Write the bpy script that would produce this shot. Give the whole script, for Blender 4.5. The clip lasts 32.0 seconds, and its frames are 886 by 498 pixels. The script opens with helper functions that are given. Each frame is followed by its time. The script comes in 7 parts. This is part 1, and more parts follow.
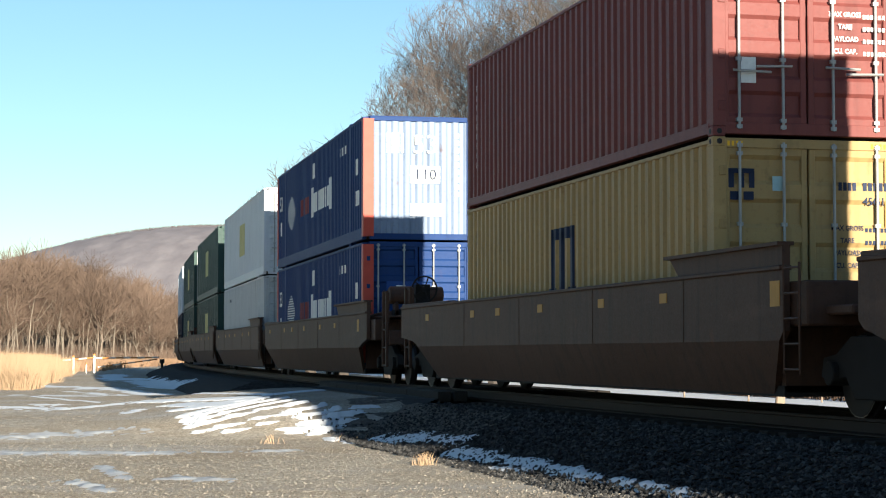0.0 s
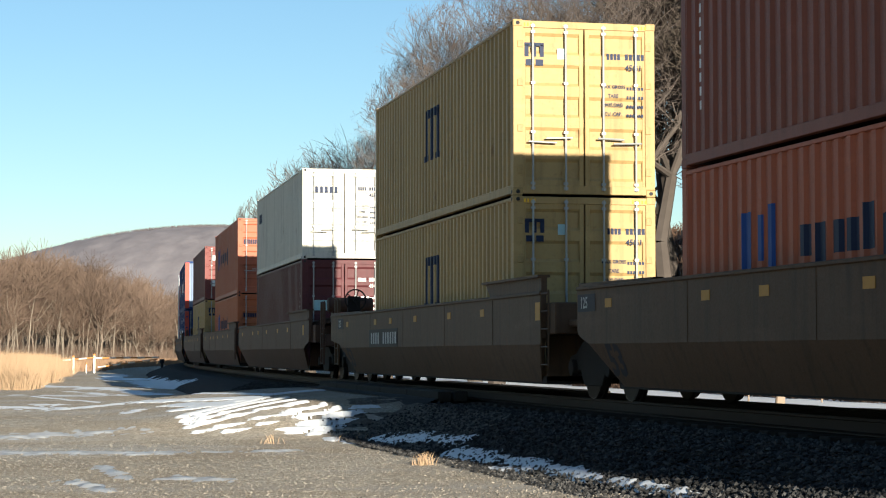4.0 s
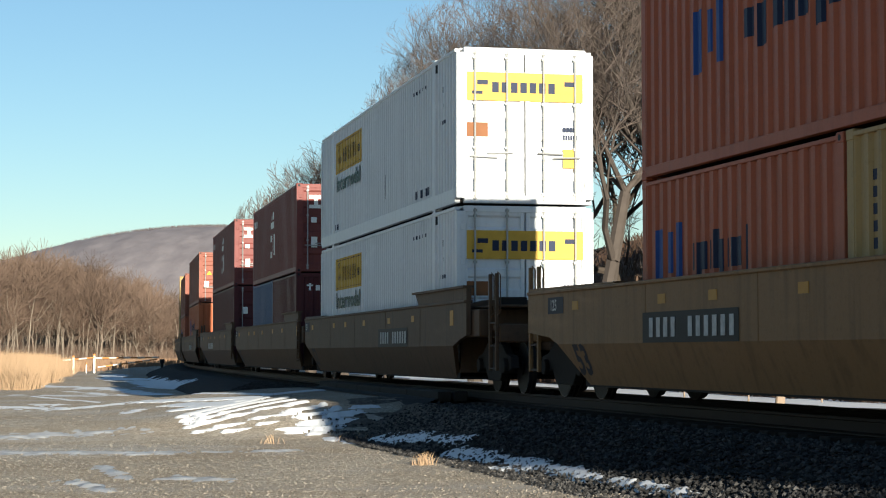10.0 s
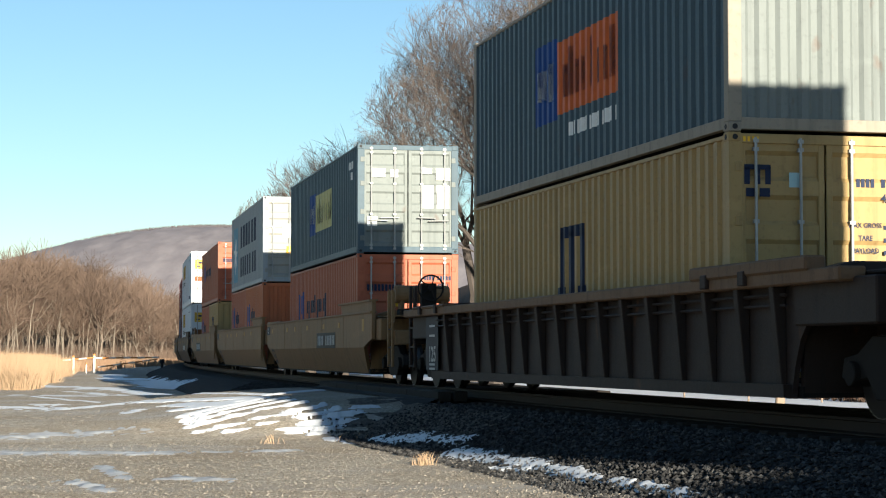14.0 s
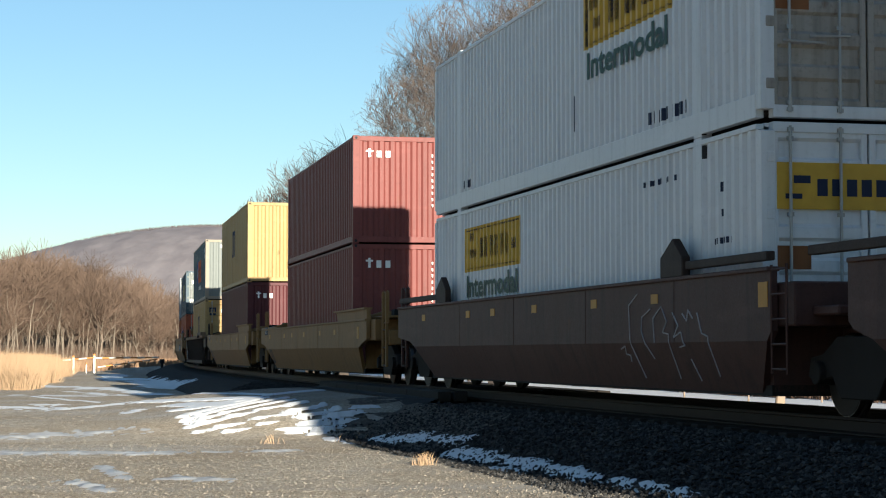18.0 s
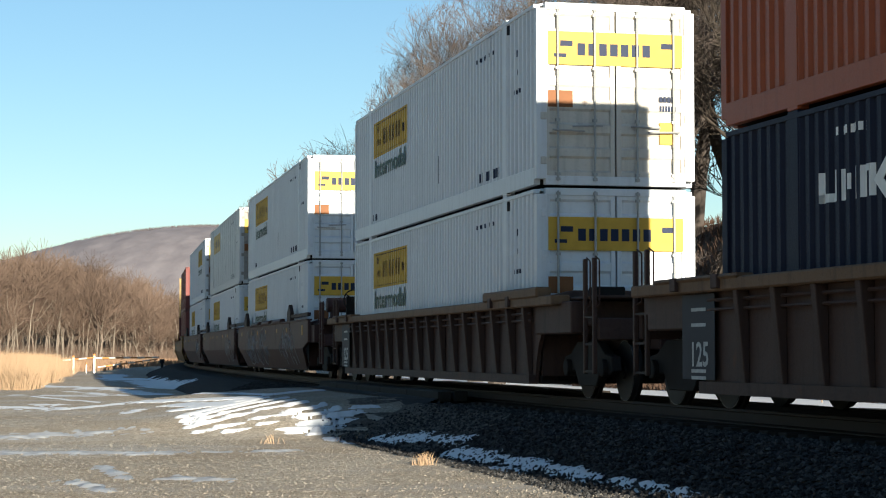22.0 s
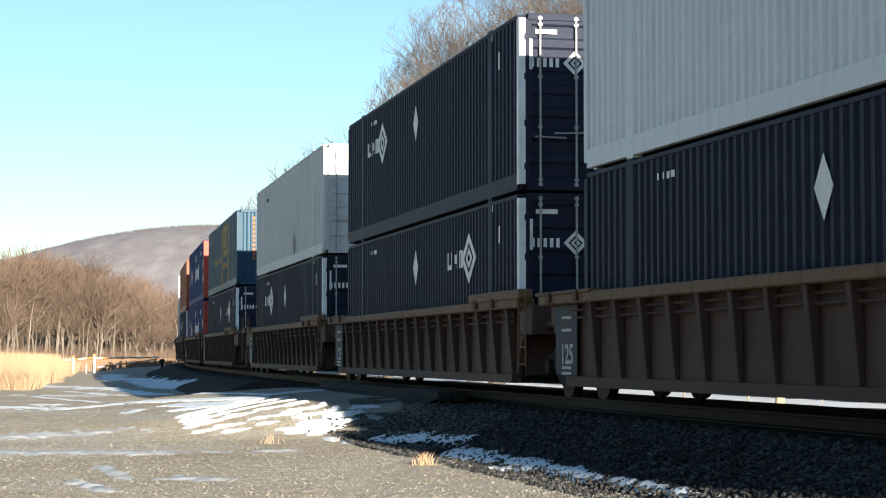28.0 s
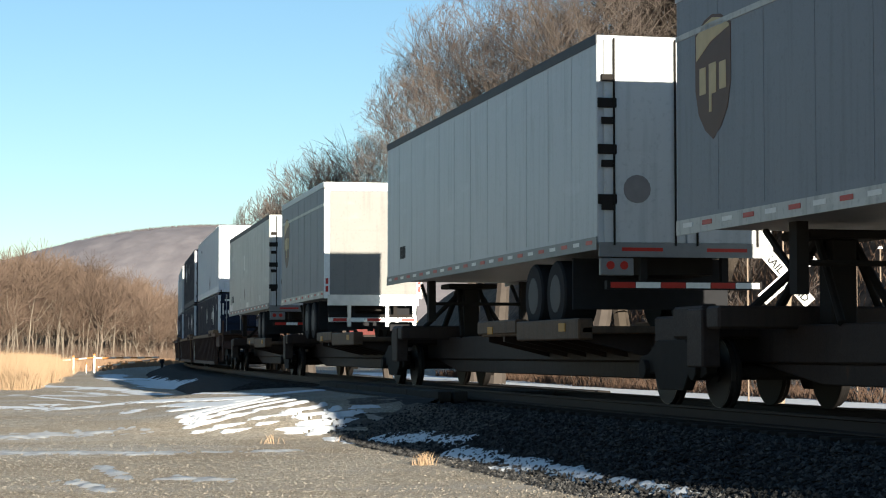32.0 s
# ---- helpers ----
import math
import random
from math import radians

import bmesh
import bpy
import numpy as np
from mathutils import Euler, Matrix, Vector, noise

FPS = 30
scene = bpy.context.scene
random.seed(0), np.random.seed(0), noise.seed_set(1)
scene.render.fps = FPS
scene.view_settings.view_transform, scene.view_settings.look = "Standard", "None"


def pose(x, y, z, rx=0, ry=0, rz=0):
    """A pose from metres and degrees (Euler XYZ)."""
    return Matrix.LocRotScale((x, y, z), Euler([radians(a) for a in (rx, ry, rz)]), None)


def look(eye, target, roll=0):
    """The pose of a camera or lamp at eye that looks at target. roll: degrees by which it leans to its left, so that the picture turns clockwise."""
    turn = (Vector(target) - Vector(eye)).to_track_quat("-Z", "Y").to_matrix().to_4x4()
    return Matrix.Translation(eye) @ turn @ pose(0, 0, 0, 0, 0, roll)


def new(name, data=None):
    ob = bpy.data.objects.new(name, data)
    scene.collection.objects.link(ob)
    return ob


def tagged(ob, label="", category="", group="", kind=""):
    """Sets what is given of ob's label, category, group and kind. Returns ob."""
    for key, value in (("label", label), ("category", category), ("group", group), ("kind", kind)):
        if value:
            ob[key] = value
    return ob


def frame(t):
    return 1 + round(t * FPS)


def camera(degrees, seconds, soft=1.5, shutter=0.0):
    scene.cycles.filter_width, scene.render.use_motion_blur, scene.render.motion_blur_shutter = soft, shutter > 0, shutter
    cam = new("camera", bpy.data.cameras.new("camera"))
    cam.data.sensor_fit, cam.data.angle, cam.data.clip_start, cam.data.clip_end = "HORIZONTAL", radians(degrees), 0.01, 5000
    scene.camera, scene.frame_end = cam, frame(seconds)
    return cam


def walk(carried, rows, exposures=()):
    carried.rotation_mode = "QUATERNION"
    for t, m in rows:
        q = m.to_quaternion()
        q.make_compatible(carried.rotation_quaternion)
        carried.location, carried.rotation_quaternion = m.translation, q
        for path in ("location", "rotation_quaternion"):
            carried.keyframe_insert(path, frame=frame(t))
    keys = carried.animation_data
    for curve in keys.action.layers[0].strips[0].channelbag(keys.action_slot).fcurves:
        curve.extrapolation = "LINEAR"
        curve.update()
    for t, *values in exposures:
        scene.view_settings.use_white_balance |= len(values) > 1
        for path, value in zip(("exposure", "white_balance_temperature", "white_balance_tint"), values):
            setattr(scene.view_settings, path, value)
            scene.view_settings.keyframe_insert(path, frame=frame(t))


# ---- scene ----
# Camera: it stands on a tripod beside the line; z = 0 is the rail head.
cam = camera(25.46, 32.0, soft=1.1)
CAM_H = 0.665
walk(cam, [(0.0, pose(0, 0, CAM_H, 93.05, 0, 0)), (32.0, pose(0, 0, CAM_H, 93.05, 0, 0))],
     exposures=[(0.0, 1.7, 6040, 5), (1.0, 1.65, 6040, 5), (2.0, 1.52, 6040, 5), (3.0, 1.47, 6040, 5), (6.0, 1.55, 6040, 5), (7.0, 1.5, 6040, 5), (8.0, 1.59, 6040, 5), (9.0, 1.65, 6040, 5), (10.0, 1.34, 6040, 5), (11.0, 1.34, 6040, 5), (12.0, 1.53, 6040, 5), (13.0, 1.58, 6040, 5), (17.0, 1.5, 6040, 5), (19.0, 1.5, 6040, 5), (20.0, 1.6, 6040, 5), (21.5, 1.45, 6040, 5), (24.5, 1.8, 6040, 5), (28.0, 1.9, 6040, 5), (30.0, 1.8, 6040, 5), (31.0, 1.57, 6040, 5), (32.0, 1.55, 6040, 5)])

# ---- world and sun ----
SUN_HEADING = 18.8      # degrees: the light runs left of +y by this much
SUN_EL = 11.3
world = bpy.data.worlds.new("sky")
scene.world = world
world.use_nodes = True
wn = world.node_tree
sky = wn.nodes.new("ShaderNodeTexSky")
sky.sky_type = "NISHITA"
sky.sun_disc = False
sky.sun_elevation = radians(SUN_EL)
sky.sun_rotation = radians(180 - SUN_HEADING)
sky.air_density, sky.dust_density, sky.ozone_density = 1.0, 0.0, 2.6
wn.nodes["Background"].inputs[1].default_value = 0.05
wn.links.new(sky.outputs[0], wn.nodes["Background"].inputs[0])
sun = new("sun", bpy.data.lights.new("sun", "SUN"))
sun.data.energy, sun.data.angle, sun.data.color = 5.0, radians(0.53), (1.0, 0.87, 0.7)
sun.matrix_world = look((math.sin(radians(SUN_HEADING)) * 60, -math.cos(radians(SUN_HEADING)) * 60, 60 * math.tan(radians(SUN_EL))), (0, 0, 0))

# ---- materials ----


def nodes_of(name, rough=0.6, metal=0.0):
    m = bpy.data.materials.new(name)
    m.use_nodes = True
    n = m.node_tree.nodes
    b = n["Principled BSDF"]
    b.inputs["Roughness"].default_value, b.inputs["Metallic"].default_value = rough, metal
    b.inputs["Specular IOR Level"].default_value = 0.1 if rough > 0.7 else 0.17
    return m, n, m.node_tree.links, b


def rgb(n, c):
    q = n.new("ShaderNodeRGB")
    q.outputs[0].default_value = (*c, 1)
    return q.outputs[0]


def noise_tex(n, l, scale, detail=4, stretch=(1, 1, 1), space="Object"):
    co, mp, tx = n.new("ShaderNodeTexCoord"), n.new("ShaderNodeMapping"), n.new("ShaderNodeTexNoise")
    mp.inputs["Scale"].default_value = stretch
    tx.inputs["Scale"].default_value, tx.inputs["Detail"].default_value = scale, detail
    l.new(co.outputs[space], mp.inputs[0])
    l.new(mp.outputs[0], tx.inputs[0])
    return tx.outputs[0]


def ramp(n, l, fac, lo, hi, a=0.0, b=1.0):
    q = n.new("ShaderNodeMapRange")
    q.inputs[1].default_value, q.inputs[2].default_value, q.inputs[3].default_value, q.inputs[4].default_value = lo, hi, a, b
    l.new(fac, q.inputs[0])
    return q.outputs[0]


def mix(n, l, fac, a, b, mode="MIX"):
    q = n.new("ShaderNodeMix")
    q.data_type, q.blend_type = "RGBA", mode
    for sock, val in ((q.inputs[0], fac), (q.inputs[6], a), (q.inputs[7], b)):
        if isinstance(val, (int, float)):
            sock.default_value = val
        elif isinstance(val, tuple):
            sock.default_value = (*val, 1)
        else:
            l.new(val, sock)
    return q.outputs[2]


def bump(n, l, b, height, strength=0.3, dist=0.01):
    q = n.new("ShaderNodeBump")
    q.inputs["Strength"].default_value, q.inputs["Distance"].default_value = strength, dist
    l.new(height, q.inputs["Height"])
    l.new(q.outputs[0], b.inputs["Normal"])


MATS = {}


def paint(name, c, rough=0.55, wear=0.5, rust=0.3, metal=0.0):
    """Weathered steel paint: faded patches, vertical dirt streaks, rust blooms."""
    if name in MATS:
        return MATS[name]
    m, n, l, b = nodes_of(name, rough, metal)
    base = rgb(n, c)
    fade = tuple(min(1, x * 1.02 + 0.007) for x in c)
    dark = tuple(x * 0.45 + 0.005 for x in c)
    col = mix(n, l, ramp(n, l, noise_tex(n, l, 0.9, 5), 0.42, 0.72, 0, 0.8 * wear), base, fade)
    col = mix(n, l, ramp(n, l, noise_tex(n, l, 1.0, 6, (7, 7, 0.5)), 0.5, 0.72, 0, 0.75 * wear), col, dark)
    scuff = tuple(min(1, x * 1.45 + 0.01) for x in c)
    col = mix(n, l, ramp(n, l, noise_tex(n, l, 1.7, 7, (1, 0.35, 2.2)), 0.6, 0.74, 0, 0.45 * wear), col, scuff)
    col = mix(n, l, ramp(n, l, noise_tex(n, l, 16, 8), 0.56, 0.72, 0, 0.5 * wear), col, dark)
    col = mix(n, l, ramp(n, l, noise_tex(n, l, 2.3, 8, (1, 1, 0.6)), 0.66, 0.72, 0, rust), col, (0.11, 0.045, 0.02))
    l.new(col, b.inputs["Base Color"])
    grain = noise_tex(n, l, 55, 3)
    l.new(ramp(n, l, grain, 0.2, 0.8, rough - 0.1, rough + 0.15), b.inputs["Roughness"])
    bump(n, l, b, noise_tex(n, l, 3.5, 4), 0.25, 0.02)
    MATS[name] = m
    return m


def plain(name, c, rough=0.6, metal=0.0, vary=0.35, scale=6.0):
    if name in MATS:
        return MATS[name]
    m, n, l, b = nodes_of(name, rough, metal)
    col = mix(n, l, ramp(n, l, noise_tex(n, l, scale, 5), 0.3, 0.75, 0, vary), rgb(n, c), tuple(x * 0.5 for x in c))
    l.new(col, b.inputs["Base Color"])
    MATS[name] = m
    return m


# ---- the line of the track: a curve that eases to the right ----
DS = 0.5
PATH_S = np.arange(-720, 820, DS)


def bend(s):
    """Curvature per metre along the line."""
    near = 0.001193 - 1.6447e-5 * s + 1.2453e-7 * s * s
    return np.where(s < -30, 0.0009 * np.clip((s + 90) / 60, 0, 1), np.where(s < 215, near, 0.0034 * np.clip((420 - s) / 205, 0, 1)))


_head = np.cumsum(bend(PATH_S)) * DS
_zero = int(np.argmin(abs(PATH_S)))
_head += radians(-13.448) - _head[_zero]
_px = np.cumsum(np.sin(_head)) * DS
_py = np.cumsum(np.cos(_head)) * DS
_px += 3.987 - _px[_zero]
_py += 25.0 - _py[_zero]


def line(s, off=0.0):
    """Ground plan of the point at s along the line, off metres to its left."""
    a = float(np.interp(s, PATH_S, _head))
    return (float(np.interp(s, PATH_S, _px)) - off * math.cos(a), float(np.interp(s, PATH_S, _py)) + off * math.sin(a), a)


SPEED = 18.19


def unit_pose(u, t, half=10.0):
    """Pose of a car whose middle is at u at the start, at the time t: y along the car, x to its right."""
    s = u + SPEED * t
    ax, ay, _ = line(s + half)
    bx, by, _ = line(s - half)
    return Matrix.Translation(((ax + bx) / 2, (ay + by) / 2, 0)) @ Matrix.Rotation(-math.atan2(ax - bx, ay - by), 4, "Z")


MOVERS = []     # (thing, u of the car, pose in the car's space)

# ---- mesh helpers ----


class Geo:
    def __init__(self):
        self.v, self.f = [], []

    def box(self, x0, x1, y0, y1, z0, z1):
        i = len(self.v)
        self.v += [(x, y, z) for x in (x0, x1) for y in (y0, y1) for z in (z0, z1)]
        self.f += [(i, i + 1, i + 3, i + 2), (i + 4, i + 6, i + 7, i + 5), (i, i + 4, i + 5, i + 1), (i + 2, i + 3, i + 7, i + 6), (i, i + 2, i + 6, i + 4), (i + 1, i + 5, i + 7, i + 3)]
        return self

    def prism(self, pts, axis, a, b):
        """Extrude the outline pts along an axis from a to b."""
        i, k = len(self.v), len(pts)
        for h in (a, b):
            for p, q in pts:
                self.v.append({"x": (h, p, q), "y": (p, h, q), "z": (p, q, h)}[axis])
        self.f += [tuple(range(i, i + k))[::-1], tuple(range(i + k, i + 2 * k))]
        self.f += [(i + j, i + (j + 1) % k, i + k + (j + 1) % k, i + k + j) for j in range(k)]
        return self

    def cyl(self, axis, p, q, a, b, r, seg=12, r2=None):
        i = len(self.v)
        for h, rr in ((a, r), (b, r if r2 is None else r2)):
            for j in range(seg):
                c, s = p + rr * math.cos(2 * math.pi * j / seg), q + rr * math.sin(2 * math.pi * j / seg)
                self.v.append({"x": (h, c, s), "y": (c, h, s), "z": (c, s, h)}[axis])
        self.f += [tuple(range(i, i + seg))[::-1], tuple(range(i + seg, i + 2 * seg))]
        self.f += [(i + j, i + (j + 1) % seg, i + seg + (j + 1) % seg, i + seg + j) for j in range(seg)]
        return self

    def rod(self, p, q, r, r2=None, seg=5):
        """A tapered stick from p to q."""
        p, q = Vector(p), Vector(q)
        d = (q - p).normalized()
        a = d.orthogonal().normalized()
        b = d.cross(a)
        i = len(self.v)
        for c, rr in ((p, r), (q, r if r2 is None else r2)):
            for j in range(seg):
                w = 2 * math.pi * j / seg
                self.v.append(tuple(c + (a * math.cos(w) + b * math.sin(w)) * rr))
        self.f += [(i + j, i + (j + 1) % seg, i + seg + (j + 1) % seg, i + seg + j) for j in range(seg)]
        self.f += [tuple(range(i, i + seg))[::-1], tuple(range(i + seg, i + 2 * seg))]
        return self

    def quad(self, a, b, c, d):
        i = len(self.v)
        self.v += [a, b, c, d]
        self.f.append((i, i + 1, i + 2, i + 3))
        return self

    def mesh(self, name, mat, bevel=0.0, smooth=False):
        me = bpy.data.meshes.new(name)
        me.from_pydata(self.v, [], self.f)
        bm = bmesh.new()
        bm.from_mesh(me)
        bmesh.ops.recalc_face_normals(bm, faces=bm.faces)
        if bevel:
            bmesh.ops.bevel(bm, geom=bm.edges[:], offset=bevel, segments=1, affect="EDGES")
        bm.to_mesh(me)
        bm.free()
        if smooth:
            me.polygons.foreach_set("use_smooth", [True] * len(me.polygons))
        me.materials.append(mat)
        return me


STORE = {}


def stored(key, make):
    if key not in STORE:
        STORE[key] = make()
    return STORE[key]


def piece(name, me, parent, label="", at=None):
    ob = new(name, me)
    ob.parent = parent
    if at is not None:
        ob.matrix_local = at
    return tagged(ob, label) if label else ob


# ---- containers ----
STEEL = plain("galvanised steel", (0.33, 0.33, 0.32), 0.5, 0.35)
DARKSTEEL = plain("dark running gear steel", (0.02, 0.017, 0.015), 0.75)
WHITE = plain("white lettering", (0.75, 0.74, 0.7), 0.6, vary=0.25)
BLACK = plain("black lettering", (0.02, 0.02, 0.022), 0.6)


def wave(y0, y1, period, depth):
    """Trapezoid corrugation between y0 and y1: (y, recess) pairs."""
    n = max(1, round((y1 - y0) / period))
    p = (y1 - y0) / n
    pts = [(y0, 0.0)]
    for i in range(n):
        a = y0 + i * p
        pts += [(a + p * 0.24, 0.0), (a + p * 0.42, depth), (a + p * 0.72, depth), (a + p * 0.9, 0.0)]
    return pts + [(y1, 0.0)]


def sheet(pts, z0, z1, place):
    g = Geo()
    for y, d in pts:
        g.v += [place(y, d, z0), place(y, d, z1)]
    g.f = [(2 * i, 2 * i + 2, 2 * i + 3, 2 * i + 1) for i in range(len(pts) - 1)]
    return g


def profile(kind, L):
    if kind == "iso":
        return wave(-L / 2 + 0.16, L / 2 - 0.16, 0.28, 0.036)
    if kind == "dom":
        out = []
        for a, b in ((-L / 2 + 0.1, -6.22), (-5.96, 5.96), (6.22, L / 2 - 0.1)):
            out += wave(a, b, 0.235, 0.038)
        return out
    out = []
    for a, b in ((-L / 2 + 0.1, -6.22), (-5.96, 5.96), (6.22, L / 2 - 0.1)):
        out += wave(a, b, 1.19, 0.004)
    return out


def recess(pts, y):
    for (a, d), (b, e) in zip(pts, pts[1:]):
        if a <= y <= b and b > a:
            return d + (e - d) * (y - a) / (b - a)
    return 0.0


def container(spec):
    """A freight container; y is its length, its rear end at -y. spec: kind iso/dom/flat, L, H, W, mat, rear door/wall, marks."""
    kind, L, H, W = spec["kind"], spec["L"], spec["H"], spec["W"]
    mat, frame_mat = spec["mat"], spec.get("frame", spec["mat"])
    end_mat = spec.get("end", mat)
    root = new("shipping_container")
    tagged(root, spec["label"], "container", "containers on the train")
    key = (kind, L, H, W)
    pts = profile(kind, L)
    zb, zt = (0.17, H - 0.08) if kind == "iso" else (0.3, H - 0.09)
    w = W / 2

    def frame_mesh():
        g = Geo()
        for sx in (-1, 1):
            for sy in (-1, 1):
                x0, x1 = sorted((sx * (w - 0.005), sx * (w - 0.17)))
                y0, y1 = sorted((sy * (L / 2 - 0.005), sy * (L / 2 - 0.16)))
                g.box(x0, x1, y0, y1, 0.12, H - 0.11)
            x0, x1 = sorted((sx * w, sx * (w - 0.1)))
            g.box(x0, x1, -L / 2 + 0.15, L / 2 - 0.15, zt, H - 0.03)
            g.box(x0, x1, -L / 2 + 0.15, L / 2 - 0.15, 0.035, zb)
            if kind != "iso":
                for sy in (-1, 1):
                    a, b = sorted((sy * 5.96, sy * 6.22))
                    g.box(*sorted((sx * (w - 0.002), sx * (w - 0.14))), a, b, 0.0, H)
        for sy in (-1, 1):
            y0, y1 = sorted((sy * (L / 2 - 0.01), sy * (L / 2 - 0.14)))
            g.box(-w + 0.15, w - 0.15, y0, y1, H - 0.13, H - 0.015)
            g.box(-w + 0.15, w - 0.15, y0, y1, 0.03, 0.17)
        return g

    piece("frame", stored(("frame", key, frame_mat.name), lambda: frame_mesh().mesh("frame", frame_mat, 0.006)), root)
    for s in (-1, 1):
        me = stored(("side", key, s, mat.name), lambda: sheet(pts, zb, zt, lambda y, d, z: (s * (w - 0.012 - d), y, z)).mesh("side", mat))
        piece("side_panel", me, root)
    piece("roof", stored(("roof", key, mat.name), lambda: Geo().box(-w + 0.1, w - 0.1, -L / 2 + 0.14, L / 2 - 0.14, H - 0.06, H - 0.02).mesh("roof", mat)), root)
    piece("floor", stored(("floor", key), lambda: Geo().box(-w + 0.1, w - 0.1, -L / 2 + 0.14, L / 2 - 0.14, 0.05, 0.16).mesh("floor", DARKSTEEL)), root)

    for s in (-1, 1):
        if (s == -1) == (spec.get("rear", "door") == "door"):
            doors(root, s, spec, end_mat)
        else:
            period = 0.27 if kind != "flat" else 0.6
            me = stored(("endwall", key, s, end_mat.name), lambda: sheet(wave(-w + 0.16, w - 0.16, period, 0.04), 0.17, H - 0.13, lambda x, d, z: (x, s * (L / 2 - 0.02 - d), z)).mesh("endwall", end_mat))
            piece("end_wall", me, root)
    if kind == "iso":
        def cast():
            g = Geo().box(-0.081, 0.081, -0.089, 0.089, 0, 0.118)
            return g.mesh("cast", frame_mat, 0.012)
        # Black plugs on the solid castings paint the dark inside of their holes.
        hole_plug = stored("castingplug", lambda: Geo().cyl("x", 0, 0.059, -0.084, 0.084, 0.034, 10).cyl("y", 0, 0.059, -0.092, 0.092, 0.034, 10).mesh("hole_plug", BLACK))
        for sx in (-1, 1):
            for sy in (-1, 1):
                for z in (0, H - 0.118):
                    at = Matrix.Translation((sx * (w - 0.079), sy * (L / 2 - 0.087), z))
                    c = piece("corner_casting", stored(("cast", frame_mat.name), cast), root, at=at)
                    if sx == -1 and sy == -1 or z == 0 and sy == -1:
                        piece("casting_hole_plug", hole_plug, c)
    if spec.get("marks"):
        spec["marks"](root, spec)
    return root


def doors(root, s, spec, mat):
    """Two door leaves with pressed panels, locking bars, cam keepers and hinges."""
    kind, L, H, W = spec["kind"], spec["L"], spec["H"], spec["W"]
    w, key = W / 2 - 0.14, (kind, L, H, W, s)
    y = s * (L / 2 - 0.03)
    for side in (-1, 1):
        x0, x1 = sorted((side * 0.012, side * w))

        def leaf():
            rows = 5 if kind == "iso" else 7
            z0, z1 = 0.17, H - 0.13
            step = (z1 - z0) / rows
            out = [(y - s * 0.06, z0), (y, z0)]
            for i in range(rows):
                a = z0 + i * step
                out += [(y, a + step * 0.16), (y - s * 0.035, a + step * 0.26), (y - s * 0.035, a + step * 0.74), (y, a + step * 0.84)]
            out += [(y, z1), (y - s * 0.06, z1)]
            return Geo().prism(out, "x", x0, x1).mesh("leaf", mat)

        d = piece("door", stored(("leaf", key, side, mat.name), leaf), root)
        bar_mat = spec.get("bars", STEEL)

        def bars():
            out = []
            for f in (0.3, 0.82):
                g = Geo()
                x = side * w * f
                g.cyl("z", x, y + s * 0.032, 0.09, H - 0.06, 0.019, 8)
                for z in (0.12, 0.2, H * 0.36, H * 0.64, H - 0.2, H - 0.1):
                    g.box(x - 0.035, x + 0.035, *sorted((y, y + s * 0.045)), z - 0.022, z + 0.022)
                out.append(g.mesh("bar", bar_mat))
            return out

        for me in stored(("bars", key, side, bar_mat.name), bars):
            b = piece("locking_bar", me, d)
        hm = stored(("handle", key, side), lambda: Geo().rod((side * w * 0.2, y + s * 0.06, H * 0.33), (side * w * 0.62, y + s * 0.06, H * 0.325), 0.016).rod((side * w * 0.45, y + s * 0.06, H * 0.3), (side * w * 0.9, y + s * 0.06, H * 0.305), 0.016).mesh("handle", bar_mat))
        piece("door_handle", hm, d)
        for xx in (x0, x1 - 0.08):
            piece("door_edge", stored(("dedge", key, side, xx, mat.name), lambda: Geo().box(xx, xx + 0.08, *sorted((y - s * 0.05, y + s * 0.004)), 0.17, H - 0.13).mesh("edge", mat, 0.01)), d)
        xe = side * (w + 0.02)
        hinge = stored(("hinge", s, mat.name), lambda: Geo().box(-0.05, 0.05, *sorted((0.0, s * 0.035)), -0.06, 0.06).mesh("hinge", mat, 0.01))
        for f in (0.14, 0.38, 0.64, 0.86):
            piece("hinge", hinge, d, at=Matrix.Translation((xe, y, H * f)))


# ---- markings ----


def on_side(root, spec, name, rects, mat, label=""):
    """Paint that follows the corrugation of the left side: rects of (y0, y1, z0, z1)."""
    pts = profile(spec["kind"], spec["L"])
    w = spec["W"] / 2
    g = Geo()
    for y0, y1, z0, z1 in rects:
        ys = sorted({y0, y1, *[y for y, d in pts if y0 < y < y1]})
        i = len(g.v)
        for y in ys:
            x = -(w - 0.012 - recess(pts, y)) - 0.004
            g.v += [(x, y, z0), (x, y, z1)]
        g.f += [(i + 2 * k, i + 2 * k + 2, i + 2 * k + 3, i + 2 * k + 1) for k in range(len(ys) - 1)]
    return tagged(piece(name, g.mesh(name, mat), root, label), kind="stuff" if len(rects) > 6 else "")


def on_end(root, spec, name, rects, mat, label="", lift=0.004):
    """Flat paint on the rear end: rects of (x0, x1, z0, z1)."""
    y = -spec["L"] / 2 + 0.03 - lift
    if name in ("paper_label", "label", "round_label", "door_board", "door_stripe") and len(rects) > 1:
        for r in rects:
            on_end(root, spec, name, [r], mat, label, lift)
        return None
    g = Geo()
    for x0, x1, z0, z1 in rects:
        g.box(x0, x1, y - 0.002, y, z0, z1)
    return tagged(piece(name, g.mesh(name, mat), root, label), kind="stuff" if len(rects) > 6 else "")


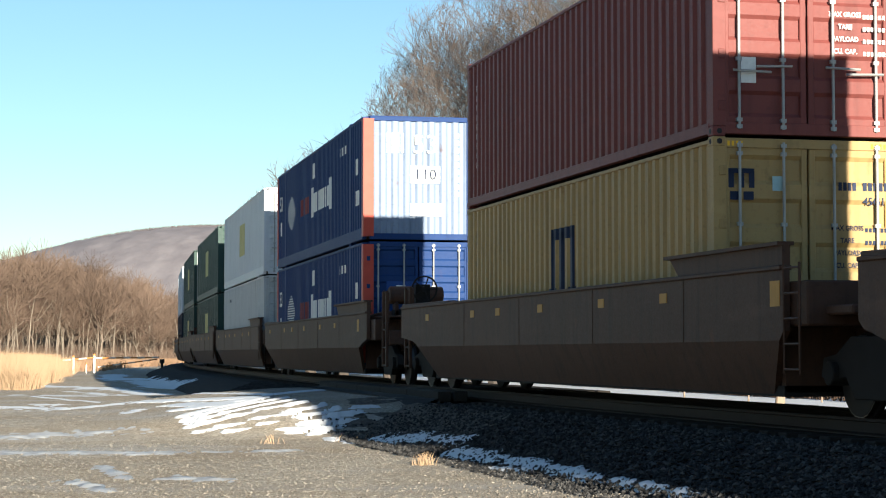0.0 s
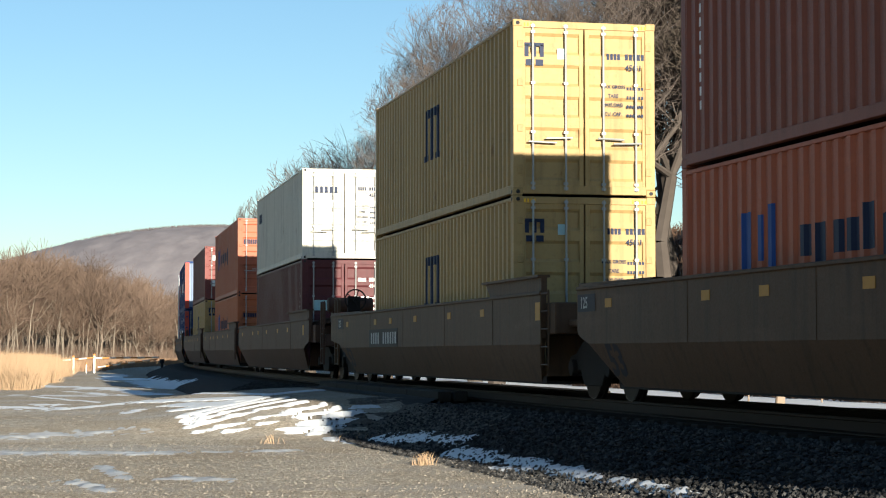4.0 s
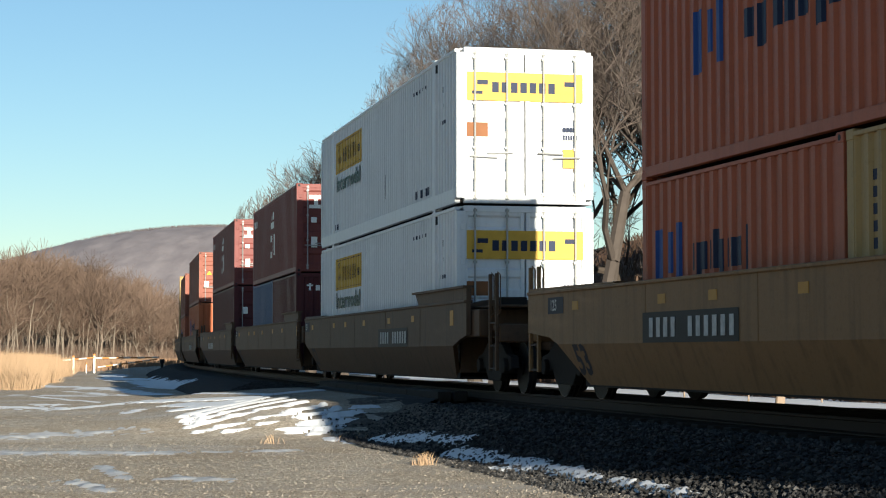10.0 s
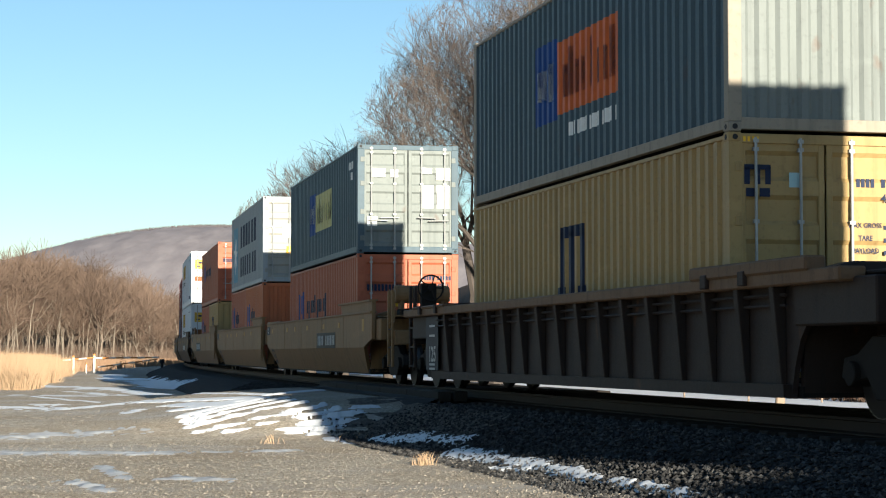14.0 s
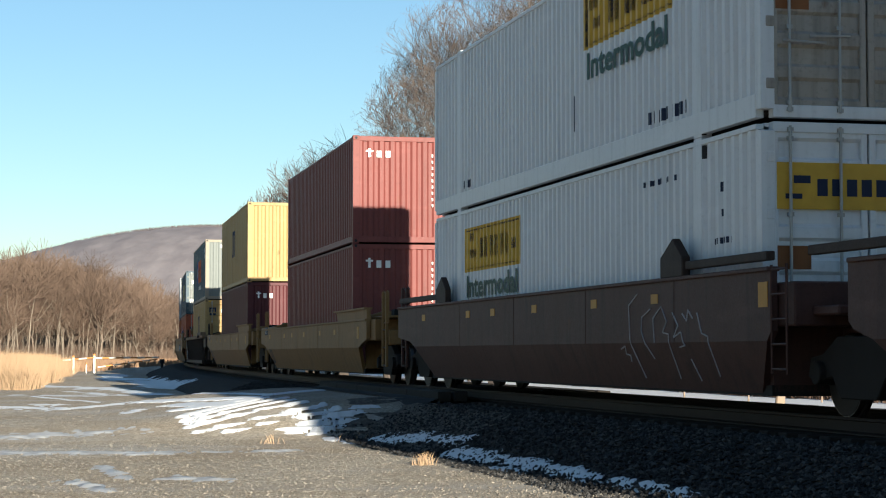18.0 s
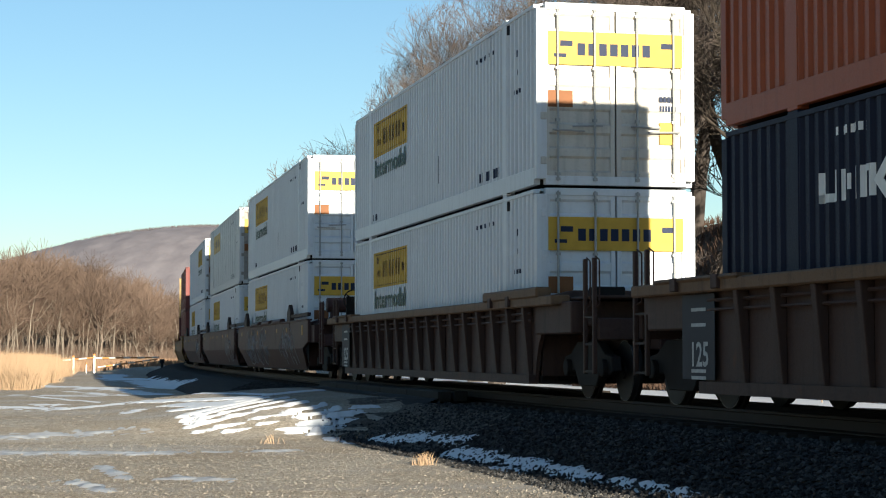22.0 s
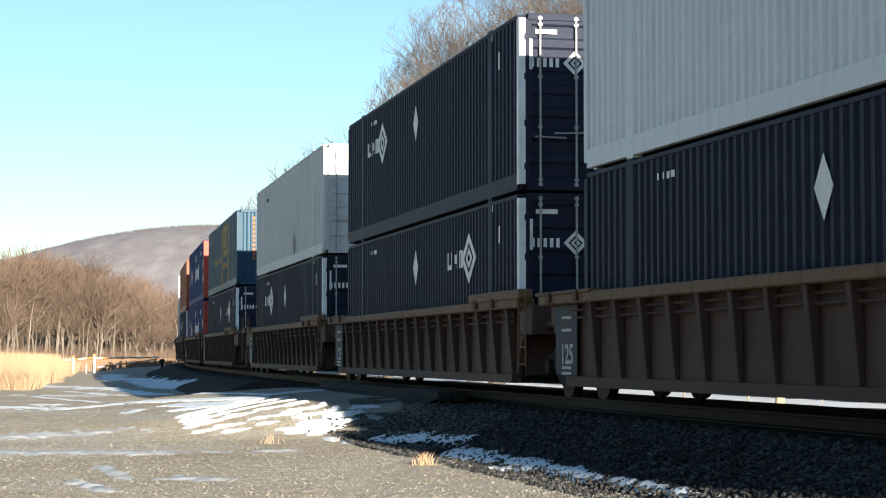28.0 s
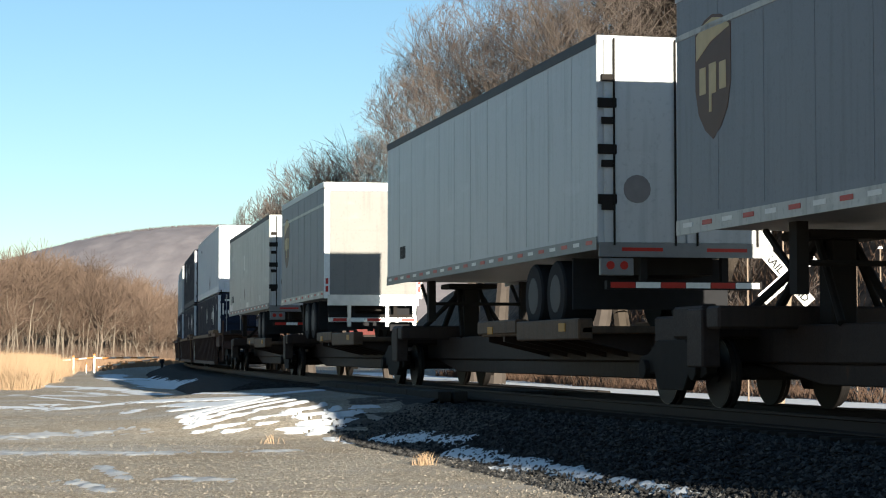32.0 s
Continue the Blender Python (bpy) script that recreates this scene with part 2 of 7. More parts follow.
def lettering(body, size, mat, bold=0.0):
    """Mesh of a word in the built-in font, its foot at the origin, centred."""
    def make():
        cu = bpy.data.curves.new("word", "FONT")
        cu.body, cu.size, cu.align_x, cu.offset, cu.resolution_u = body, size, "CENTER", bold, 2
        ob = new("word", cu)
        bpy.context.view_layer.update()
        me = bpy.data.meshes.new_from_object(ob.evaluated_get(bpy.context.evaluated_depsgraph_get()))
        bpy.data.objects.remove(ob)
        me.materials.clear()
        me.materials.append(mat)
        return me
    return stored(("word", body, size, mat.name, bold), make)


SIDE_TURN = Matrix(((0, 0, -1, 0), (-1, 0, 0, 0), (0, 1, 0, 0), (0, 0, 0, 1)))
END_TURN = Matrix(((1, 0, 0, 0), (0, 0, -1, 0), (0, 1, 0, 0), (0, 0, 0, 1)))


def word_side(root, x, y, z, body, size, mat, name="lettering", bold=0.0, wide=1.0):
    return piece(name, lettering(body, size, mat, bold), root, at=Matrix.Translation((x, y, z)) @ SIDE_TURN @ Matrix.Diagonal((wide, 1, 1, 1)))


def word_end(root, x, y, z, body, size, mat, name="lettering", bold=0.0, wide=1.0):
    return piece(name, lettering(body, size, mat, bold), root, at=Matrix.Translation((x, y, z)) @ END_TURN @ Matrix.Diagonal((wide, 1, 1, 1)))


def bars_of(x0, x1, z0, z1, n, gap=0.25):
    """n upright bars that fill a strip: writing that cannot be read."""
    p = (x1 - x0) / n
    return [(x0 + i * p, x0 + (i + 1 - gap) * p, z0, z1) for i in range(n)]
# ---- running gear and cars ----
WHEEL = plain("worn wheel steel", (0.015, 0.013, 0.012), 0.6, 0.2)
TREAD = plain("worn wheel rim", (0.09, 0.085, 0.08), 0.4, 0.8)
RUBBER = plain("rubber tyre", (0.02, 0.02, 0.022), 0.8)


def truck(parent, y):
    """A two-axle freight truck."""
    root = piece("truck", stored("bolster", lambda: Geo().box(-0.95, 0.95, -0.2, 0.2, 0.38, 0.72).mesh("bolster", DARKSTEEL, 0.03)), parent, at=Matrix.Translation((0, y, 0)))

    def sideframe():
        g = Geo()
        out = [(-1.22, 0.42), (-1.16, 0.62), (-0.86, 0.66), (-0.5, 0.84), (0.5, 0.84), (0.86, 0.66), (1.16, 0.62), (1.22, 0.42), (1.05, 0.36), (0.62, 0.42), (0.42, 0.2), (-0.42, 0.2), (-0.62, 0.42), (-1.05, 0.36)]
        g.prism(out, "x", -0.07, 0.07)
        for yy in (-0.89, 0.89):
            g.cyl("x", yy, 0.46, -0.14, 0.1, 0.13, 12)
        for yy in (-0.16, 0, 0.16):
            g.cyl("z", 0.02, yy, 0.3, 0.66, 0.065, 8)
        return g.mesh("sideframe", DARKSTEEL, 0.012)

    def wheel():
        g = Geo()
        g.cyl("x", 0, 0, -0.06, 0.0, 0.46, 28).cyl("x", 0, 0, 0.0, 0.075, 0.425, 28).cyl("x", 0, 0, -0.09, 0.1, 0.12, 14)
        return g.mesh("wheel", WHEEL, 0.01)

    rim = stored("rim", lambda: Geo().cyl("x", 0, 0, 0.004, 0.07, 0.429, 28).mesh("rim", TREAD))
    for s in (-1, 1):
        piece("side_frame", stored("sideframe", sideframe), root, at=Matrix.Translation((s * 1.0, 0, 0)))
        for yy in (-0.89, 0.89):
            m = Matrix.Translation((s * 0.72, yy, 0.425))
            piece("wheel", stored("wheel", wheel), root, at=m if s == 1 else m @ Matrix.Rotation(math.pi, 4, "Z"))
            if s == -1:
                piece("wheel_tread", rim, root, "worn steel wheel tread", at=m @ Matrix.Rotation(math.pi, 4, "Z"))
    for yy in (-0.89, 0.89):
        piece("axle", stored("axle", lambda: Geo().cyl("x", 0, 0, -0.72, 0.72, 0.09, 10).mesh("axle", DARKSTEEL)), root, at=Matrix.Translation((0, yy, 0.425)))
    return root


def ladder(y, s, z0=0.35, z1=1.65, x=1.5):
    g = Geo()
    for dy in (-0.2, 0.2):
        g.rod((s * x, y + dy, z0), (s * x, y + dy, z1), 0.016)
    n = 5
    for i in range(n):
        z = z0 + 0.05 + (z1 - z0 - 0.1) * i / (n - 1)
        g.rod((s * x, y - 0.2, z), (s * x, y + 0.2, z), 0.013)
    return g


def well_car(kind, body, chord, ends, label, brake=False, mark=0.0, plates=0, top=1.56):
    """One unit of a double-stack well car. kind smooth or ribbed; ends: which ends (1 front, -1 rear) carry a coupler; the rest rest on shared trucks."""
    root = new("well_car")
    tagged(root, label, "freight car", "well cars of the train")
    bn = body.name
    red = label.startswith("red-brown")

    yf, yr = (10.45 if 1 in ends else 9.45), (-9.75 if -1 in ends else -8.8)

    def smooth_side(s):
        g = Geo()
        up = [(yr, 0.98), (yr, top), (yf, top), (yf, 0.98), (min(yf, 9.35), 0.9), (8.95, 0.8), (-8.7, 0.8), (max(yr, -9.2), 0.9)]
        g.prism(up, "x", s * 1.42, s * 1.5)
        i = len(g.v)
        g.v += [(s * 1.5, -8.7, 0.8), (s * 1.5, 8.95, 0.8), (s * 1.27, 8.05, 0.2), (s * 1.27, -8.0, 0.2), (s * 1.42, -8.7, 0.8), (s * 1.42, 8.95, 0.8), (s * 1.2, 8.05, 0.2), (s * 1.2, -8.0, 0.2)]
        g.f += [(i, i + 1, i + 2, i + 3), (i + 4, i + 7, i + 6, i + 5), (i + 2, i + 6, i + 7, i + 3), (i, i + 3, i + 7, i + 4), (i + 1, i + 5, i + 6, i + 2)]
        return g.mesh("side", body)

    def ribbed_side(s):
        g = Geo()
        out = [(yr, 1.1), (yr, 1.4), (yf, 1.4), (yf, 1.16), (9.4, 1.12), (8.95, 1.0), (8.66, 0.8), (8.48, 0.52), (8.4, 0.24), (-8.2, 0.24), (-8.28, 0.52), (-8.42, 0.8), (-8.62, 1.0), (max(yr, -8.8), 1.12)]
        g.prism(out, "x", s * 1.3, s * 1.36)
        g.box(*sorted((s * 1.3, s * 1.46)), -8.2, 8.4, 0.2, 0.34)
        return g.mesh("side", body)

    def rib(s):
        g = Geo()
        i = len(g.v)
        a, b = 1.36, 1.52
        g.v += [(s * a, -0.06, 0.24), (s * a, 0.06, 0.24), (s * a, 0.06, 1.42), (s * a, -0.06, 1.42), (s * (a + 0.05), -0.06, 0.24), (s * (a + 0.05), 0.06, 0.24), (s * b, 0.06, 1.42), (s * b, -0.06, 1.42)]
        g.f += [(i, i + 1, i + 2, i + 3), (i + 4, i + 7, i + 6, i + 5), (i, i + 3, i + 7, i + 4), (i + 1, i + 5, i + 6, i + 2), (i, i + 4, i + 5, i + 1), (i + 3, i + 2, i + 6, i + 7)]
        g.box(*sorted((s * a, s * (a + 0.09))), -0.05, 0.05, 0.2, 0.3)
        return g.mesh("rib", body, 0.01)

    for s in (-1, 1):
        side = piece("side_wall", stored((kind, s, bn, yf, yr), lambda: smooth_side(s) if kind == "smooth" else ribbed_side(s)), root)
        if kind == "smooth":
            piece("top_rail", stored(("rail", s, bn, yf, yr), lambda: Geo().box(*sorted((s * 1.38, s * 1.53)), yr + 0.02, yf - 0.02, top - 0.02, top + 0.03).mesh("rail", chord, 0.01)), side)
            if red:
                for y in (-5.75, 6.6):
                    piece("corner_bracket", stored(("bracket", s), lambda: Geo().prism([(-0.42, 0.02), (-0.42, 0.26), (-0.08, 0.5), (0.36, 0.28), (0.36, 0.02)], "x", s * 1.42, s * 1.53).mesh("bracket", CAR_DARK, 0.015)), side, "dark steel corner bracket", at=Matrix.Translation((0, y, top)))
                for a, b in ((yr + 0.1, -6.2), (7.0, yf - 0.1)):
                    piece("guide_rail", stored(("grail", s, a), lambda: Geo().box(*sorted((s * 1.4, s * 1.5)), a, b, top + 0.1, top + 0.2).mesh("grail", CAR_DARK, 0.01)), side)
                if ends == (-1,):
                    for y in (3.45, 0.3, -2.75):
                        piece("rolled_lip", stored(("lip", s), lambda: Geo().prism([(s * 1.38, top), (s * 1.55, top), (s * 1.56, top + 0.07), (s * 1.5, top + 0.13), (s * 1.4, top + 0.13)], "y", -1.05, 1.05).mesh("lip", body, 0.01)), side, at=Matrix.Translation((0, y, 0)))
            else:
                piece("corner_guide", stored(("guide", s, bn, yr), lambda: Geo().prism([(-5.3, top + 0.25), (yr + 0.03, top + 0.25), (yr + 0.03, top + 0.02), (-5.62, top + 0.02)], "x", s * 1.4, s * 1.49).box(*sorted((s * 1.36, s * 1.55)), yr + 0.02, -5.24, top + 0.24, top + 0.28).mesh("guide", body)), side)
                piece("corner_guide", stored(("guide2", s, bn, yf), lambda: Geo().prism([(6.3, top + 0.06), (yf - 0.05, top + 0.08), (yf - 0.05, top + 0.02), (6.5, top + 0.02)], "x", s * 1.36, s * 1.5).mesh("guide", body, 0.01)), side)
            for y in (-5.8, -2.2, 1.6, 5.2):
                seam = stored(("seam", s, bn, top), lambda: Geo().prism([(-0.012, 0.8), (0.012, 0.8), (0.012, top - 0.02), (-0.012, top - 0.02)], "x", s * 1.497, s * 1.506).mesh("seam", body))
                piece("weld_seam", seam, side, at=Matrix.Translation((0, y, 0)))
        else:
            piece("top_chord", stored(("chord", s, chord.name, yf, yr), lambda: Geo().box(*sorted((s * 1.26, s * 1.55)), yr - 0.05, yf + 0.05, 1.37, 1.52).mesh("chord", chord, 0.02)), side)
            piece("rail_pipe", stored(("pipe", s, bn), lambda: Geo().rod((s * 1.42, -8.2, 1.28), (s * 1.42, 8.2, 1.28), 0.022).mesh("pipe", body)), side)
            for i in range(16):
                y = -8.0 + i * 1.0125
                piece("rib", stored(("rib", s, bn), lambda: rib(s)), side, at=Matrix.Translation((0, y, 0)))
            piece("rail_pipe", stored(("pipe2", s, bn), lambda: Geo().rod((s * 1.42, -8.2, 1.17), (s * 1.42, 8.2, 1.17), 0.02).mesh("pipe", body)), side)
            for a, b in ((-9.05, -5.7), (7.0, 9.6)):
                piece("guide_plate", stored(("rguide", s, a, chord.name), lambda: Geo().box(*sorted((s * 1.34, s * 1.58)), a, b, 1.5, 1.66 if a < 0 else 1.56).mesh("rguide", chord, 0.025)), side)
            for y in (-7.35, -6.2, 7.6, 8.9):
                piece("guide_tab", stored(("gtab", s, bn), lambda: Geo().box(*sorted((s * 1.54, s * 1.6)), -0.09, 0.09, 1.4, 1.56).mesh("gtab", body, 0.01)), side, at=Matrix.Translation((0, y, 0)))
        for y in ((-9.1,) if -1 not in ends else ()):
            piece("ladder", stored(("ladder", s, bn), lambda: ladder(0, s, 0.45, 1.6, 1.53).mesh("ladder", chord)), root, at=Matrix.Translation((0, y, 0)))
    piece("well_floor", stored(("floor", bn), lambda: Geo().box(-1.28, 1.28, -8.3, 8.3, 0.2, 0.32).mesh("floor", DARKSTEEL)), root)
    for s in (-1, 1):
        piece("well_end", stored(("wellend", s, bn), lambda: Geo().box(-1.26, 1.26, *sorted((s * 8.2, s * 8.3)), 0.25, 1.42).mesh("wellend", body)), root)
        reach = 11.55 if s in ends else 9.85

        def platform():
            return Geo().box(-1.4, 1.4, *sorted((s * 8.35, s * (10.3 if s in ends else 9.2))), 0.95, 1.42).mesh("platform", body, 0.02)

        end = piece("end_platform", stored(("plat", s, reach, bn), platform), root)
        piece("draft_sill", stored(("draft", s, reach, bn), lambda: Geo().box(-0.5, 0.5, *sorted((s * 8.4, s * reach)), 0.72, 1.05).mesh("draft", body, 0.02)), end)
        piece("deck_plate", stored(("deck", s, reach, bn), lambda: Geo().box(-1.2, 1.2, *sorted((s * 9.2, s * min(reach, 10.95))), 1.06, 1.16).mesh("deck", body, 0.02)), end)
        if s in ends:
            piece("end_sill", stored(("esill", s, bn), lambda: Geo().box(-1.25, 1.25, *sorted((s * 10.95, s * 11.15)), 0.85, 1.16).mesh("esill", body, 0.02)), end)
        if s in ends:
            piece("coupler", stored(("coupler", s), lambda: Geo().box(-0.14, 0.14, *sorted((s * 11.2, s * 12.02)), 0.72, 0.98).box(-0.22, 0.22, *sorted((s * 11.75, s * 12.04)), 0.68, 1.02).mesh("coupler", DARKSTEEL, 0.03)), end)

            def stile():
                return Geo().box(-0.03, 0.03, -0.035, 0.035, 0.38, 2.0).rod((0, -0.05, 1.3), (0, -0.24, 1.34), 0.014).rod((0, -0.24, 1.34), (0, -0.24, 1.96), 0.014).rod((0, -0.24, 1.96), (0, -0.05, 2.02), 0.014).mesh("stile", body, 0.01)
            for x in (-1.28, 1.28):
                for dy in (10.62, 11.06):
                    piece("handrail_post", stored(("stile", bn), stile), end, at=Matrix.Translation((x, s * dy, 0)))
                for z in (0.4, 0.78, 1.16):
                    piece("step", stored("steps", lambda: Geo().box(-0.02, 0.02, -0.2, 0.2, 0.0, 0.03).mesh("steps", CAR_DARK)), end, at=Matrix.Translation((x, s * 10.84, z)))

            def walkway():
                g = Geo().box(-1.25, 1.25, *sorted((s * 9.0, s * 11.0)), 1.44, 1.48)
                return g.mesh("walkway", body, 0.01)
            piece("crossover_walkway", stored(("walkway", s, bn), walkway), end)

            def bulkhead():
                return Geo().prism([(-1.35, 1.2), (1.35, 1.2), (1.35, 1.5), (0.9, 1.62), (-0.9, 1.62), (-1.35, 1.5)], "y", *sorted((s * 8.4, s * 8.75))).mesh("bulkhead", body, 0.02)
            piece("end_bulkhead", stored(("bulk", s, bn), bulkhead), end)
            piece("valve_box", stored(("valve", s, bn), lambda: Geo().box(-0.9, -0.45, *sorted((s * 9.5, s * 9.9)), 1.48, 1.64).mesh("valve", DARKSTEEL, 0.02)), end)
        if s == -1 and brake:
            tank = piece("air_reservoir", stored(("tank", bn), lambda: Geo().cyl("x", -9.75, 1.95, -1.0, 0.2, 0.2, 16).mesh("tank", body, 0.03)), end)
            for x in (-0.85, 0.05):
                piece("tank_strap", stored(("strap", bn), lambda: Geo().box(-0.04, 0.04, -9.9, -9.6, 1.46, 1.8).mesh("tstrap", body)), tank, at=Matrix.Translation((x, 0, 0)))

            def bw():
                g = Geo()
                k = 18
                for i in range(k):
                    a, b = 2 * math.pi * i / k, 2 * math.pi * (i + 1) / k
                    g.rod((0.27 * math.cos(a), 0, 0.27 * math.sin(a)), (0.27 * math.cos(b), 0, 0.27 * math.sin(b)), 0.02)
                for i in range(5):
                    a = 2 * math.pi * i / 5
                    g.rod((0, 0, 0), (0.27 * math.cos(a), 0, 0.27 * math.sin(a)), 0.014)
                g.cyl("y", 0, 0, -0.05, 0.2, 0.06, 10).box(-0.18, 0.14, 0.08, 0.24, -0.9, 0.1)
                return g.mesh("brakewheel", DARKSTEEL)
            piece("brake_wheel", stored("brakewheel", bw), end, "round dark hand brake wheel", at=Matrix.Translation((-0.45, -11.0, 2.05)))
        if s in ends or s == -1:
            truck(root, s * 10.0)
    # stencils and reflectors on the camera's side
    xs = -1.504 if kind == "smooth" else -1.37
    for i, y in enumerate((8.1, 4.6, 2.9, 0.4, -2.6, -5.1, -8.6)):
        if kind == "smooth":
            piece("reflector", stored(("reflector", i < 6), lambda: Geo().box(-0.003, 0.003, -0.13, 0.13, 0, 0.12 if i < 6 else 0.27).mesh("refl", OCHRE)), root, at=Matrix.Translation((xs, y, top - 0.28 if i < 6 else top - 0.4)))
    if mark:
        zz = 0.87
        if plates:
            piece("number_board", stored(("board", bn), lambda: Geo().box(-0.004, 0.0, -1.58, 1.58, -0.07, 0.31).mesh("board", BLACKBOARD)), root, at=Matrix.Translation((xs, mark, zz)))
        g = Geo()
        for y0, y1, z0, z1 in bars_of(-1.45, 0.1, 0, 0.24, 6, 0.5) + bars_of(0.42, 1.45, 0, 0.24, 4, 0.5):
            g.box(-0.012, -0.006, y0, y1, z0, z1)
        tagged(piece("stencil", g.mesh("stencil", STENCIL), root, at=Matrix.Translation((xs, mark, zz))), kind="stuff")
    if kind == "ribbed":
        board = piece("load_board", stored("lboard", lambda: Geo().box(-0.006, 0.0, -0.52, 0.5, 0.36, 1.36).mesh("lboard", BOARD_NAVY)), root, "dark blue stencil panel", at=Matrix.Translation((-1.424, 8.5, 0)))
        word_side(board, -0.01, -0.05, 0.52, "125", 0.4, STENCIL, "length_mark", 0.008)
        for z in (0.36, 0.44, 0.98, 1.16):
            piece("stencil_line", stored("sline", lambda: Geo().box(-0.01, -0.006, -0.25, 0.2, 0, 0.04).mesh("sline", STENCIL)), board, at=Matrix.Translation((0, 0, z)))
    elif label.startswith(("yellow-tan", "dull", "dirty")):
        slant = Matrix.Translation((-1.345, 8.0, 0.38)) @ Matrix.Rotation(radians(-21), 4, "Y") @ SIDE_TURN
        piece("length_mark", lettering("53", 0.62, BOARD_NAVY, 0.02), root, at=slant)
        board = piece("load_board", stored("sboard", lambda: Geo().box(-0.004, 0.0, -0.45, 0.3, 0.0, 0.24).mesh("sboard", BOARD_NAVY)), root, at=Matrix.Translation((-1.503, 9.1, 1.24)))
        word_side(board, -0.008, 0.02, 0.05, "125", 0.22, STENCIL, "length_mark", 0.004)
    if red:
        graffiti(root, 0.0)
        if ends == (-1,):
            big_graffiti(root)
            graffiti(root, 10.4)
            graffiti(root, 0.9, -1)
    return root


def graffiti(root, dy, flip=1):
    """Loose chalky pen strokes over the side's fold."""
    for run in (((-4.3, 0.35), (-4.15, 0.85), (-4.1, 1.28), (-4.45, 1.42)), ((-4.9, 0.6), (-4.6, 0.95), (-4.62, 1.12), (-4.95, 1.22)), ((-5.1, 0.8), (-5.05, 1.1), (-5.35, 1.24), (-5.55, 1.05), (-5.4, 0.92), (-5.62, 0.9), (-5.6, 0.36)), ((-5.75, 1.16), (-5.95, 1.0), (-5.8, 0.86), (-6.05, 0.92), (-6.15, 0.76), (-5.95, 0.74)), ((-6.1, 1.14), (-6.25, 1.05), (-6.3, 1.18), (-6.45, 1.08)), ((-6.6, 1.14), (-6.75, 0.9), (-6.95, 0.86), (-6.95, 0.4)), ((-6.2, 0.6), (-6.3, 0.34)), ((-3.7, 0.72), (-3.9, 0.76), (-3.85, 0.66), (-4.0, 0.64), (-3.95, 0.56))):
        g = Geo()
        run = [(y if flip > 0 else -11.2 - y, z if flip > 0 else 0.25 + z * 0.8) for y, z in run]
        for (y0, z0), (y1, z1) in zip(run, run[1:]):
            cut = [(y0 + (y1 - y0) * k / 6, z0 + (z1 - z0) * k / 6) for k in range(7)]
            pts = [(-1.503 + max(0, 0.8 - z) * 0.383, y + dy, z) for y, z in cut]
            for p, q in zip(pts, pts[1:]):
                g.rod(p, q, 0.011, 0.011, 4)
        piece("graffiti_stroke", g.mesh("stroke", CHALK), root)


def big_graffiti(root):
    """Bubble outlines in chalky paint: a pointed figure and three round loops."""
    def loop(cy, cz, ry, rz, a0=0.0, a1=6.3, n=22, lean=0.0):
        return [(cy + ry * math.cos(a0 + (a1 - a0) * i / n) + lean * math.sin(a0 + (a1 - a0) * i / n), cz + rz * math.sin(a0 + (a1 - a0) * i / n)) for i in range(n + 1)]
    runs = [[(6.1, 0.34), (5.9, 0.7), (5.62, 1.46), (5.4, 0.9), (5.0, 0.36), (5.5, 0.3), (6.1, 0.34)], loop(5.6, 1.02, 0.2, 0.14), loop(5.6, 0.84, 0.24, 0.3, 3.3, 6.1), [(5.75, 0.62), (5.6, 0.42), (5.45, 0.6)],
            loop(4.1, 1.1, 0.42, 0.34, lean=0.1), loop(4.15, 1.12, 0.13, 0.13), [(4.5, 1.2), (4.45, 0.7), (4.6, 0.34), (4.1, 0.4), (4.0, 0.8)],
            loop(2.75, 0.86, 0.62, 0.56, lean=0.12), [(3.3, 1.0), (2.8, 1.08), (2.6, 1.0)], [(3.35, 0.8), (2.9, 0.84), (2.7, 0.7)],
            loop(1.5, 1.18, 0.46, 0.28, lean=-0.1), loop(1.6, 1.18, 0.12, 0.12), loop(1.2, 0.62, 0.5, 0.3), [(0.5, 0.9), (0.35, 0.6), (0.15, 0.88), (0.0, 0.58), (-0.2, 0.92)], [(0.7, 1.42), (0.5, 1.34), (0.6, 1.2), (0.42, 1.1), (0.75, 1.08)]]
    for run in runs:
        g = Geo()
        pts = [(-1.504 + max(0, 0.8 - z) * 0.383, y, z) for y, z in run]
        for p, q in zip(pts, pts[1:]):
            cut = [tuple(p[k] + (q[k] - p[k]) * i / 4 for k in range(3)) for i in range(5)]
            cut = [(-1.504 + max(0, 0.8 - z) * 0.383, y, z) for _, y, z in cut]
            for a, b in zip(cut, cut[1:]):
                g.rod(a, b, 0.012, 0.012, 4)
        piece("graffiti_stroke", g.mesh("stroke", CHALK), root)


BOARD_NAVY = plain("dark navy stencil panel", (0.018, 0.02, 0.032), 0.6)
CHALK = plain("pale pen strokes", (0.36, 0.35, 0.36), 0.8, vary=0.7, scale=3)
OCHRE = plain("ochre reflector paint", (0.4, 0.2, 0.03), 0.5)
STENCIL = plain("worn white stencil", (0.5, 0.5, 0.48), 0.7, vary=0.8, scale=9)
BLACKBOARD = plain("black number board", (0.015, 0.015, 0.015), 0.6)
CAR_BROWN = paint("brown car paint", (0.064, 0.032, 0.02), 0.6, 0.9, 0.5)
CAR_OLIVE = paint("dirty olive tan car paint", (0.076, 0.044, 0.025), 0.6, 0.9, 0.4)
CAR_TAN = paint("yellow tan car paint", (0.2, 0.115, 0.052), 0.6, 0.7, 0.3)
CAR_YEL = paint("dull yellow car paint", (0.2, 0.11, 0.04), 0.6, 0.7, 0.3)
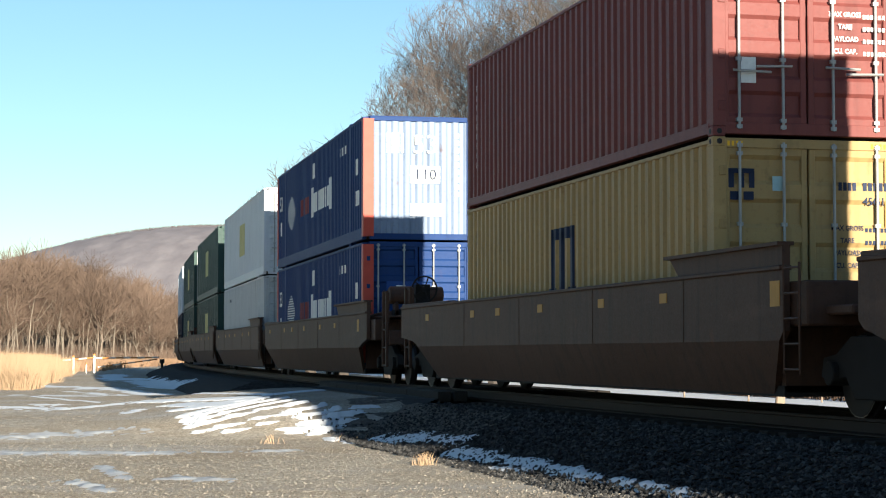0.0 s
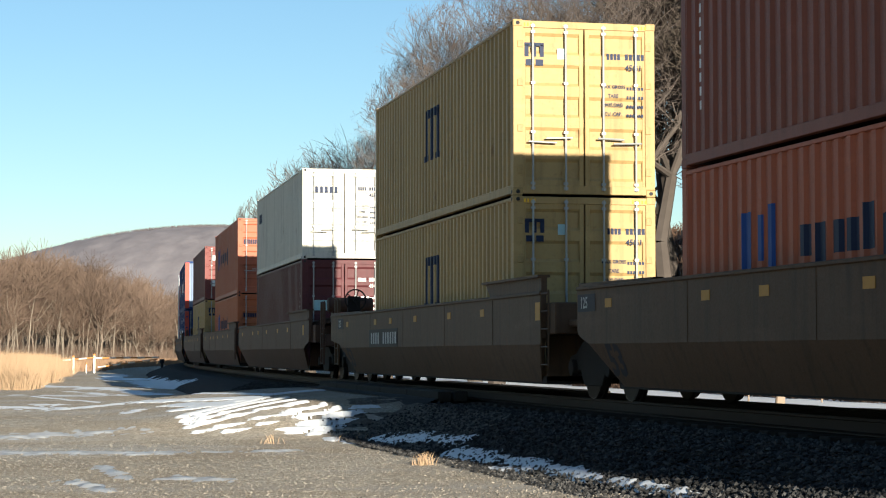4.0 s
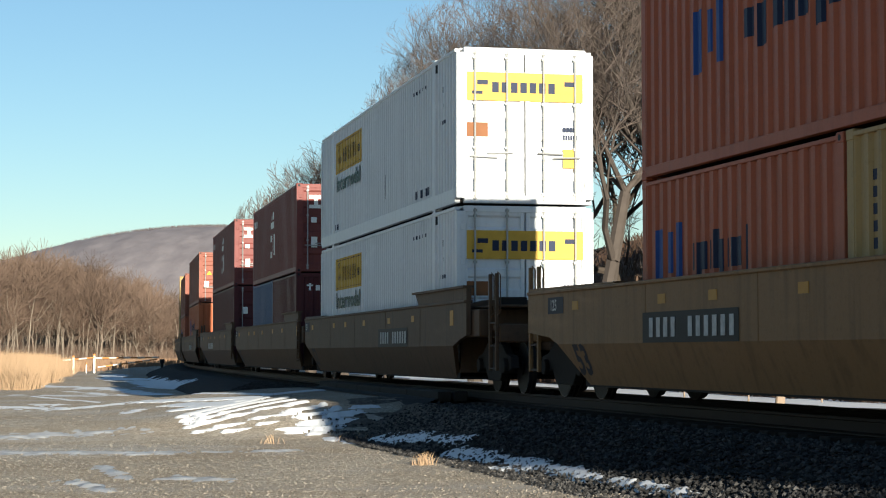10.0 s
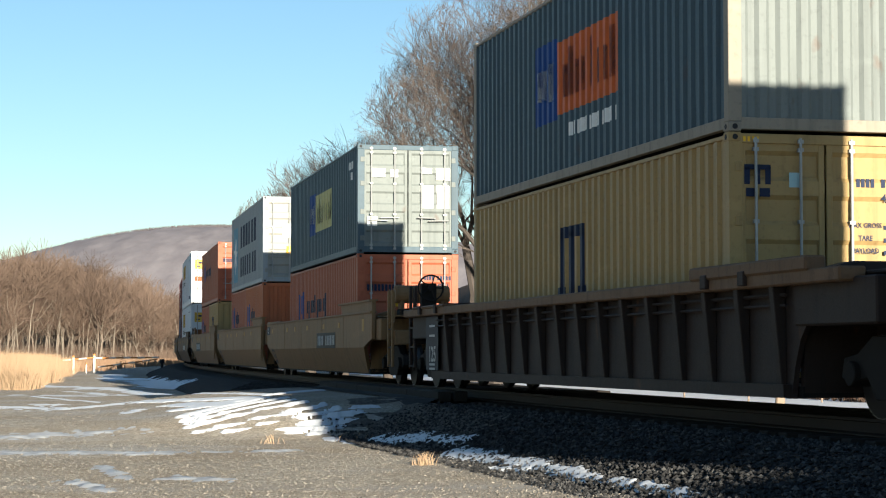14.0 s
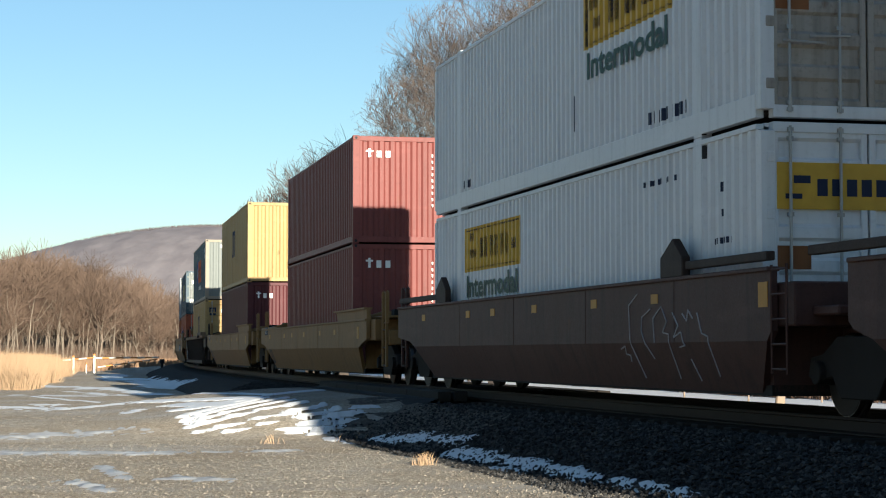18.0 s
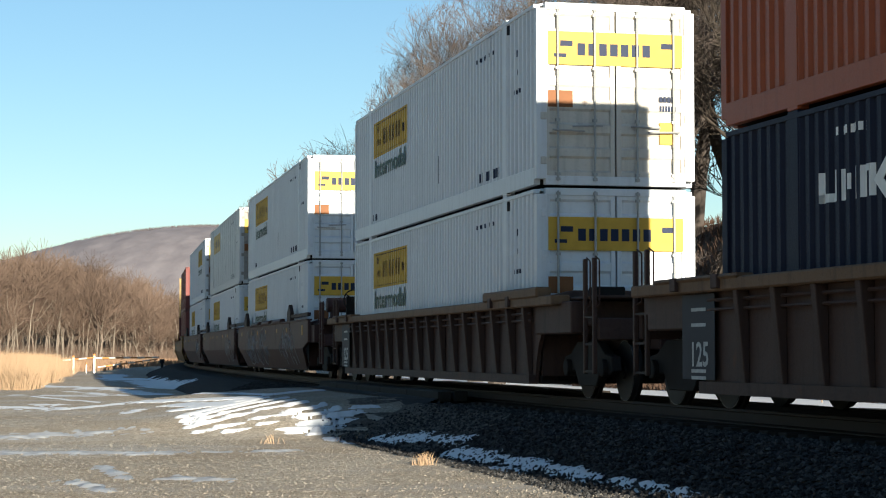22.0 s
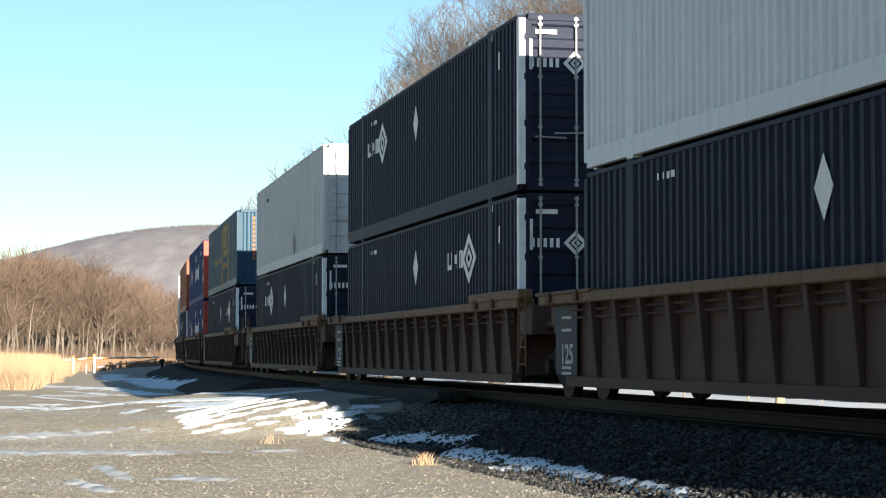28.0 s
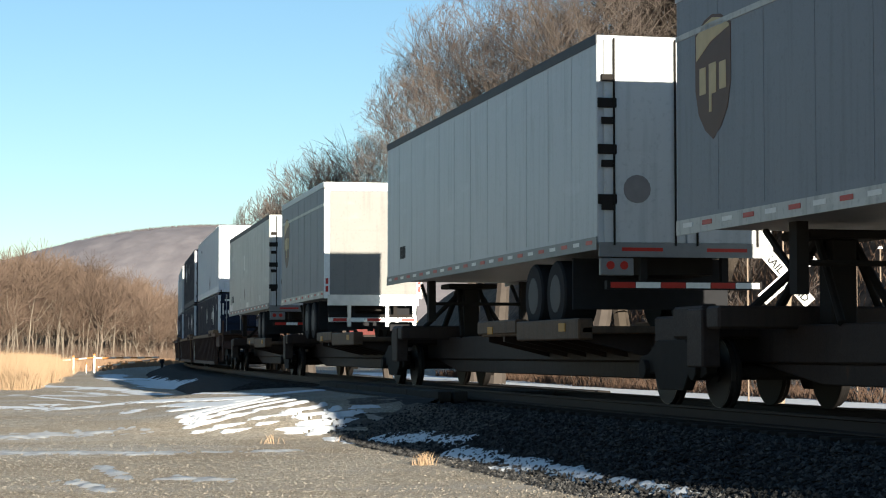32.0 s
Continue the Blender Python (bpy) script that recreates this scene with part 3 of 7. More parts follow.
CAR_RED = paint("red brown car paint", (0.06, 0.029, 0.024), 0.6, 0.9, 0.4)
CAR_DARK = paint("dark umber car paint", (0.032, 0.021, 0.017), 0.65, 0.9, 0.5)
CAR_UMBER = paint("umber car paint", (0.062, 0.035, 0.027), 0.65, 0.9, 0.5)
CHORD_TAN = paint("grimy yellow chord paint", (0.14, 0.08, 0.042), 0.65, 0.9, 0.5)

# container paints
MAROON = paint("maroon container paint", (0.076, 0.02, 0.022), 0.5, 0.5, 0.2)
RUST_RED = paint("rust red container paint", (0.155, 0.044, 0.038), 0.5, 0.5, 0.2)
PALE_YELLOW = paint("pale yellow container paint", (0.33, 0.22, 0.09), 0.5, 0.6, 0.45)
ORANGE_A = paint("orange container paint", (0.33, 0.094, 0.048), 0.5, 0.4, 0.2)
ORANGE_B = paint("bright orange container paint", (0.37, 0.108, 0.044), 0.5, 0.4, 0.2)
BROWN_RED = paint("brown red container paint", (0.205, 0.068, 0.044), 0.5, 0.4, 0.2)
CREAM = paint("off white container paint", (0.5, 0.47, 0.4), 0.5, 0.6, 0.4)
WHITE_BOX = paint("white intermodal paint", (0.58, 0.595, 0.61), 0.45, 0.3, 0.05)
WHITE_BOX_OLD = paint("greyed white intermodal paint", (0.48, 0.485, 0.475), 0.5, 0.5, 0.1)
LIGHT_GREY = paint("light grey container paint", (0.28, 0.3, 0.31), 0.5, 0.4, 0.2)
LIGHT_GREY_END = paint("pale grey door paint", (0.27, 0.265, 0.24), 0.5, 0.3, 0.2)
SLATE = paint("slate blue container paint", (0.06, 0.09, 0.11), 0.5, 0.5, 0.2)
SLATE_RUST = paint("rusty cream frame paint", (0.26, 0.22, 0.17), 0.6, 0.6, 1.0)
SLATE_END = paint("grey green door paint", (0.16, 0.175, 0.165), 0.55, 0.5, 0.35)
BLUE = paint("blue domestic container paint", (0.009, 0.033, 0.12), 0.6, 0.4, 0.1)
BLUE_END = paint("weathered grey blue end paint", (0.17, 0.215, 0.3), 0.5, 0.6, 0.6)
WHITE_STAINED = paint("rust stained white door paint", (0.5, 0.465, 0.41), 0.5, 0.55, 0.9)
WHITE_GRIME = paint("grimy white door paint", (0.3, 0.27, 0.235), 0.6, 0.9, 0.8)
BLUE20 = paint("faded blue container paint", (0.05, 0.09, 0.17), 0.5, 0.5, 0.2)
NAVY = paint("navy domestic container paint", (0.011, 0.014, 0.03), 0.6, 0.5, 0.05)
TEAL = paint("dark teal domestic container paint", (0.013, 0.046, 0.082), 0.45, 0.5, 0.1)
BURNT = paint("burnt orange domestic container paint", (0.30, 0.075, 0.03), 0.45, 0.4, 0.1)
GREEN = paint("dark green container paint", (0.03, 0.06, 0.05), 0.5, 0.4, 0.1)
POST_WHITE = plain("white post paint", (0.7, 0.7, 0.7), 0.5)
SIGNAL_RED = plain("signal orange red post paint", (0.45, 0.07, 0.045), 0.5)
LOGO_BLUE = plain("logo blue", (0.02, 0.06, 0.22), 0.55)
LOGO_NAVY = plain("logo navy", (0.012, 0.02, 0.05), 0.55)
LOGO_YELLOW = plain("logo yellow", (0.52, 0.32, 0.045), 0.5)
LOGO_GOLD = plain("dull gold lettering", (0.32, 0.2, 0.03), 0.5)
LOGO_ORANGE = plain("logo orange", (0.55, 0.12, 0.03), 0.55)
LOGO_PALE = plain("logo pale yellow", (0.55, 0.5, 0.22), 0.55)
LOGO_GREEN = plain("logo dark green", (0.01, 0.045, 0.03), 0.55)
LOGO_SKY = plain("logo sky blue", (0.16, 0.32, 0.42), 0.55)
LABEL_WHITE = plain("paper label", (0.75, 0.74, 0.7), 0.7, vary=0.3, scale=14)
LABEL_TEAL = plain("pale teal label", (0.35, 0.5, 0.52), 0.6)
AMBER = plain("amber warning label", (0.75, 0.42, 0.02), 0.5)


def id_marks(root, spec, mat, z=None, table=True):
    """Number strips and the weight table on the right-hand door, as plain bars."""
    H, w = spec["H"], spec["W"] / 2
    z = H - 0.62 if z is None else z
    r = bars_of(w * 0.32, w * 0.52, z, z + 0.1, 4) + bars_of(w * 0.58, w * 0.92, z, z + 0.1, 6)
    y = -spec["L"] / 2 + 0.024
    word_end(root, w * 0.7, y, z - 0.17, "45G1" if H > 2.7 else "42G1" if spec["L"] > 8 else "22G1", 0.13, mat, "size_code", 0.003)
    if table:
        for i, body_ in enumerate(("MAX GROSS", "TARE", "PAYLOAD", "CU. CAP.")):
            word_end(root, w * 0.41, y, z - 0.48 - 0.15 * i, body_, 0.085, mat, "weight_word", 0.002, 0.9)
            r += bars_of(w * 0.6, w * 0.85, z - 0.50 - 0.15 * i, z - 0.45 - 0.15 * i, 6, 0.3)
    on_end(root, spec, "number_strip", r, mat)


def corner_stripes(root, spec):
    """Hazard stripes of a high container, above the doors."""
    H, w = spec["H"], spec["W"] / 2
    r = [(s * w * 0.78 + i * 0.055 - 0.14, s * w * 0.78 + i * 0.055 - 0.11, H - 0.11, H - 0.05) for s in (-1, 1) for i in range(5)]
    on_end(root, spec, "hazard_stripes", r, AMBER, lift=0.02)


def edge_code(root, spec, mat, front=True):
    """Upright number strip at a side's end."""
    y = spec["L"] / 2 - 0.62 if front else -spec["L"] / 2 + 0.5
    H = spec["H"]
    on_side(root, spec, "side_number", [(y, y + 0.1, H - 0.55 - 0.17 * i, H - 0.44 - 0.17 * i) for i in range(9)], mat)


def m_blue_mark(root, spec):
    H = spec["H"]
    k = spec["L"] / 12.19
    y = 3.32 * k
    on_side(root, spec, "side_logo", [(y, y + 0.2, H * 0.46, H * 0.76), (y + 0.3, y + 0.5, H * 0.52, H * 0.72), (y + 0.62, y + 0.9, H * 0.44, H * 0.74)], LOGO_BLUE)
    on_side(root, spec, "side_name", [(a, b, H * 0.52 if i % 4 else H * 0.46, H * (0.65 if i % 5 else 0.7)) for i, (a, b, _, _) in enumerate(bars_of(-1.0 * k, y - 0.6 * k, 0, 1, 10, 0.3))], LOGO_NAVY)
    if spec.get("rear", "door") == "door":
        on_end(root, spec, "door_name", bars_of(-0.98, -0.12, H * 0.66, H * 0.72, 10, 0.3), LOGO_NAVY)
        on_end(root, spec, "warning_triangle", [(-0.36 + 0.02 * i, -0.1 - 0.02 * i, H * 0.52 + 0.03 * i, H * 0.53 + 0.03 * i) for i in range(6)], AMBER)
        on_end(root, spec, "paper_label", [(-0.44, -0.22, H * 0.28, H * 0.38)], LABEL_WHITE)
        id_marks(root, spec, LOGO_NAVY)
    else:
        on_end(root, spec, "side_number", [(0.71, 0.76, H - 0.5 - 0.16 * i, H - 0.42 - 0.16 * i) for i in range(10)], LOGO_NAVY, lift=0.015)


def m_arches(root, spec):
    H = spec["H"]
    y = -0.35 * spec["L"] / 12.19
    on_side(root, spec, "side_logo", [(y, y + 0.24, H * 0.43, H * 0.74), (y + 0.46, y + 0.7, H * 0.43, H * 0.74), (y + 0.92, y + 1.16, H * 0.43, H * 0.74), (y, y + 1.16, H * 0.7, H * 0.76), (y - 0.16, y + 0.3, H * 0.41, H * 0.45), (y + 0.42, y + 0.74, H * 0.41, H * 0.44), (y + 0.88, y + 1.34, H * 0.41, H * 0.45)], LOGO_NAVY)
    edge_code(root, spec, LOGO_NAVY)
    if spec.get("rear", "door") == "door":
        on_end(root, spec, "door_logo", [(-1.02, -0.95, H * 0.79, H * 0.86), (-0.89, -0.82, H * 0.79, H * 0.86), (-0.76, -0.69, H * 0.79, H * 0.86), (-1.02, -0.69, H * 0.85, H * 0.87)], LOGO_NAVY)
        on_end(root, spec, "door_name", [(-1.0, -0.87, H * 0.74, H * 0.775), (-0.83, -0.7, H * 0.74, H * 0.775)], LOGO_NAVY)
        on_end(root, spec, "round_label", [(-0.46, -0.32, H * 0.78, H * 0.84)], LABEL_TEAL)
        id_marks(root, spec, LOGO_NAVY)
        corner_stripes(root, spec)


def m_small_name(root, spec):
    H = spec["H"]
    edge_code(root, spec, WHITE)
    if spec.get("rear", "door") == "door":
        on_end(root, spec, "door_name", [(-0.84, -0.7, H * 0.73, H * 0.83), (-0.66, -0.5, H * 0.73, H * 0.8), (-0.45, -0.28, H * 0.73, H * 0.8)], WHITE)
        id_marks(root, spec, WHITE)
        on_end(root, spec, "paper_label", [(-0.85, -0.66, H * 0.25, H * 0.37)], LABEL_WHITE)
    else:
        on_end(root, spec, "end_name", [(-0.84, -0.78, H * 0.8, H * 0.88), (-0.9, -0.72, H * 0.85, H * 0.865), (-0.64, -0.52, H * 0.8, H * 0.86), (-0.42, -0.3, H * 0.8, H * 0.86)], WHITE, lift=0.015)
        on_end(root, spec, "side_number", [(0.71, 0.745, H - 0.5 - 0.15 * i, H - 0.43 - 0.15 * i) for i in range(9)], WHITE, lift=0.015)


def m_plain(root, spec):
    H = spec["H"]
    edge_code(root, spec, WHITE, True)
    if spec.get("rear", "door") == "door":
        id_marks(root, spec, spec.get("ink", WHITE))
        on_end(root, spec, "paper_label", [(-0.95, -0.72, H * 0.3, H * 0.42), (0.0 + 0.02, 0.26, H * 0.26, H * 0.4)], LABEL_WHITE)
        on_end(root, spec, "warning_triangle", [(-0.82 + 0.02 * i, -0.56 - 0.02 * i, H * 0.55 + 0.03 * i, H * 0.56 + 0.03 * i) for i in range(6)], AMBER)
        on_end(root, spec, "round_label", [(-0.32, -0.12, H * 0.7, H * 0.79)], LABEL_WHITE)


def m_white(root, spec):
    H = spec["H"]
    on_side(root, spec, "side_mark", [(4.7, 5.4, H * 0.66, H * 0.78)], LOGO_NAVY)
    id_marks(root, spec, LOGO_NAVY)
    on_end(root, spec, "door_mark", bars_of(-0.85, -0.15, H * 0.73, H * 0.8, 5, 0.4), LOGO_NAVY)
    on_end(root, spec, "paper_label", [(-0.44, -0.2, H * 0.42, H * 0.52)], LABEL_WHITE)


def m_pale_board(root, spec):
    H = spec["H"]
    edge_code(root, spec, WHITE, False)
    on_end(root, spec, "door_board", [(-0.9, -0.5, H * 0.5, H * 0.6)], LABEL_TEAL)
    id_marks(root, spec, WHITE)


def m_block_name(root, spec):
    H = spec["H"]
    y = spec.get("at", -0.45)
    on_side(root, spec, "side_name", [(y, y + 0.35, H * 0.3, H * 0.56), (y + 0.5, y + 0.68, H * 0.28, H * 0.56), (y + 0.8, y + 1.25, H * 0.28, H * 0.36), (y + 0.8, y + 1.25, H * 0.48, H * 0.56), (y + 0.25, y + 1.1, H * 0.64, H * 0.72), (y + 0.2, y + 0.6, H * 0.75, H * 0.84), (y + 0.7, y + 0.95, H * 0.74, H * 0.8)], WHITE)
    on_side(root, spec, "side_number", bars_of(4.9, 5.8, H * 0.76, H * 0.85, 4), WHITE)
    on_end(root, spec, "door_name", [(-0.84, -0.5, H * 0.83, H * 0.87), (-0.84, -0.5, H * 0.72, H * 0.76), (-0.7, -0.58, H * 0.75, H * 0.84), (-0.4, -0.3, H * 0.72, H * 0.87), (-0.22, -0.14, H * 0.72, H * 0.87), (-0.14, 0.06, H * 0.79, H * 0.87), (0.06, 0.14, H * 0.72, H * 0.87)], WHITE)
    on_end(root, spec, "paper_label", [(-0.78, -0.6, H * 0.28, H * 0.4), (-0.78, -0.62, H * 0.56, H * 0.62)], LABEL_WHITE)
    on_end(root, spec, "warning_triangle", [(-0.42 + 0.02 * i, -0.18 - 0.02 * i, H * 0.56 + 0.025 * i, H * 0.565 + 0.025 * i) for i in range(6)], AMBER)
    id_marks(root, spec, WHITE)


def m_red_board(root, spec):
    H = spec["H"]
    edge_code(root, spec, WHITE, False)
    on_end(root, spec, "door_board", [(-0.46, -0.08, H * 0.42, H * 0.52)], LOGO_ORANGE)
    on_end(root, spec, "board_name", bars_of(-0.42, -0.12, H * 0.44, H * 0.5, 3, 0.3), WHITE, lift=0.007)
    on_end(root, spec, "paper_label", [(-0.86, -0.68, H * 0.62, H * 0.71)], LABEL_WHITE)
    id_marks(root, spec, WHITE)


def m_yellow_panel(root, spec):
    H, x = spec["H"], -spec["W"] / 2 + 0.006
    up = spec.get("at", 3.83)
    on_side(root, spec, "panel_border", [(up - 1.78, up + 1.78, H * 0.62, H * 0.628), (up - 1.78, up + 1.78, H * 0.852, H * 0.86), (up - 1.8, up - 1.76, H * 0.62, H * 0.86), (up + 1.76, up + 1.8, H * 0.62, H * 0.86)], LOGO_NAVY)
    on_side(root, spec, "yellow_panel", [(up - 1.87, up + 1.87, H * 0.605, H * 0.875)], LOGO_YELLOW, "yellow painted panel")
    on_side(root, spec, "panel_name", bars_of(up - 1.15, up + 0.95, H * 0.68, H * 0.8, 6, 0.35) + [(up + 1.1, up + 1.5, H * 0.69, H * 0.74), (up + 1.2, up + 1.6, H * 0.79, H * 0.84), (up - 1.6, up - 1.3, H * 0.7, H * 0.76)], LOGO_NAVY)
    if spec["kind"] == "dom":
        word_side(root, x - 0.004, up, H * 0.455, "Intermodal", 0.52, LOGO_GREEN, bold=0.014, wide=1.5)
        on_side(root, spec, "lift_note", bars_of(-5.7, -4.2, 0.36, 0.52, 9, 0.5) + bars_of(5.1, 5.85, 0.36, 0.5, 5, 0.5), LOGO_NAVY)
    else:
        word_side(root, x - 0.004, -4.95, 0.32, "TOP LIFT ONLY", 0.24, LOGO_NAVY, bold=0.004, wide=0.85)
        for i in range(12):
            piece("panel_joint", stored("pjoint", lambda: Geo().box(-0.003, 0, -0.008, 0.008, 0.31, H - 0.1).mesh("pjoint", PLACARD_GREY)), root, at=Matrix.Translation((x - 0.006, -5.95 + 1.08 * i, 0)))
        # Flat discs in a paler colour imitate the light on round dents.
        for dy, dz in ((1.2, 0.8), (-0.7, 0.7), (-0.7, 0.42), (1.2, 0.4), (-2.6, 0.66), (-3.4, 0.62), (-5.1, 0.78), (-7.2, 0.74)):
            piece("dent_disc", stored("dent", lambda: Geo().cyl("x", 0, 0, -0.006, 0.0, 0.085, 10).mesh("dent", LABEL_WHITE)), root, at=Matrix.Translation((x - 0.002, dy, H * dz)))
    on_side(root, spec, "side_number", bars_of(-5.3, -4.0, H * 0.85, H * 0.875, 10, 0.6), LOGO_NAVY)
    on_side(root, spec, "side_note", [(-6.83, -6.77, H * 0.76, H * 0.8), (-6.83, -6.78, H * 0.66, H * 0.69)] + bars_of(-7.1, -6.5, H * 0.55, H * 0.575, 8, 0.5), LOGO_NAVY)
    on_side(root, spec, "diamond_mark", [(-1.05, -0.95, H * 0.22, H * 0.4)], LOGO_NAVY)
    for a in (-6.3, 6.05):
        on_side(root, spec, "lift_pad", [(a, a + 0.1, H - 0.26, H - 0.1), (a, a + 0.1, 0.02, 0.2)], BLACK)
    if spec.get("panel", True):
        on_end(root, spec, "door_panel", [(-1.1, 1.1, H * 0.66, H * 0.84)], LOGO_YELLOW, "yellow painted panel")
        on_end(root, spec, "door_name", bars_of(-0.62, 0.62, H * 0.712, H * 0.778, 7, 0.3) + [(-1.0, -0.8, H * 0.7, H * 0.72), (-0.9, -0.7, H * 0.76, H * 0.79), (0.75, 0.95, H * 0.76, H * 0.79)], LOGO_NAVY, lift=0.007)
        on_end(root, spec, "label", [(-1.1, -0.7, H * 0.43, H * 0.52)], plain("brown label", (0.2, 0.08, 0.03), 0.6))
        on_end(root, spec, "label", [(0.72, 0.98, H * 0.24, H * 0.36)], LOGO_YELLOW)
        on_end(root, spec, "number_strip", bars_of(0.72, 0.98, H * 0.47, H * 0.5, 4) + bars_of(0.72, 1.0, H * 0.42, H * 0.45, 6), LOGO_NAVY)


def m_star(root, spec):
    H = spec["H"]
    on_side(root, spec, "blue_square", [(3.4, 5.2, H * 0.12, H * 0.84)], LOGO_SKY)
    g = Geo()
    x = -spec["W"] / 2 - 0.0
    star = [((0.62 if i % 2 == 0 else 0.25) * math.cos(math.pi * i / 7 + 0.3), (0.62 if i % 2 == 0 else 0.25) * math.sin(math.pi * i / 7 + 0.3)) for i in range(14)]
    g.prism([(4.3 + a * 1.2, H * 0.48 + b * 1.2) for a, b in star], "x", x - 0.002, x + 0.004)
    piece("star", g.mesh("star", WHITE), root)
    on_side(root, spec, "side_name", bars_of(-3.5, 2.8, H * 0.54, H * 0.82, 6, 0.34), LOGO_NAVY)
    on_side(root, spec, "side_name", bars_of(-3.5, 2.8, H * 0.17, H * 0.42, 7, 0.4), LOGO_NAVY)
    on_end(root, spec, "paper_label", [(-0.55, -0.1, H * 0.52, H * 0.68), (0.2, 0.62, H * 0.52, H * 0.68)], LABEL_WHITE)
    on_end(root, spec, "label", [(-0.42, -0.2, H * 0.33, H * 0.42)], AMBER)
    id_marks(root, spec, LOGO_NAVY)


def m_flag(root, spec):
    H = spec["H"]
    flag = spec["flag"]
    on_side(root, spec, "logo_field", [(-2.0, 1.0, H * 0.35, H * 0.73)], flag)
    on_side(root, spec, "logo_flag", [(1.0, 2.2, H * 0.33, H * 0.76)], LOGO_BLUE)
    on_side(root, spec, "logo_letters", [(a, b, H * 0.43, H * (0.6 if i % 3 else 0.68)) for i, (a, b, _, _) in enumerate(bars_of(-1.8, 0.8, 0, 1, 8, 0.4))], LOGO_NAVY)
    on_side(root, spec, "logo_white", [(1.12, 1.4, H * 0.44, H * 0.64), (1.6, 2.0, H * 0.46, H * 0.62)], WHITE)
    if flag is LOGO_ORANGE:
        on_side(root, spec, "tagline", bars_of(-1.9, 0.4, H * 0.22, H * 0.29, 12, 0.35), WHITE)
    on_side(root, spec, "side_number", bars_of(-5.4, -4.6, H * 0.8, H * 0.87, 5) + bars_of(-5.2, -4.9, H * 0.7, H * 0.77, 2), WHITE)
    if spec.get("rear", "door") == "door":
        on_end(root, spec, "paper_label", [(-0.9, -0.55, H * 0.7, H * 0.78), (-0.42, -0.24, H * 0.7, H * 0.77), (-0.98, -0.74, H * 0.25, H * 0.34), (0.3, 0.62, H * 0.42, H * 0.63), (0.7, 1.0, H * 0.42, H * 0.63), (0.32, 0.58, H * 0.74, H * 0.79), (0.68, 1.02, H * 0.68, H * 0.79)], LABEL_WHITE)
    else:
        on_end(root, spec, "number_strip", bars_of(-0.5, 0.75, H * 0.86, H * 0.91, 12, 0.15), LABEL_WHITE, lift=0.015)


def m_globe(root, spec):
    H = spec["H"]
    on_side(root, spec, "side_name", [(a, b, H * (0.42 if i % 8 else 0.38), H * (0.6 if i % 8 else 0.66)) for i, (a, b, _, _) in enumerate(bars_of(-3.0, 0.65, 0, 1, 9, 0.16)[::-1])], WHITE)
    on_side(root, spec, "side_prefix", bars_of(1.05, 2.9, H * 0.44, H * 0.6, 6, 0.3), plain("faded red lettering", (0.2, 0.03, 0.03), 0.6))
    on_side(root, spec, "globe_mark", [(4.75 - 0.75 * math.sin(math.pi * (i + 0.5) / 14), 4.85 + 0.8 * math.sin(math.pi * (i + 0.5) / 14), H * 0.36 + i * 0.07, H * 0.36 + i * 0.07 + 0.036) for i in range(14)], WHITE)
    on_side(root, spec, "side_number", bars_of(-5.5, -4.4, H * 0.78, H * 0.85, 7, 0.4), WHITE)
    on_side(root, spec, "side_label", [(-0.1, 0.35, H * 0.74, H * 0.88), (-7.3, -6.9, H * 0.3, H * 0.42)], LABEL_WHITE)
    on_side(root, spec, "length_mark", [(-7.25, -6.9, H * 0.55, H * 0.68)], WHITE)
    word_side(root, -spec["W"] / 2 + 0.006, 7.1, H * 0.6, "53", 0.62, WHITE, "length_mark", 0.012)
    on_side(root, spec, "side_label", [(6.95, 7.35, H * 0.34, H * 0.48)], LABEL_WHITE)
    for s in (-1, 1):
        g = Geo().box(-spec["W"] / 2 - 0.003, -spec["W"] / 2 + 0.24, *sorted((s * (spec["L"] / 2 + 0.003), s * (spec["L"] / 2 - 0.24))), 0.1, H - 0.08)
        piece("corner_post", g.mesh("post", SIGNAL_RED), root, "orange-red painted corner post")
    if spec.get("rear") == "wall" and spec.get("end") is None:
        on_end(root, spec, "label", [(0.1, 0.6, H * 0.6, H * 0.7)], LABEL_WHITE, lift=0.01)
        word_end(root, 0.35, -spec["L"] / 2 + 0.0, H * 0.63, "24,000 lbs", 0.1, LOGO_NAVY)
        on_end(root, spec, "label", [(0.3, 0.5, H * 0.5, H * 0.57)], AMBER, lift=0.01)
    elif spec.get("rear") == "wall":
        on_end(root, spec, "label", [(-0.2, 0.5, H * 0.46, H * 0.6), (-0.2, 0.55, H * 0.2, H * 0.3)], LABEL_WHITE, lift=0.01)
        word_end(root, 0.15, -spec["L"] / 2 + 0.0, H * 0.49, "110", 0.36, LOGO_NAVY, "length_mark")
        word_end(root, 0.15, -spec["L"] / 2 + 0.0, H * 0.7, "53", 0.62, WHITE, "length_mark")
        on_end(root, spec, "stripe_mark", bars_of(-0.75, -0.3, H * 0.7, H * 0.86, 4, 0.5), WHITE, lift=0.01)
        on_end(root, spec, "side_number", [(0.85, 0.95, H - 0.5 - 0.17 * i, H - 0.39 - 0.17 * i) for i in range(9)], WHITE, lift=0.01)
    else:
        on_end(root, spec, "diamond_board", [(-0.75, 0.1, H * 0.5, H * 0.68)], LOGO_BLUE)
        on_end(root, spec, "diamond_mark", [(-0.62 + 0.03 * abs(i - 3), -0.28 - 0.03 * abs(i - 3), H * 0.53 + 0.05 * i, H * 0.545 + 0.05 * i) for i in range(7)], WHITE, lift=0.008)


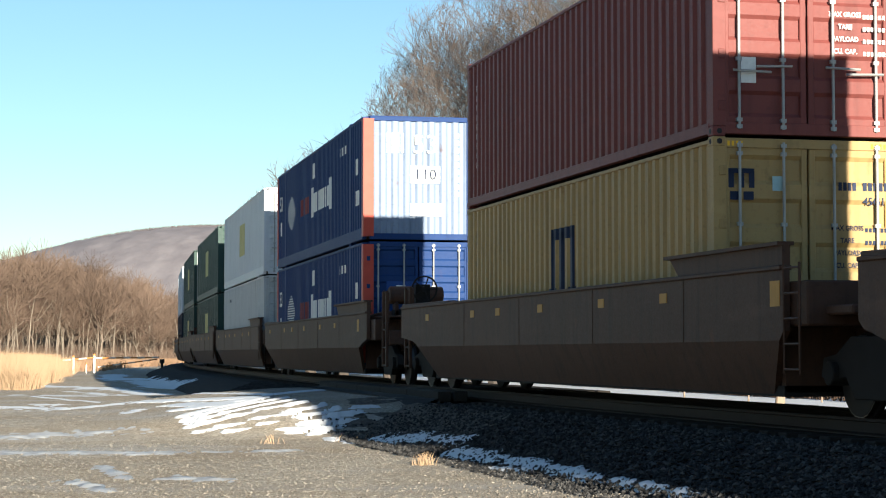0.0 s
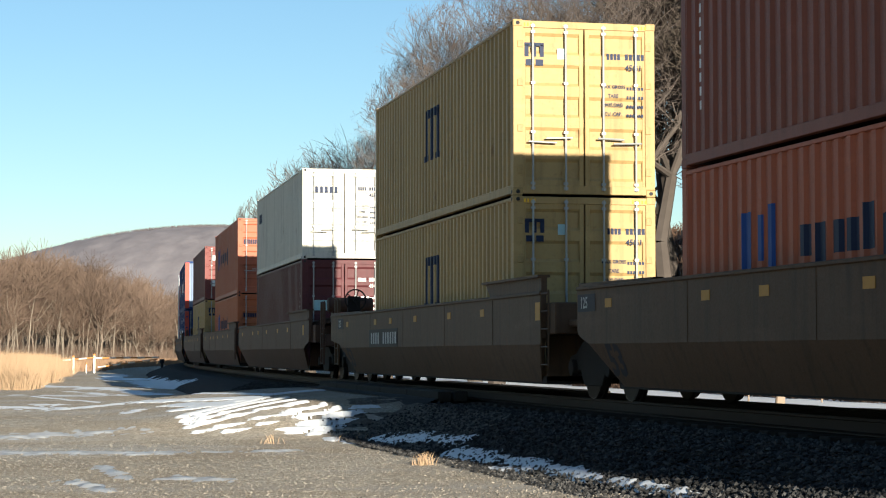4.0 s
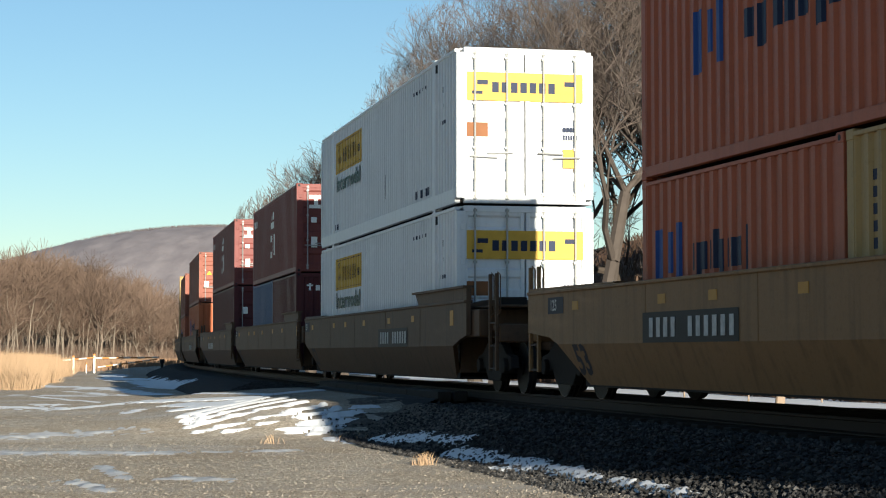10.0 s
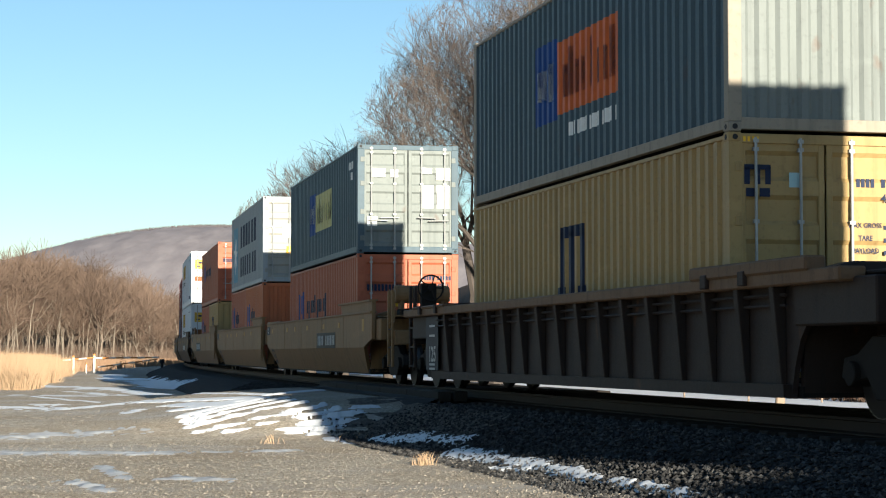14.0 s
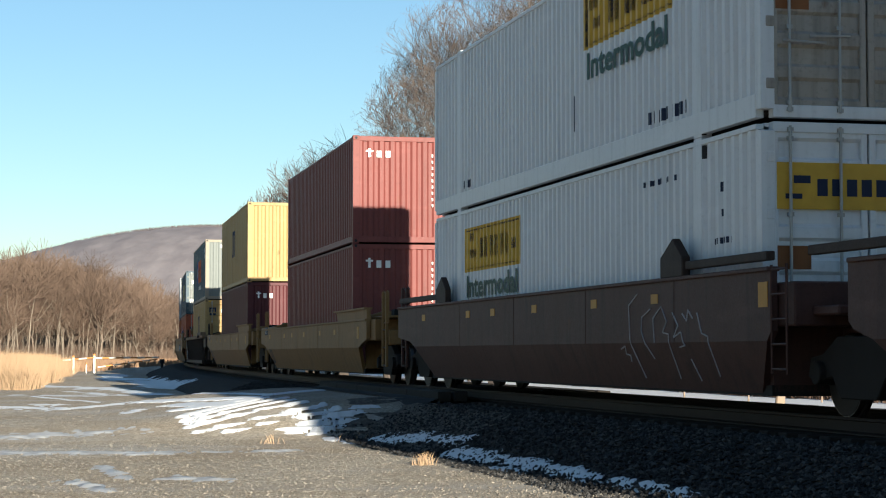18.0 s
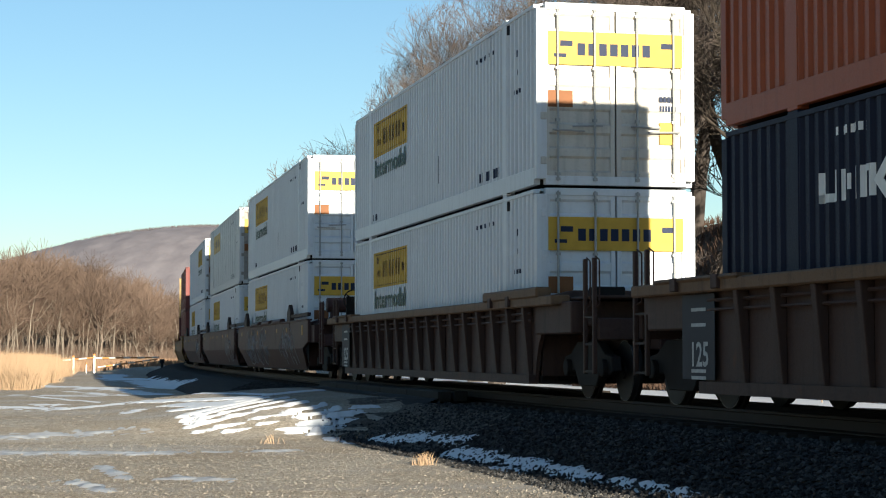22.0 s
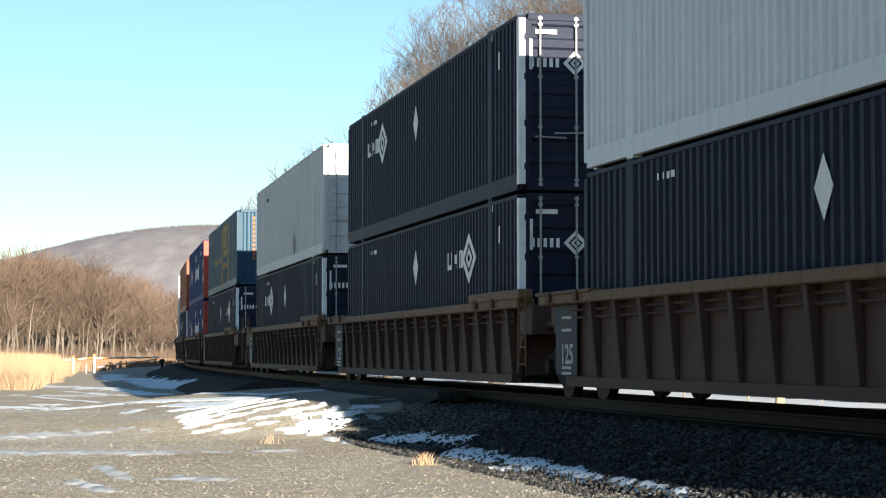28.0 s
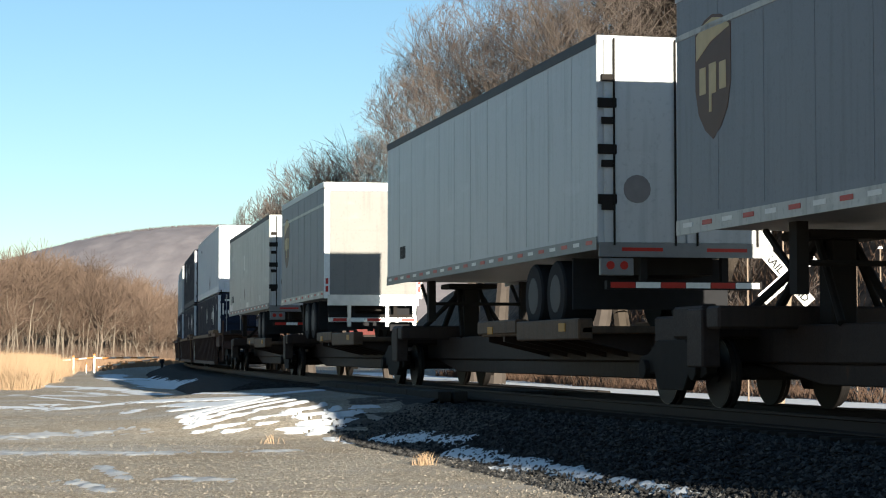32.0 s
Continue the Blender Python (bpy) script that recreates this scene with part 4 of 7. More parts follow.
def m_diamond(root, spec):
    H = spec["H"]
    yc = spec.get("at", -4.55)
    g = Geo()
    x = -spec["W"] / 2 + 0.004
    for a, b, c in ((0.56, 0.36, 0), (0.24, 0.12, 0)):
        for q in range(4):
            w0, w1 = q * math.pi / 2, (q + 1) * math.pi / 2
            p = [(yc + a * math.cos(w0), H * 0.69 + a * 0.8 * math.sin(w0)), (yc + a * math.cos(w1), H * 0.69 + a * 0.8 * math.sin(w1)), (yc + b * math.cos(w1), H * 0.69 + b * 0.8 * math.sin(w1)), (yc + b * math.cos(w0), H * 0.69 + b * 0.8 * math.sin(w0))]
            g.prism([(u + (0.0), v) for u, v in p], "x", x - 0.006, x)
    piece("side_logo", g.mesh("logo", WHITE), root)
    n0, n1, hi = H * 0.64, H * 0.75, H * 0.73
    on_side(root, spec, "side_name", [(yc + 1.72, yc + 1.82, n0, n1), (yc + 1.45, yc + 1.82, n0, n0 + 0.09), (yc + 1.4, yc + 1.49, n0, n1), (yc + 1.24, yc + 1.33, n0, n1), (yc + 1.1, yc + 1.16, n0 + 0.1, hi), (yc + 0.96, yc + 1.05, n0, n1), (yc + 0.8, yc + 0.88, n0, n1), (yc + 0.66, yc + 0.8, n1 - 0.07, n1), (yc + 0.6, yc + 0.68, n0, n1)], WHITE)
    g = Geo().prism([(-0.16, H * 0.7), (0.07, H * 0.82), (0.3, H * 0.7), (0.07, H * 0.58)], "x", x - 0.006, x)
    piece("diamond_placard", g.mesh("placard", LABEL_WHITE), root)
    on_side(root, spec, "side_number", bars_of(4.4, 5.2, H * 0.87, H * 0.9, 8, 0.5) + bars_of(-6.9, -6.6, H * 0.74, H * 0.84, 2, 0.5), WHITE)
    for a in (-6.25, 6.05):
        on_side(root, spec, "lift_pad", [(a, a + 0.12, H - 0.2, H - 0.06)], LABEL_WHITE)
    w = spec["W"] / 2
    for x0, x1 in ((-w - 0.004, -w + 0.1), (w - 0.1, w + 0.004)):
        e = Geo().box(x0, x1, -spec["L"] / 2 - 0.004, -spec["L"] / 2 + 0.16, 0.12, H - 0.1)
        piece("corner_post", e.mesh("post", POST_WHITE), root, "white painted corner post")
    g = Geo()
    y = -spec["L"] / 2 + 0.024
    for cx in (-0.36,):
        for a, b in ((0.2, 0.12), (0.08, 0.03)):
            for q in range(4):
                w0, w1 = q * math.pi / 2, (q + 1) * math.pi / 2
                g.prism([(cx + a * math.cos(w0), H * 0.72 + a * math.sin(w0)), (cx + a * math.cos(w1), H * 0.72 + a * math.sin(w1)), (cx + b * math.cos(w1), H * 0.72 + b * math.sin(w1)), (cx + b * math.cos(w0), H * 0.72 + b * math.sin(w0))], "y", y - 0.004, y)
    piece("door_logo", g.mesh("doorlogo", WHITE), root)
    on_end(root, spec, "door_name", bars_of(-1.1, -0.58, H * 0.695, H * 0.745, 5, 0.45), WHITE)
    on_end(root, spec, "door_stripe", [(-1.02, -0.66, H * 0.88, H * 0.905), (0.66, 1.02, H * 0.88, H * 0.905), (-1.12, -1.07, H * 0.68, H * 0.85)], WHITE)
    on_end(root, spec, "number_strip", bars_of(0.55, 0.98, H * 0.8, H * 0.84, 5) + [(0.62, 1.05, H * (0.1 + 0.035 * i), H * (0.12 + 0.035 * i)) for i in range(4)], WHITE)
    g = Geo().prism([(0.5, H * 0.4), (0.77, H * 0.5), (1.04, H * 0.4), (0.77, H * 0.3)], "y", y - 0.004, y)
    piece("diamond_placard", g.mesh("placard", LABEL_WHITE), root)


def m_gold_name(root, spec):
    H = spec["H"]
    on_side(root, spec, "side_logo", [(-3.95, -3.6, H * 0.12, H * 0.9), (-0.5, -0.12, H * 0.12, H * 0.9), (-3.1, -2.75, H * 0.5, H * 0.95), (-2.75, -1.25, H * 0.82, H * 0.92), (-2.75, -1.25, H * 0.47, H * 0.57), (-1.3, -1.0, H * 0.55, H * 0.86), (-2.3, -1.7, H * 0.6, H * 0.8), (-3.5, -3.3, H * 0.1, H * 0.22), (-0.9, -0.7, H * 0.1, H * 0.22)], LOGO_GOLD)
    on_side(root, spec, "side_name", bars_of(-3.0, -1.0, H * 0.3, H * 0.4, 10, 0.4) + bars_of(0.3, 4.0, H * 0.42, H * 0.5, 15, 0.4), LOGO_GOLD)
    word_side(root, -spec["W"] / 2 - 0.002, -7.1, H * 0.5, "51'", 0.42, LOGO_GOLD, "length_mark", 0.006)
    on_end(root, spec, "end_name", [(-0.45, -0.1, H * 0.76, H * 0.79), (-0.45, -0.1, H * 0.87, H * 0.9), (-0.45, -0.37, H * 0.76, H * 0.9), (0.0, 0.32, H * 0.76, H * 0.79), (0.0, 0.32, H * 0.82, H * 0.85), (0.0, 0.32, H * 0.87, H * 0.9), (0.42, 0.52, H * 0.76, H * 0.9), (0.64, 0.74, H * 0.76, H * 0.9), (0.52, 0.64, H * 0.81, H * 0.85)], LOGO_GOLD, lift=0.015)
    word_end(root, 0.15, -spec["L"] / 2 + 0.0, H * 0.69, "INTERMODAL", 0.2, LOGO_GOLD, bold=0.004)
    on_end(root, spec, "label", [(-0.08, 0.44, H * 0.2, H * 0.3)], LABEL_WHITE, lift=0.015)
    word_end(root, 0.18, -spec["L"] / 2 + 0.0, H * 0.215, "24,000 lbs", 0.115, LOGO_NAVY)
    on_end(root, spec, "side_number", [(-0.68, -0.6, H - 0.4 - 0.17 * i, H - 0.29 - 0.17 * i) for i in range(10)], LOGO_ORANGE, lift=0.015)


def m_burnt(root, spec):
    H = spec["H"]
    on_side(root, spec, "side_logo", [(5.2, 6.0, H * 0.68, H * 0.78)], LOGO_NAVY)
    for i in range(2):
        g = Geo().prism([(1.1, H * (0.3 + 0.45 * i)), (1.35, H * (0.39 + 0.45 * i)), (1.6, H * (0.3 + 0.45 * i)), (1.35, H * (0.21 + 0.45 * i))], "x", -spec["W"] / 2 - 0.004, -spec["W"] / 2 + 0.004)
        piece("diamond_placard", g.mesh("placard", PLACARD_GREY), root)
    on_end(root, spec, "name_board", [(-0.8, 0.9, H * 0.72, H * 0.94)], LABEL_WHITE)
    on_end(root, spec, "board_name", bars_of(-0.5, 0.7, H * 0.78, H * 0.86, 8, 0.3), LOGO_ORANGE, lift=0.008)
    on_side(root, spec, "rail_dashes", [(-7.4 + 0.5 * i, -7.15 + 0.5 * i, 0.13, 0.2) for i in range(29)], PLACARD_GREY)


PLACARD_GREY = plain("weathered grey placard", (0.22, 0.2, 0.19), 0.6)


def m_generic53(root, spec):
    H = spec["H"]
    on_side(root, spec, "side_number", bars_of(4.4, 5.4, H * 0.8, H * 0.84, 7, 0.4), spec.get("ink", LOGO_NAVY))
    g = Geo().prism([(-2.3, H * 0.2), (-2.0, H * 0.32), (-1.7, H * 0.2), (-2.0, H * 0.08)], "x", -spec["W"] / 2 - 0.002, -spec["W"] / 2 + 0.004)
    piece("diamond_placard", g.mesh("placard", PLACARD_GREY), root)


def m_green(root, spec):
    H = spec["H"]
    on_side(root, spec, "side_logo", [(-1.0, 1.2, H * 0.35, H * 0.75)], LOGO_PALE)


def iso(label, mat, marks, H=2.591, L=12.19, **kw):
    return dict(kind="iso", L=L, H=H, W=2.438, mat=mat, marks=marks, label=label, **kw)


def dom(label, mat, marks, kind="dom", H=2.896, **kw):
    return dict(kind=kind, L=16.15, H=H, W=2.59, mat=mat, marks=marks, label=label, **kw)


HQ = 2.896
white_box = lambda **kw: dom("white ribbed domestic container with a yellow panel", WHITE_BOX, m_yellow_panel, bars=STEEL, **kw)
navy_box = lambda **kw: dom("navy blue ribbed domestic container with white corner posts", NAVY, m_diamond, **kw)
yellow_box = lambda H=HQ, **kw: iso("pale yellow corrugated container with dark logo", PALE_YELLOW, m_arches, H, **kw)
orange = lambda H=2.591, L=12.19, m=ORANGE_A, **kw: iso("orange corrugated container with a blue logo", m, m_blue_mark, H, L, **kw)
blue = lambda **kw: dom("blue domestic container with an orange-red corner post", BLUE, m_globe, **kw)

# (middle of the car at the start, car, coupler ends, lower containers, upper container)
TRAIN = [
    (128.0, "brown", (1,), [dom("plain dark green domestic container", GREEN, m_green)], dom("white ribbed domestic container, unmarked", WHITE_BOX, m_generic53)),
    (108.2, "brown", (), [dom("plain navy domestic container", NAVY, m_generic53)], dom("white ribbed domestic container, unmarked", WHITE_BOX, m_generic53)),
    (88.4, "brown", (-1,), [dom("plain dark green domestic container", GREEN, m_green)], dom("dark green domestic container with a pale logo", GREEN, m_green, end=WHITE_BOX_OLD, rear="wall")),
    (68.4, "brown", (1,), [dom("plain dark green domestic container", GREEN, m_green)], dom("dark green domestic container with a pale logo", GREEN, m_green, end=GREEN)),
    (48.6, "brown", (), [dom("white domestic container with small logo", WHITE_BOX_OLD, m_generic53)], dom("white domestic container with a tan logo", WHITE_BOX, m_green)),
    (28.65, "brown", (-1,), [blue()], blue(rear="wall", end=BLUE_END)),
    (4.5, "brown", (1,), [yellow_box(HQ)], iso("maroon corrugated container, sunlit rusty doors", RUST_RED, m_small_name, 2.591)),
    (-15.5, "brown", (), [orange(2.591, m=ORANGE_B)], orange(HQ, m=ORANGE_A)),
    (-35.2, "brown", (-1,), [iso("maroon high corrugated container with a pale board", MAROON, m_pale_board, HQ)], iso("off-white corrugated container with worn doors", CREAM, m_white, 2.591, ink=LOGO_NAVY)),
    (-59.3, "olive", (1,), [yellow_box(HQ)], yellow_box(HQ)),
    (-79.35, "olive", (), [orange(2.591, rear="wall")], iso("brown-red corrugated container with red doors", BROWN_RED, m_plain, 2.591)),
    (-99.15, "olive", (-1,), [orange(HQ, rear="wall", m=ORANGE_B)], iso("brown-red corrugated container with red doors", BROWN_RED, m_plain, 2.591)),
    (-123.1, "olive", (1,), [iso("maroon high corrugated container", MAROON, m_red_board, HQ)], iso("maroon corrugated container with white lettering", RUST_RED, m_block_name, 2.591)),
    (-143.05, "olive", (), [("20", iso("faded blue short corrugated container", BLUE20, m_small_name, 2.591, 6.06), iso("maroon short corrugated container", MAROON, m_small_name, 2.591, 6.06, rear="wall"))], iso("maroon corrugated container with white lettering", RUST_RED, m_block_name, 2.591)),
    (-162.8, "olive", (-1,), [white_box()], white_box()),
    (-187.0, "tan", (1,), [("20", orange(2.591, 6.06), yellow_box(2.591, L=6.06, rear="wall"))], orange(2.591)),
    (-206.85, "tan", (), [("20", orange(2.591, 6.06), orange(2.591, 6.06, rear="wall", m=ORANGE_B))], iso("light grey corrugated container with a star logo", LIGHT_GREY, m_star, HQ, end=LIGHT_GREY_END)),
    (-226.65, "tan", (-1,), [orange(2.591)], iso("slate blue corrugated container with grey-green doors", SLATE, m_flag, 2.591, end=SLATE_END, flag=LOGO_PALE)),
    (-250.65, "rib_dark", (1, -1), [yellow_box(HQ)], iso("slate blue corrugated container with a rusty grey end", SLATE, m_flag, HQ, end=SLATE_END, frame=SLATE_RUST, flag=LOGO_ORANGE, rear="wall")),
    (-274.3, "yellow", (1, -1), [iso("maroon high corrugated container with small labels", MAROON, m_small_name, HQ, rear="wall")], yellow_box(HQ, rear="wall")),
    (-298.75, "yellow", (1, -1), [iso("maroon high corrugated container with a warning label", RUST_RED, m_small_name, HQ, rear="wall")], iso("maroon corrugated container with white lettering", RUST_RED, m_small_name, 2.591, rear="wall")),
    (-322.6, "redbrown", (1,), [white_box()], white_box(end=WHITE_GRIME, at=-3.35)),
    (-342.7, "redbrown", (), [white_box()], dom("white smooth-sided domestic container with rusty door", WHITE_BOX_OLD, m_yellow_panel, "flat", end=WHITE_GRIME)),
    (-362.4, "redbrown", (-1,), [white_box()], white_box()),
    (-386.45, "rib", (1, -1), [white_box()], white_box(end=WHITE_STAINED)),
    (-410.3, "rib", (1,), [navy_box(at=3.65)], dom("burnt orange domestic container with ribbed end", BURNT, m_burnt)),
    (-430.7, "rib", (), [blue()], blue(rear="wall")),
    (-450.65, "rib", (-1,), [navy_box()], dom("dark teal domestic container with yellow lettering", TEAL, m_gold_name, rear="wall")),
    (-474.5, "rib", (1,), [navy_box(at=3.65)], dom("white ribbed domestic container with a stained door", WHITE_BOX_OLD, m_generic53)),
    (-494.6, "rib", (), [navy_box()], navy_box(at=3.65)),
    (-514.15, "rib", (-1,), [navy_box()], dom("white ribbed domestic container with a plain end", WHITE_BOX, m_generic53, rear="wall")),
]
CARS = {
    "brown": ("smooth", CAR_BROWN, CAR_BROWN, "brown smooth-sided double-stack well car"),
    "olive": ("smooth", CAR_OLIVE, CAR_OLIVE, "dirty olive-tan smooth-sided double-stack well car"),
    "tan": ("smooth", CAR_TAN, CAR_TAN, "yellow-tan smooth-sided double-stack well car"),
    "yellow": ("smooth", CAR_YEL, CAR_YEL, "dull yellow smooth-sided double-stack well car"),
    "redbrown": ("smooth", CAR_RED, CAR_RED, "red-brown smooth-sided well car with graffiti"),
    "rib": ("ribbed", CAR_UMBER, CHORD_TAN, "umber ribbed double-stack well car, grimy yellow chord"),
    "rib_dark": ("ribbed", CAR_DARK, CHORD_TAN, "dark ribbed double-stack well car, grimy yellow chord"),
}
FLOORS = {-35.2: 0.44, -162.8: 0.47, -187.0: 0.33, -206.85: 0.45, -226.65: 0.43, -123.1: 0.42, -143.05: 0.42, -298.75: 0.4}    # wells that stand higher
BOARDS = {-59.3: 3.7, -162.8: -3.0, -226.65: -3.0, -123.1: 3.0, -187.0: 3.7, -99.15: -3.0}
for u, car, ends, low, high in TRAIN:
    kind, body, chord, label = CARS[car]
    thing = well_car(kind, body, chord, ends, label, brake=-1 in ends and car in ("brown", "tan", "redbrown"), mark=BOARDS[u] if u in BOARDS else 0.0, plates=u not in (-123.1, -99.15), top=1.4 if car == "yellow" else 1.56)
    MOVERS.append((thing, u, Matrix.Identity(4)))
    well = FLOORS[u] if u in FLOORS else 0.35
    top = well
    for spec in low:
        if spec[0:1] == ("20",) if isinstance(spec, tuple) else False:
            for k, sp in ((1, spec[1]), (-1, spec[2])):
                MOVERS.append((container(sp), u, Matrix.Translation((0, k * 3.06, well))))
            top += spec[1]["H"]
        else:
            MOVERS.append((container(spec), u, Matrix.Translation((0, 0, well))))
            top += spec["H"]
    for y in (-5.9, 5.9):
        piece("pedestal", stored(("pedestal", round(well, 3)), lambda: Geo().box(-1.2, 1.2, -0.2, 0.2, 0.31, well - 0.002).mesh("pedestal", DARKSTEEL)), thing, at=Matrix.Translation((0, y, 0)))
    MOVERS.append((container(high), u, Matrix.Translation((0, 0, top + 0.004))))
# ---- spine cars with road trailers ----
TRAILER_W = paint("white trailer paint", (0.41, 0.425, 0.44), 0.4, 0.4, 0.1)
TRAILER_G = paint("grey white trailer paint", (0.44, 0.43, 0.4), 0.45, 0.9, 0.25)
TRAILER_DOOR = paint("silver grey roll door paint", (0.19, 0.18, 0.165), 0.45, 0.5, 0.1)
PARCEL_SIDE = paint("grey parcel trailer paint", (0.19, 0.2, 0.222), 0.5, 0.4, 0.05)
ALU = plain("aluminium trim", (0.5, 0.5, 0.5), 0.35, 0.8)
BROWN_SHIELD = plain("brown shield", (0.09, 0.04, 0.02), 0.5)
GOLD = plain("pale gold shield paint", (0.5, 0.38, 0.2), 0.5)
RAILGREY = plain("grimy aluminium rail", (0.2, 0.2, 0.2), 0.5, 0.3)
DARKRAIL = plain("dark roof rail", (0.05, 0.05, 0.055), 0.6)
REDREF = plain("red reflective tape", (0.4, 0.03, 0.02), 0.4)


def spine_car(u):
    root = new("spine_car")
    tagged(root, "dark brown articulated spine car for road trailers", "freight car", "spine cars of the train")
    piece("centre_sill", stored("sill", lambda: Geo().box(-0.35, 0.35, -8.6, 8.6, 0.55, 1.0).prism([(-8.0, 0.55), (8.0, 0.55), (6.0, 0.3), (-6.0, 0.3)], "x", -0.3, 0.3).mesh("sill", CAR_DARK, 0.02)), root)
    for s in (-1, 1):
        piece("wheel_platform", stored(("wplat", s), lambda: Geo().box(*sorted((s * 0.35, s * 1.45)), -6.4, -0.6, 0.94, 1.05).box(*sorted((s * 1.3, s * 1.5)), -3.0, -0.5, 0.98, 1.2).box(*sorted((s * 1.28, s * 1.5)), -6.4, -3.05, 0.86, 1.16).mesh("wplat", CAR_OLIVE, 0.02)), root)
        for i in range(6):
            piece("outrigger", stored(("outr", s), lambda: Geo().prism([(0.3, 0.6), (1.4, 0.86), (1.4, 0.94), (0.3, 0.94)] if s > 0 else [(-0.3, 0.6), (-1.4, 0.86), (-1.4, 0.94), (-0.3, 0.94)], "y", -0.06, 0.06).mesh("outr", CAR_DARK)), root, at=Matrix.Translation((0, -6.1 + 1.05 * i, 0)))
    hitch = piece("hitch", stored("hitch", lambda: Geo().box(-0.5, 0.5, 5.9, 6.7, 1.98, 2.08).mesh("hitch", DARKSTEEL, 0.02)), root)
    piece("hitch_post", stored("hpost", lambda: Geo().box(-0.16, 0.16, 6.05, 6.4, 1.0, 1.98).mesh("hpost", DARKSTEEL, 0.02)), hitch)
    for x in (-1, 1):
        for p, q, r in (((0.35, 7.4, 1.0), (0.21, 6.3, 2.0), 0.06), ((0.35, 5.4, 1.0), (0.21, 6.3, 2.0), 0.05), ((0.9, 6.9, 1.1), (0.3, 6.3, 1.8), 0.05)):
            piece("hitch_strut", stored(("strut", x, r, p[1]), lambda: Geo().rod((x * p[0], p[1], p[2]), (x * q[0], q[1], q[2]), r, r, 8).mesh("strut", DARKSTEEL)), hitch)
    piece("cross_beam", stored("xbeam", lambda: Geo().box(-1.35, 1.35, 6.55, 6.95, 0.95, 1.22).mesh("xbeam", CAR_DARK, 0.03)), root)
    for x in (-1.22, 1.22):
        piece("side_step", stored("sstep", lambda: Geo().box(-0.12, 0.12, 7.1, 7.6, 0.5, 1.2).mesh("sstep", CAR_DARK, 0.02)), root, at=Matrix.Translation((x, 0, 0)))
    for y in (-5.6, -1.4):
        piece("deck_lamp_plate", stored("dplate", lambda: Geo().box(-1.512, -1.5, -0.16, 0.16, 0.98, 1.1).mesh("dplate", OCHRE)), root, at=Matrix.Translation((0, y, 0)))
    piece("end_casting", stored("scast1", lambda: Geo().box(-1.1, 1.1, 7.7, 8.7, 0.85, 1.25).mesh("scast", CAR_DARK, 0.03)), root)
    piece("end_casting", stored("scast2", lambda: Geo().box(-0.9, 0.9, -8.8, -7.9, 0.8, 1.15).mesh("scast", CAR_DARK, 0.03)), root)
    truck(root, 8.85)
    MOVERS.append((root, u, Matrix.Identity(4)))


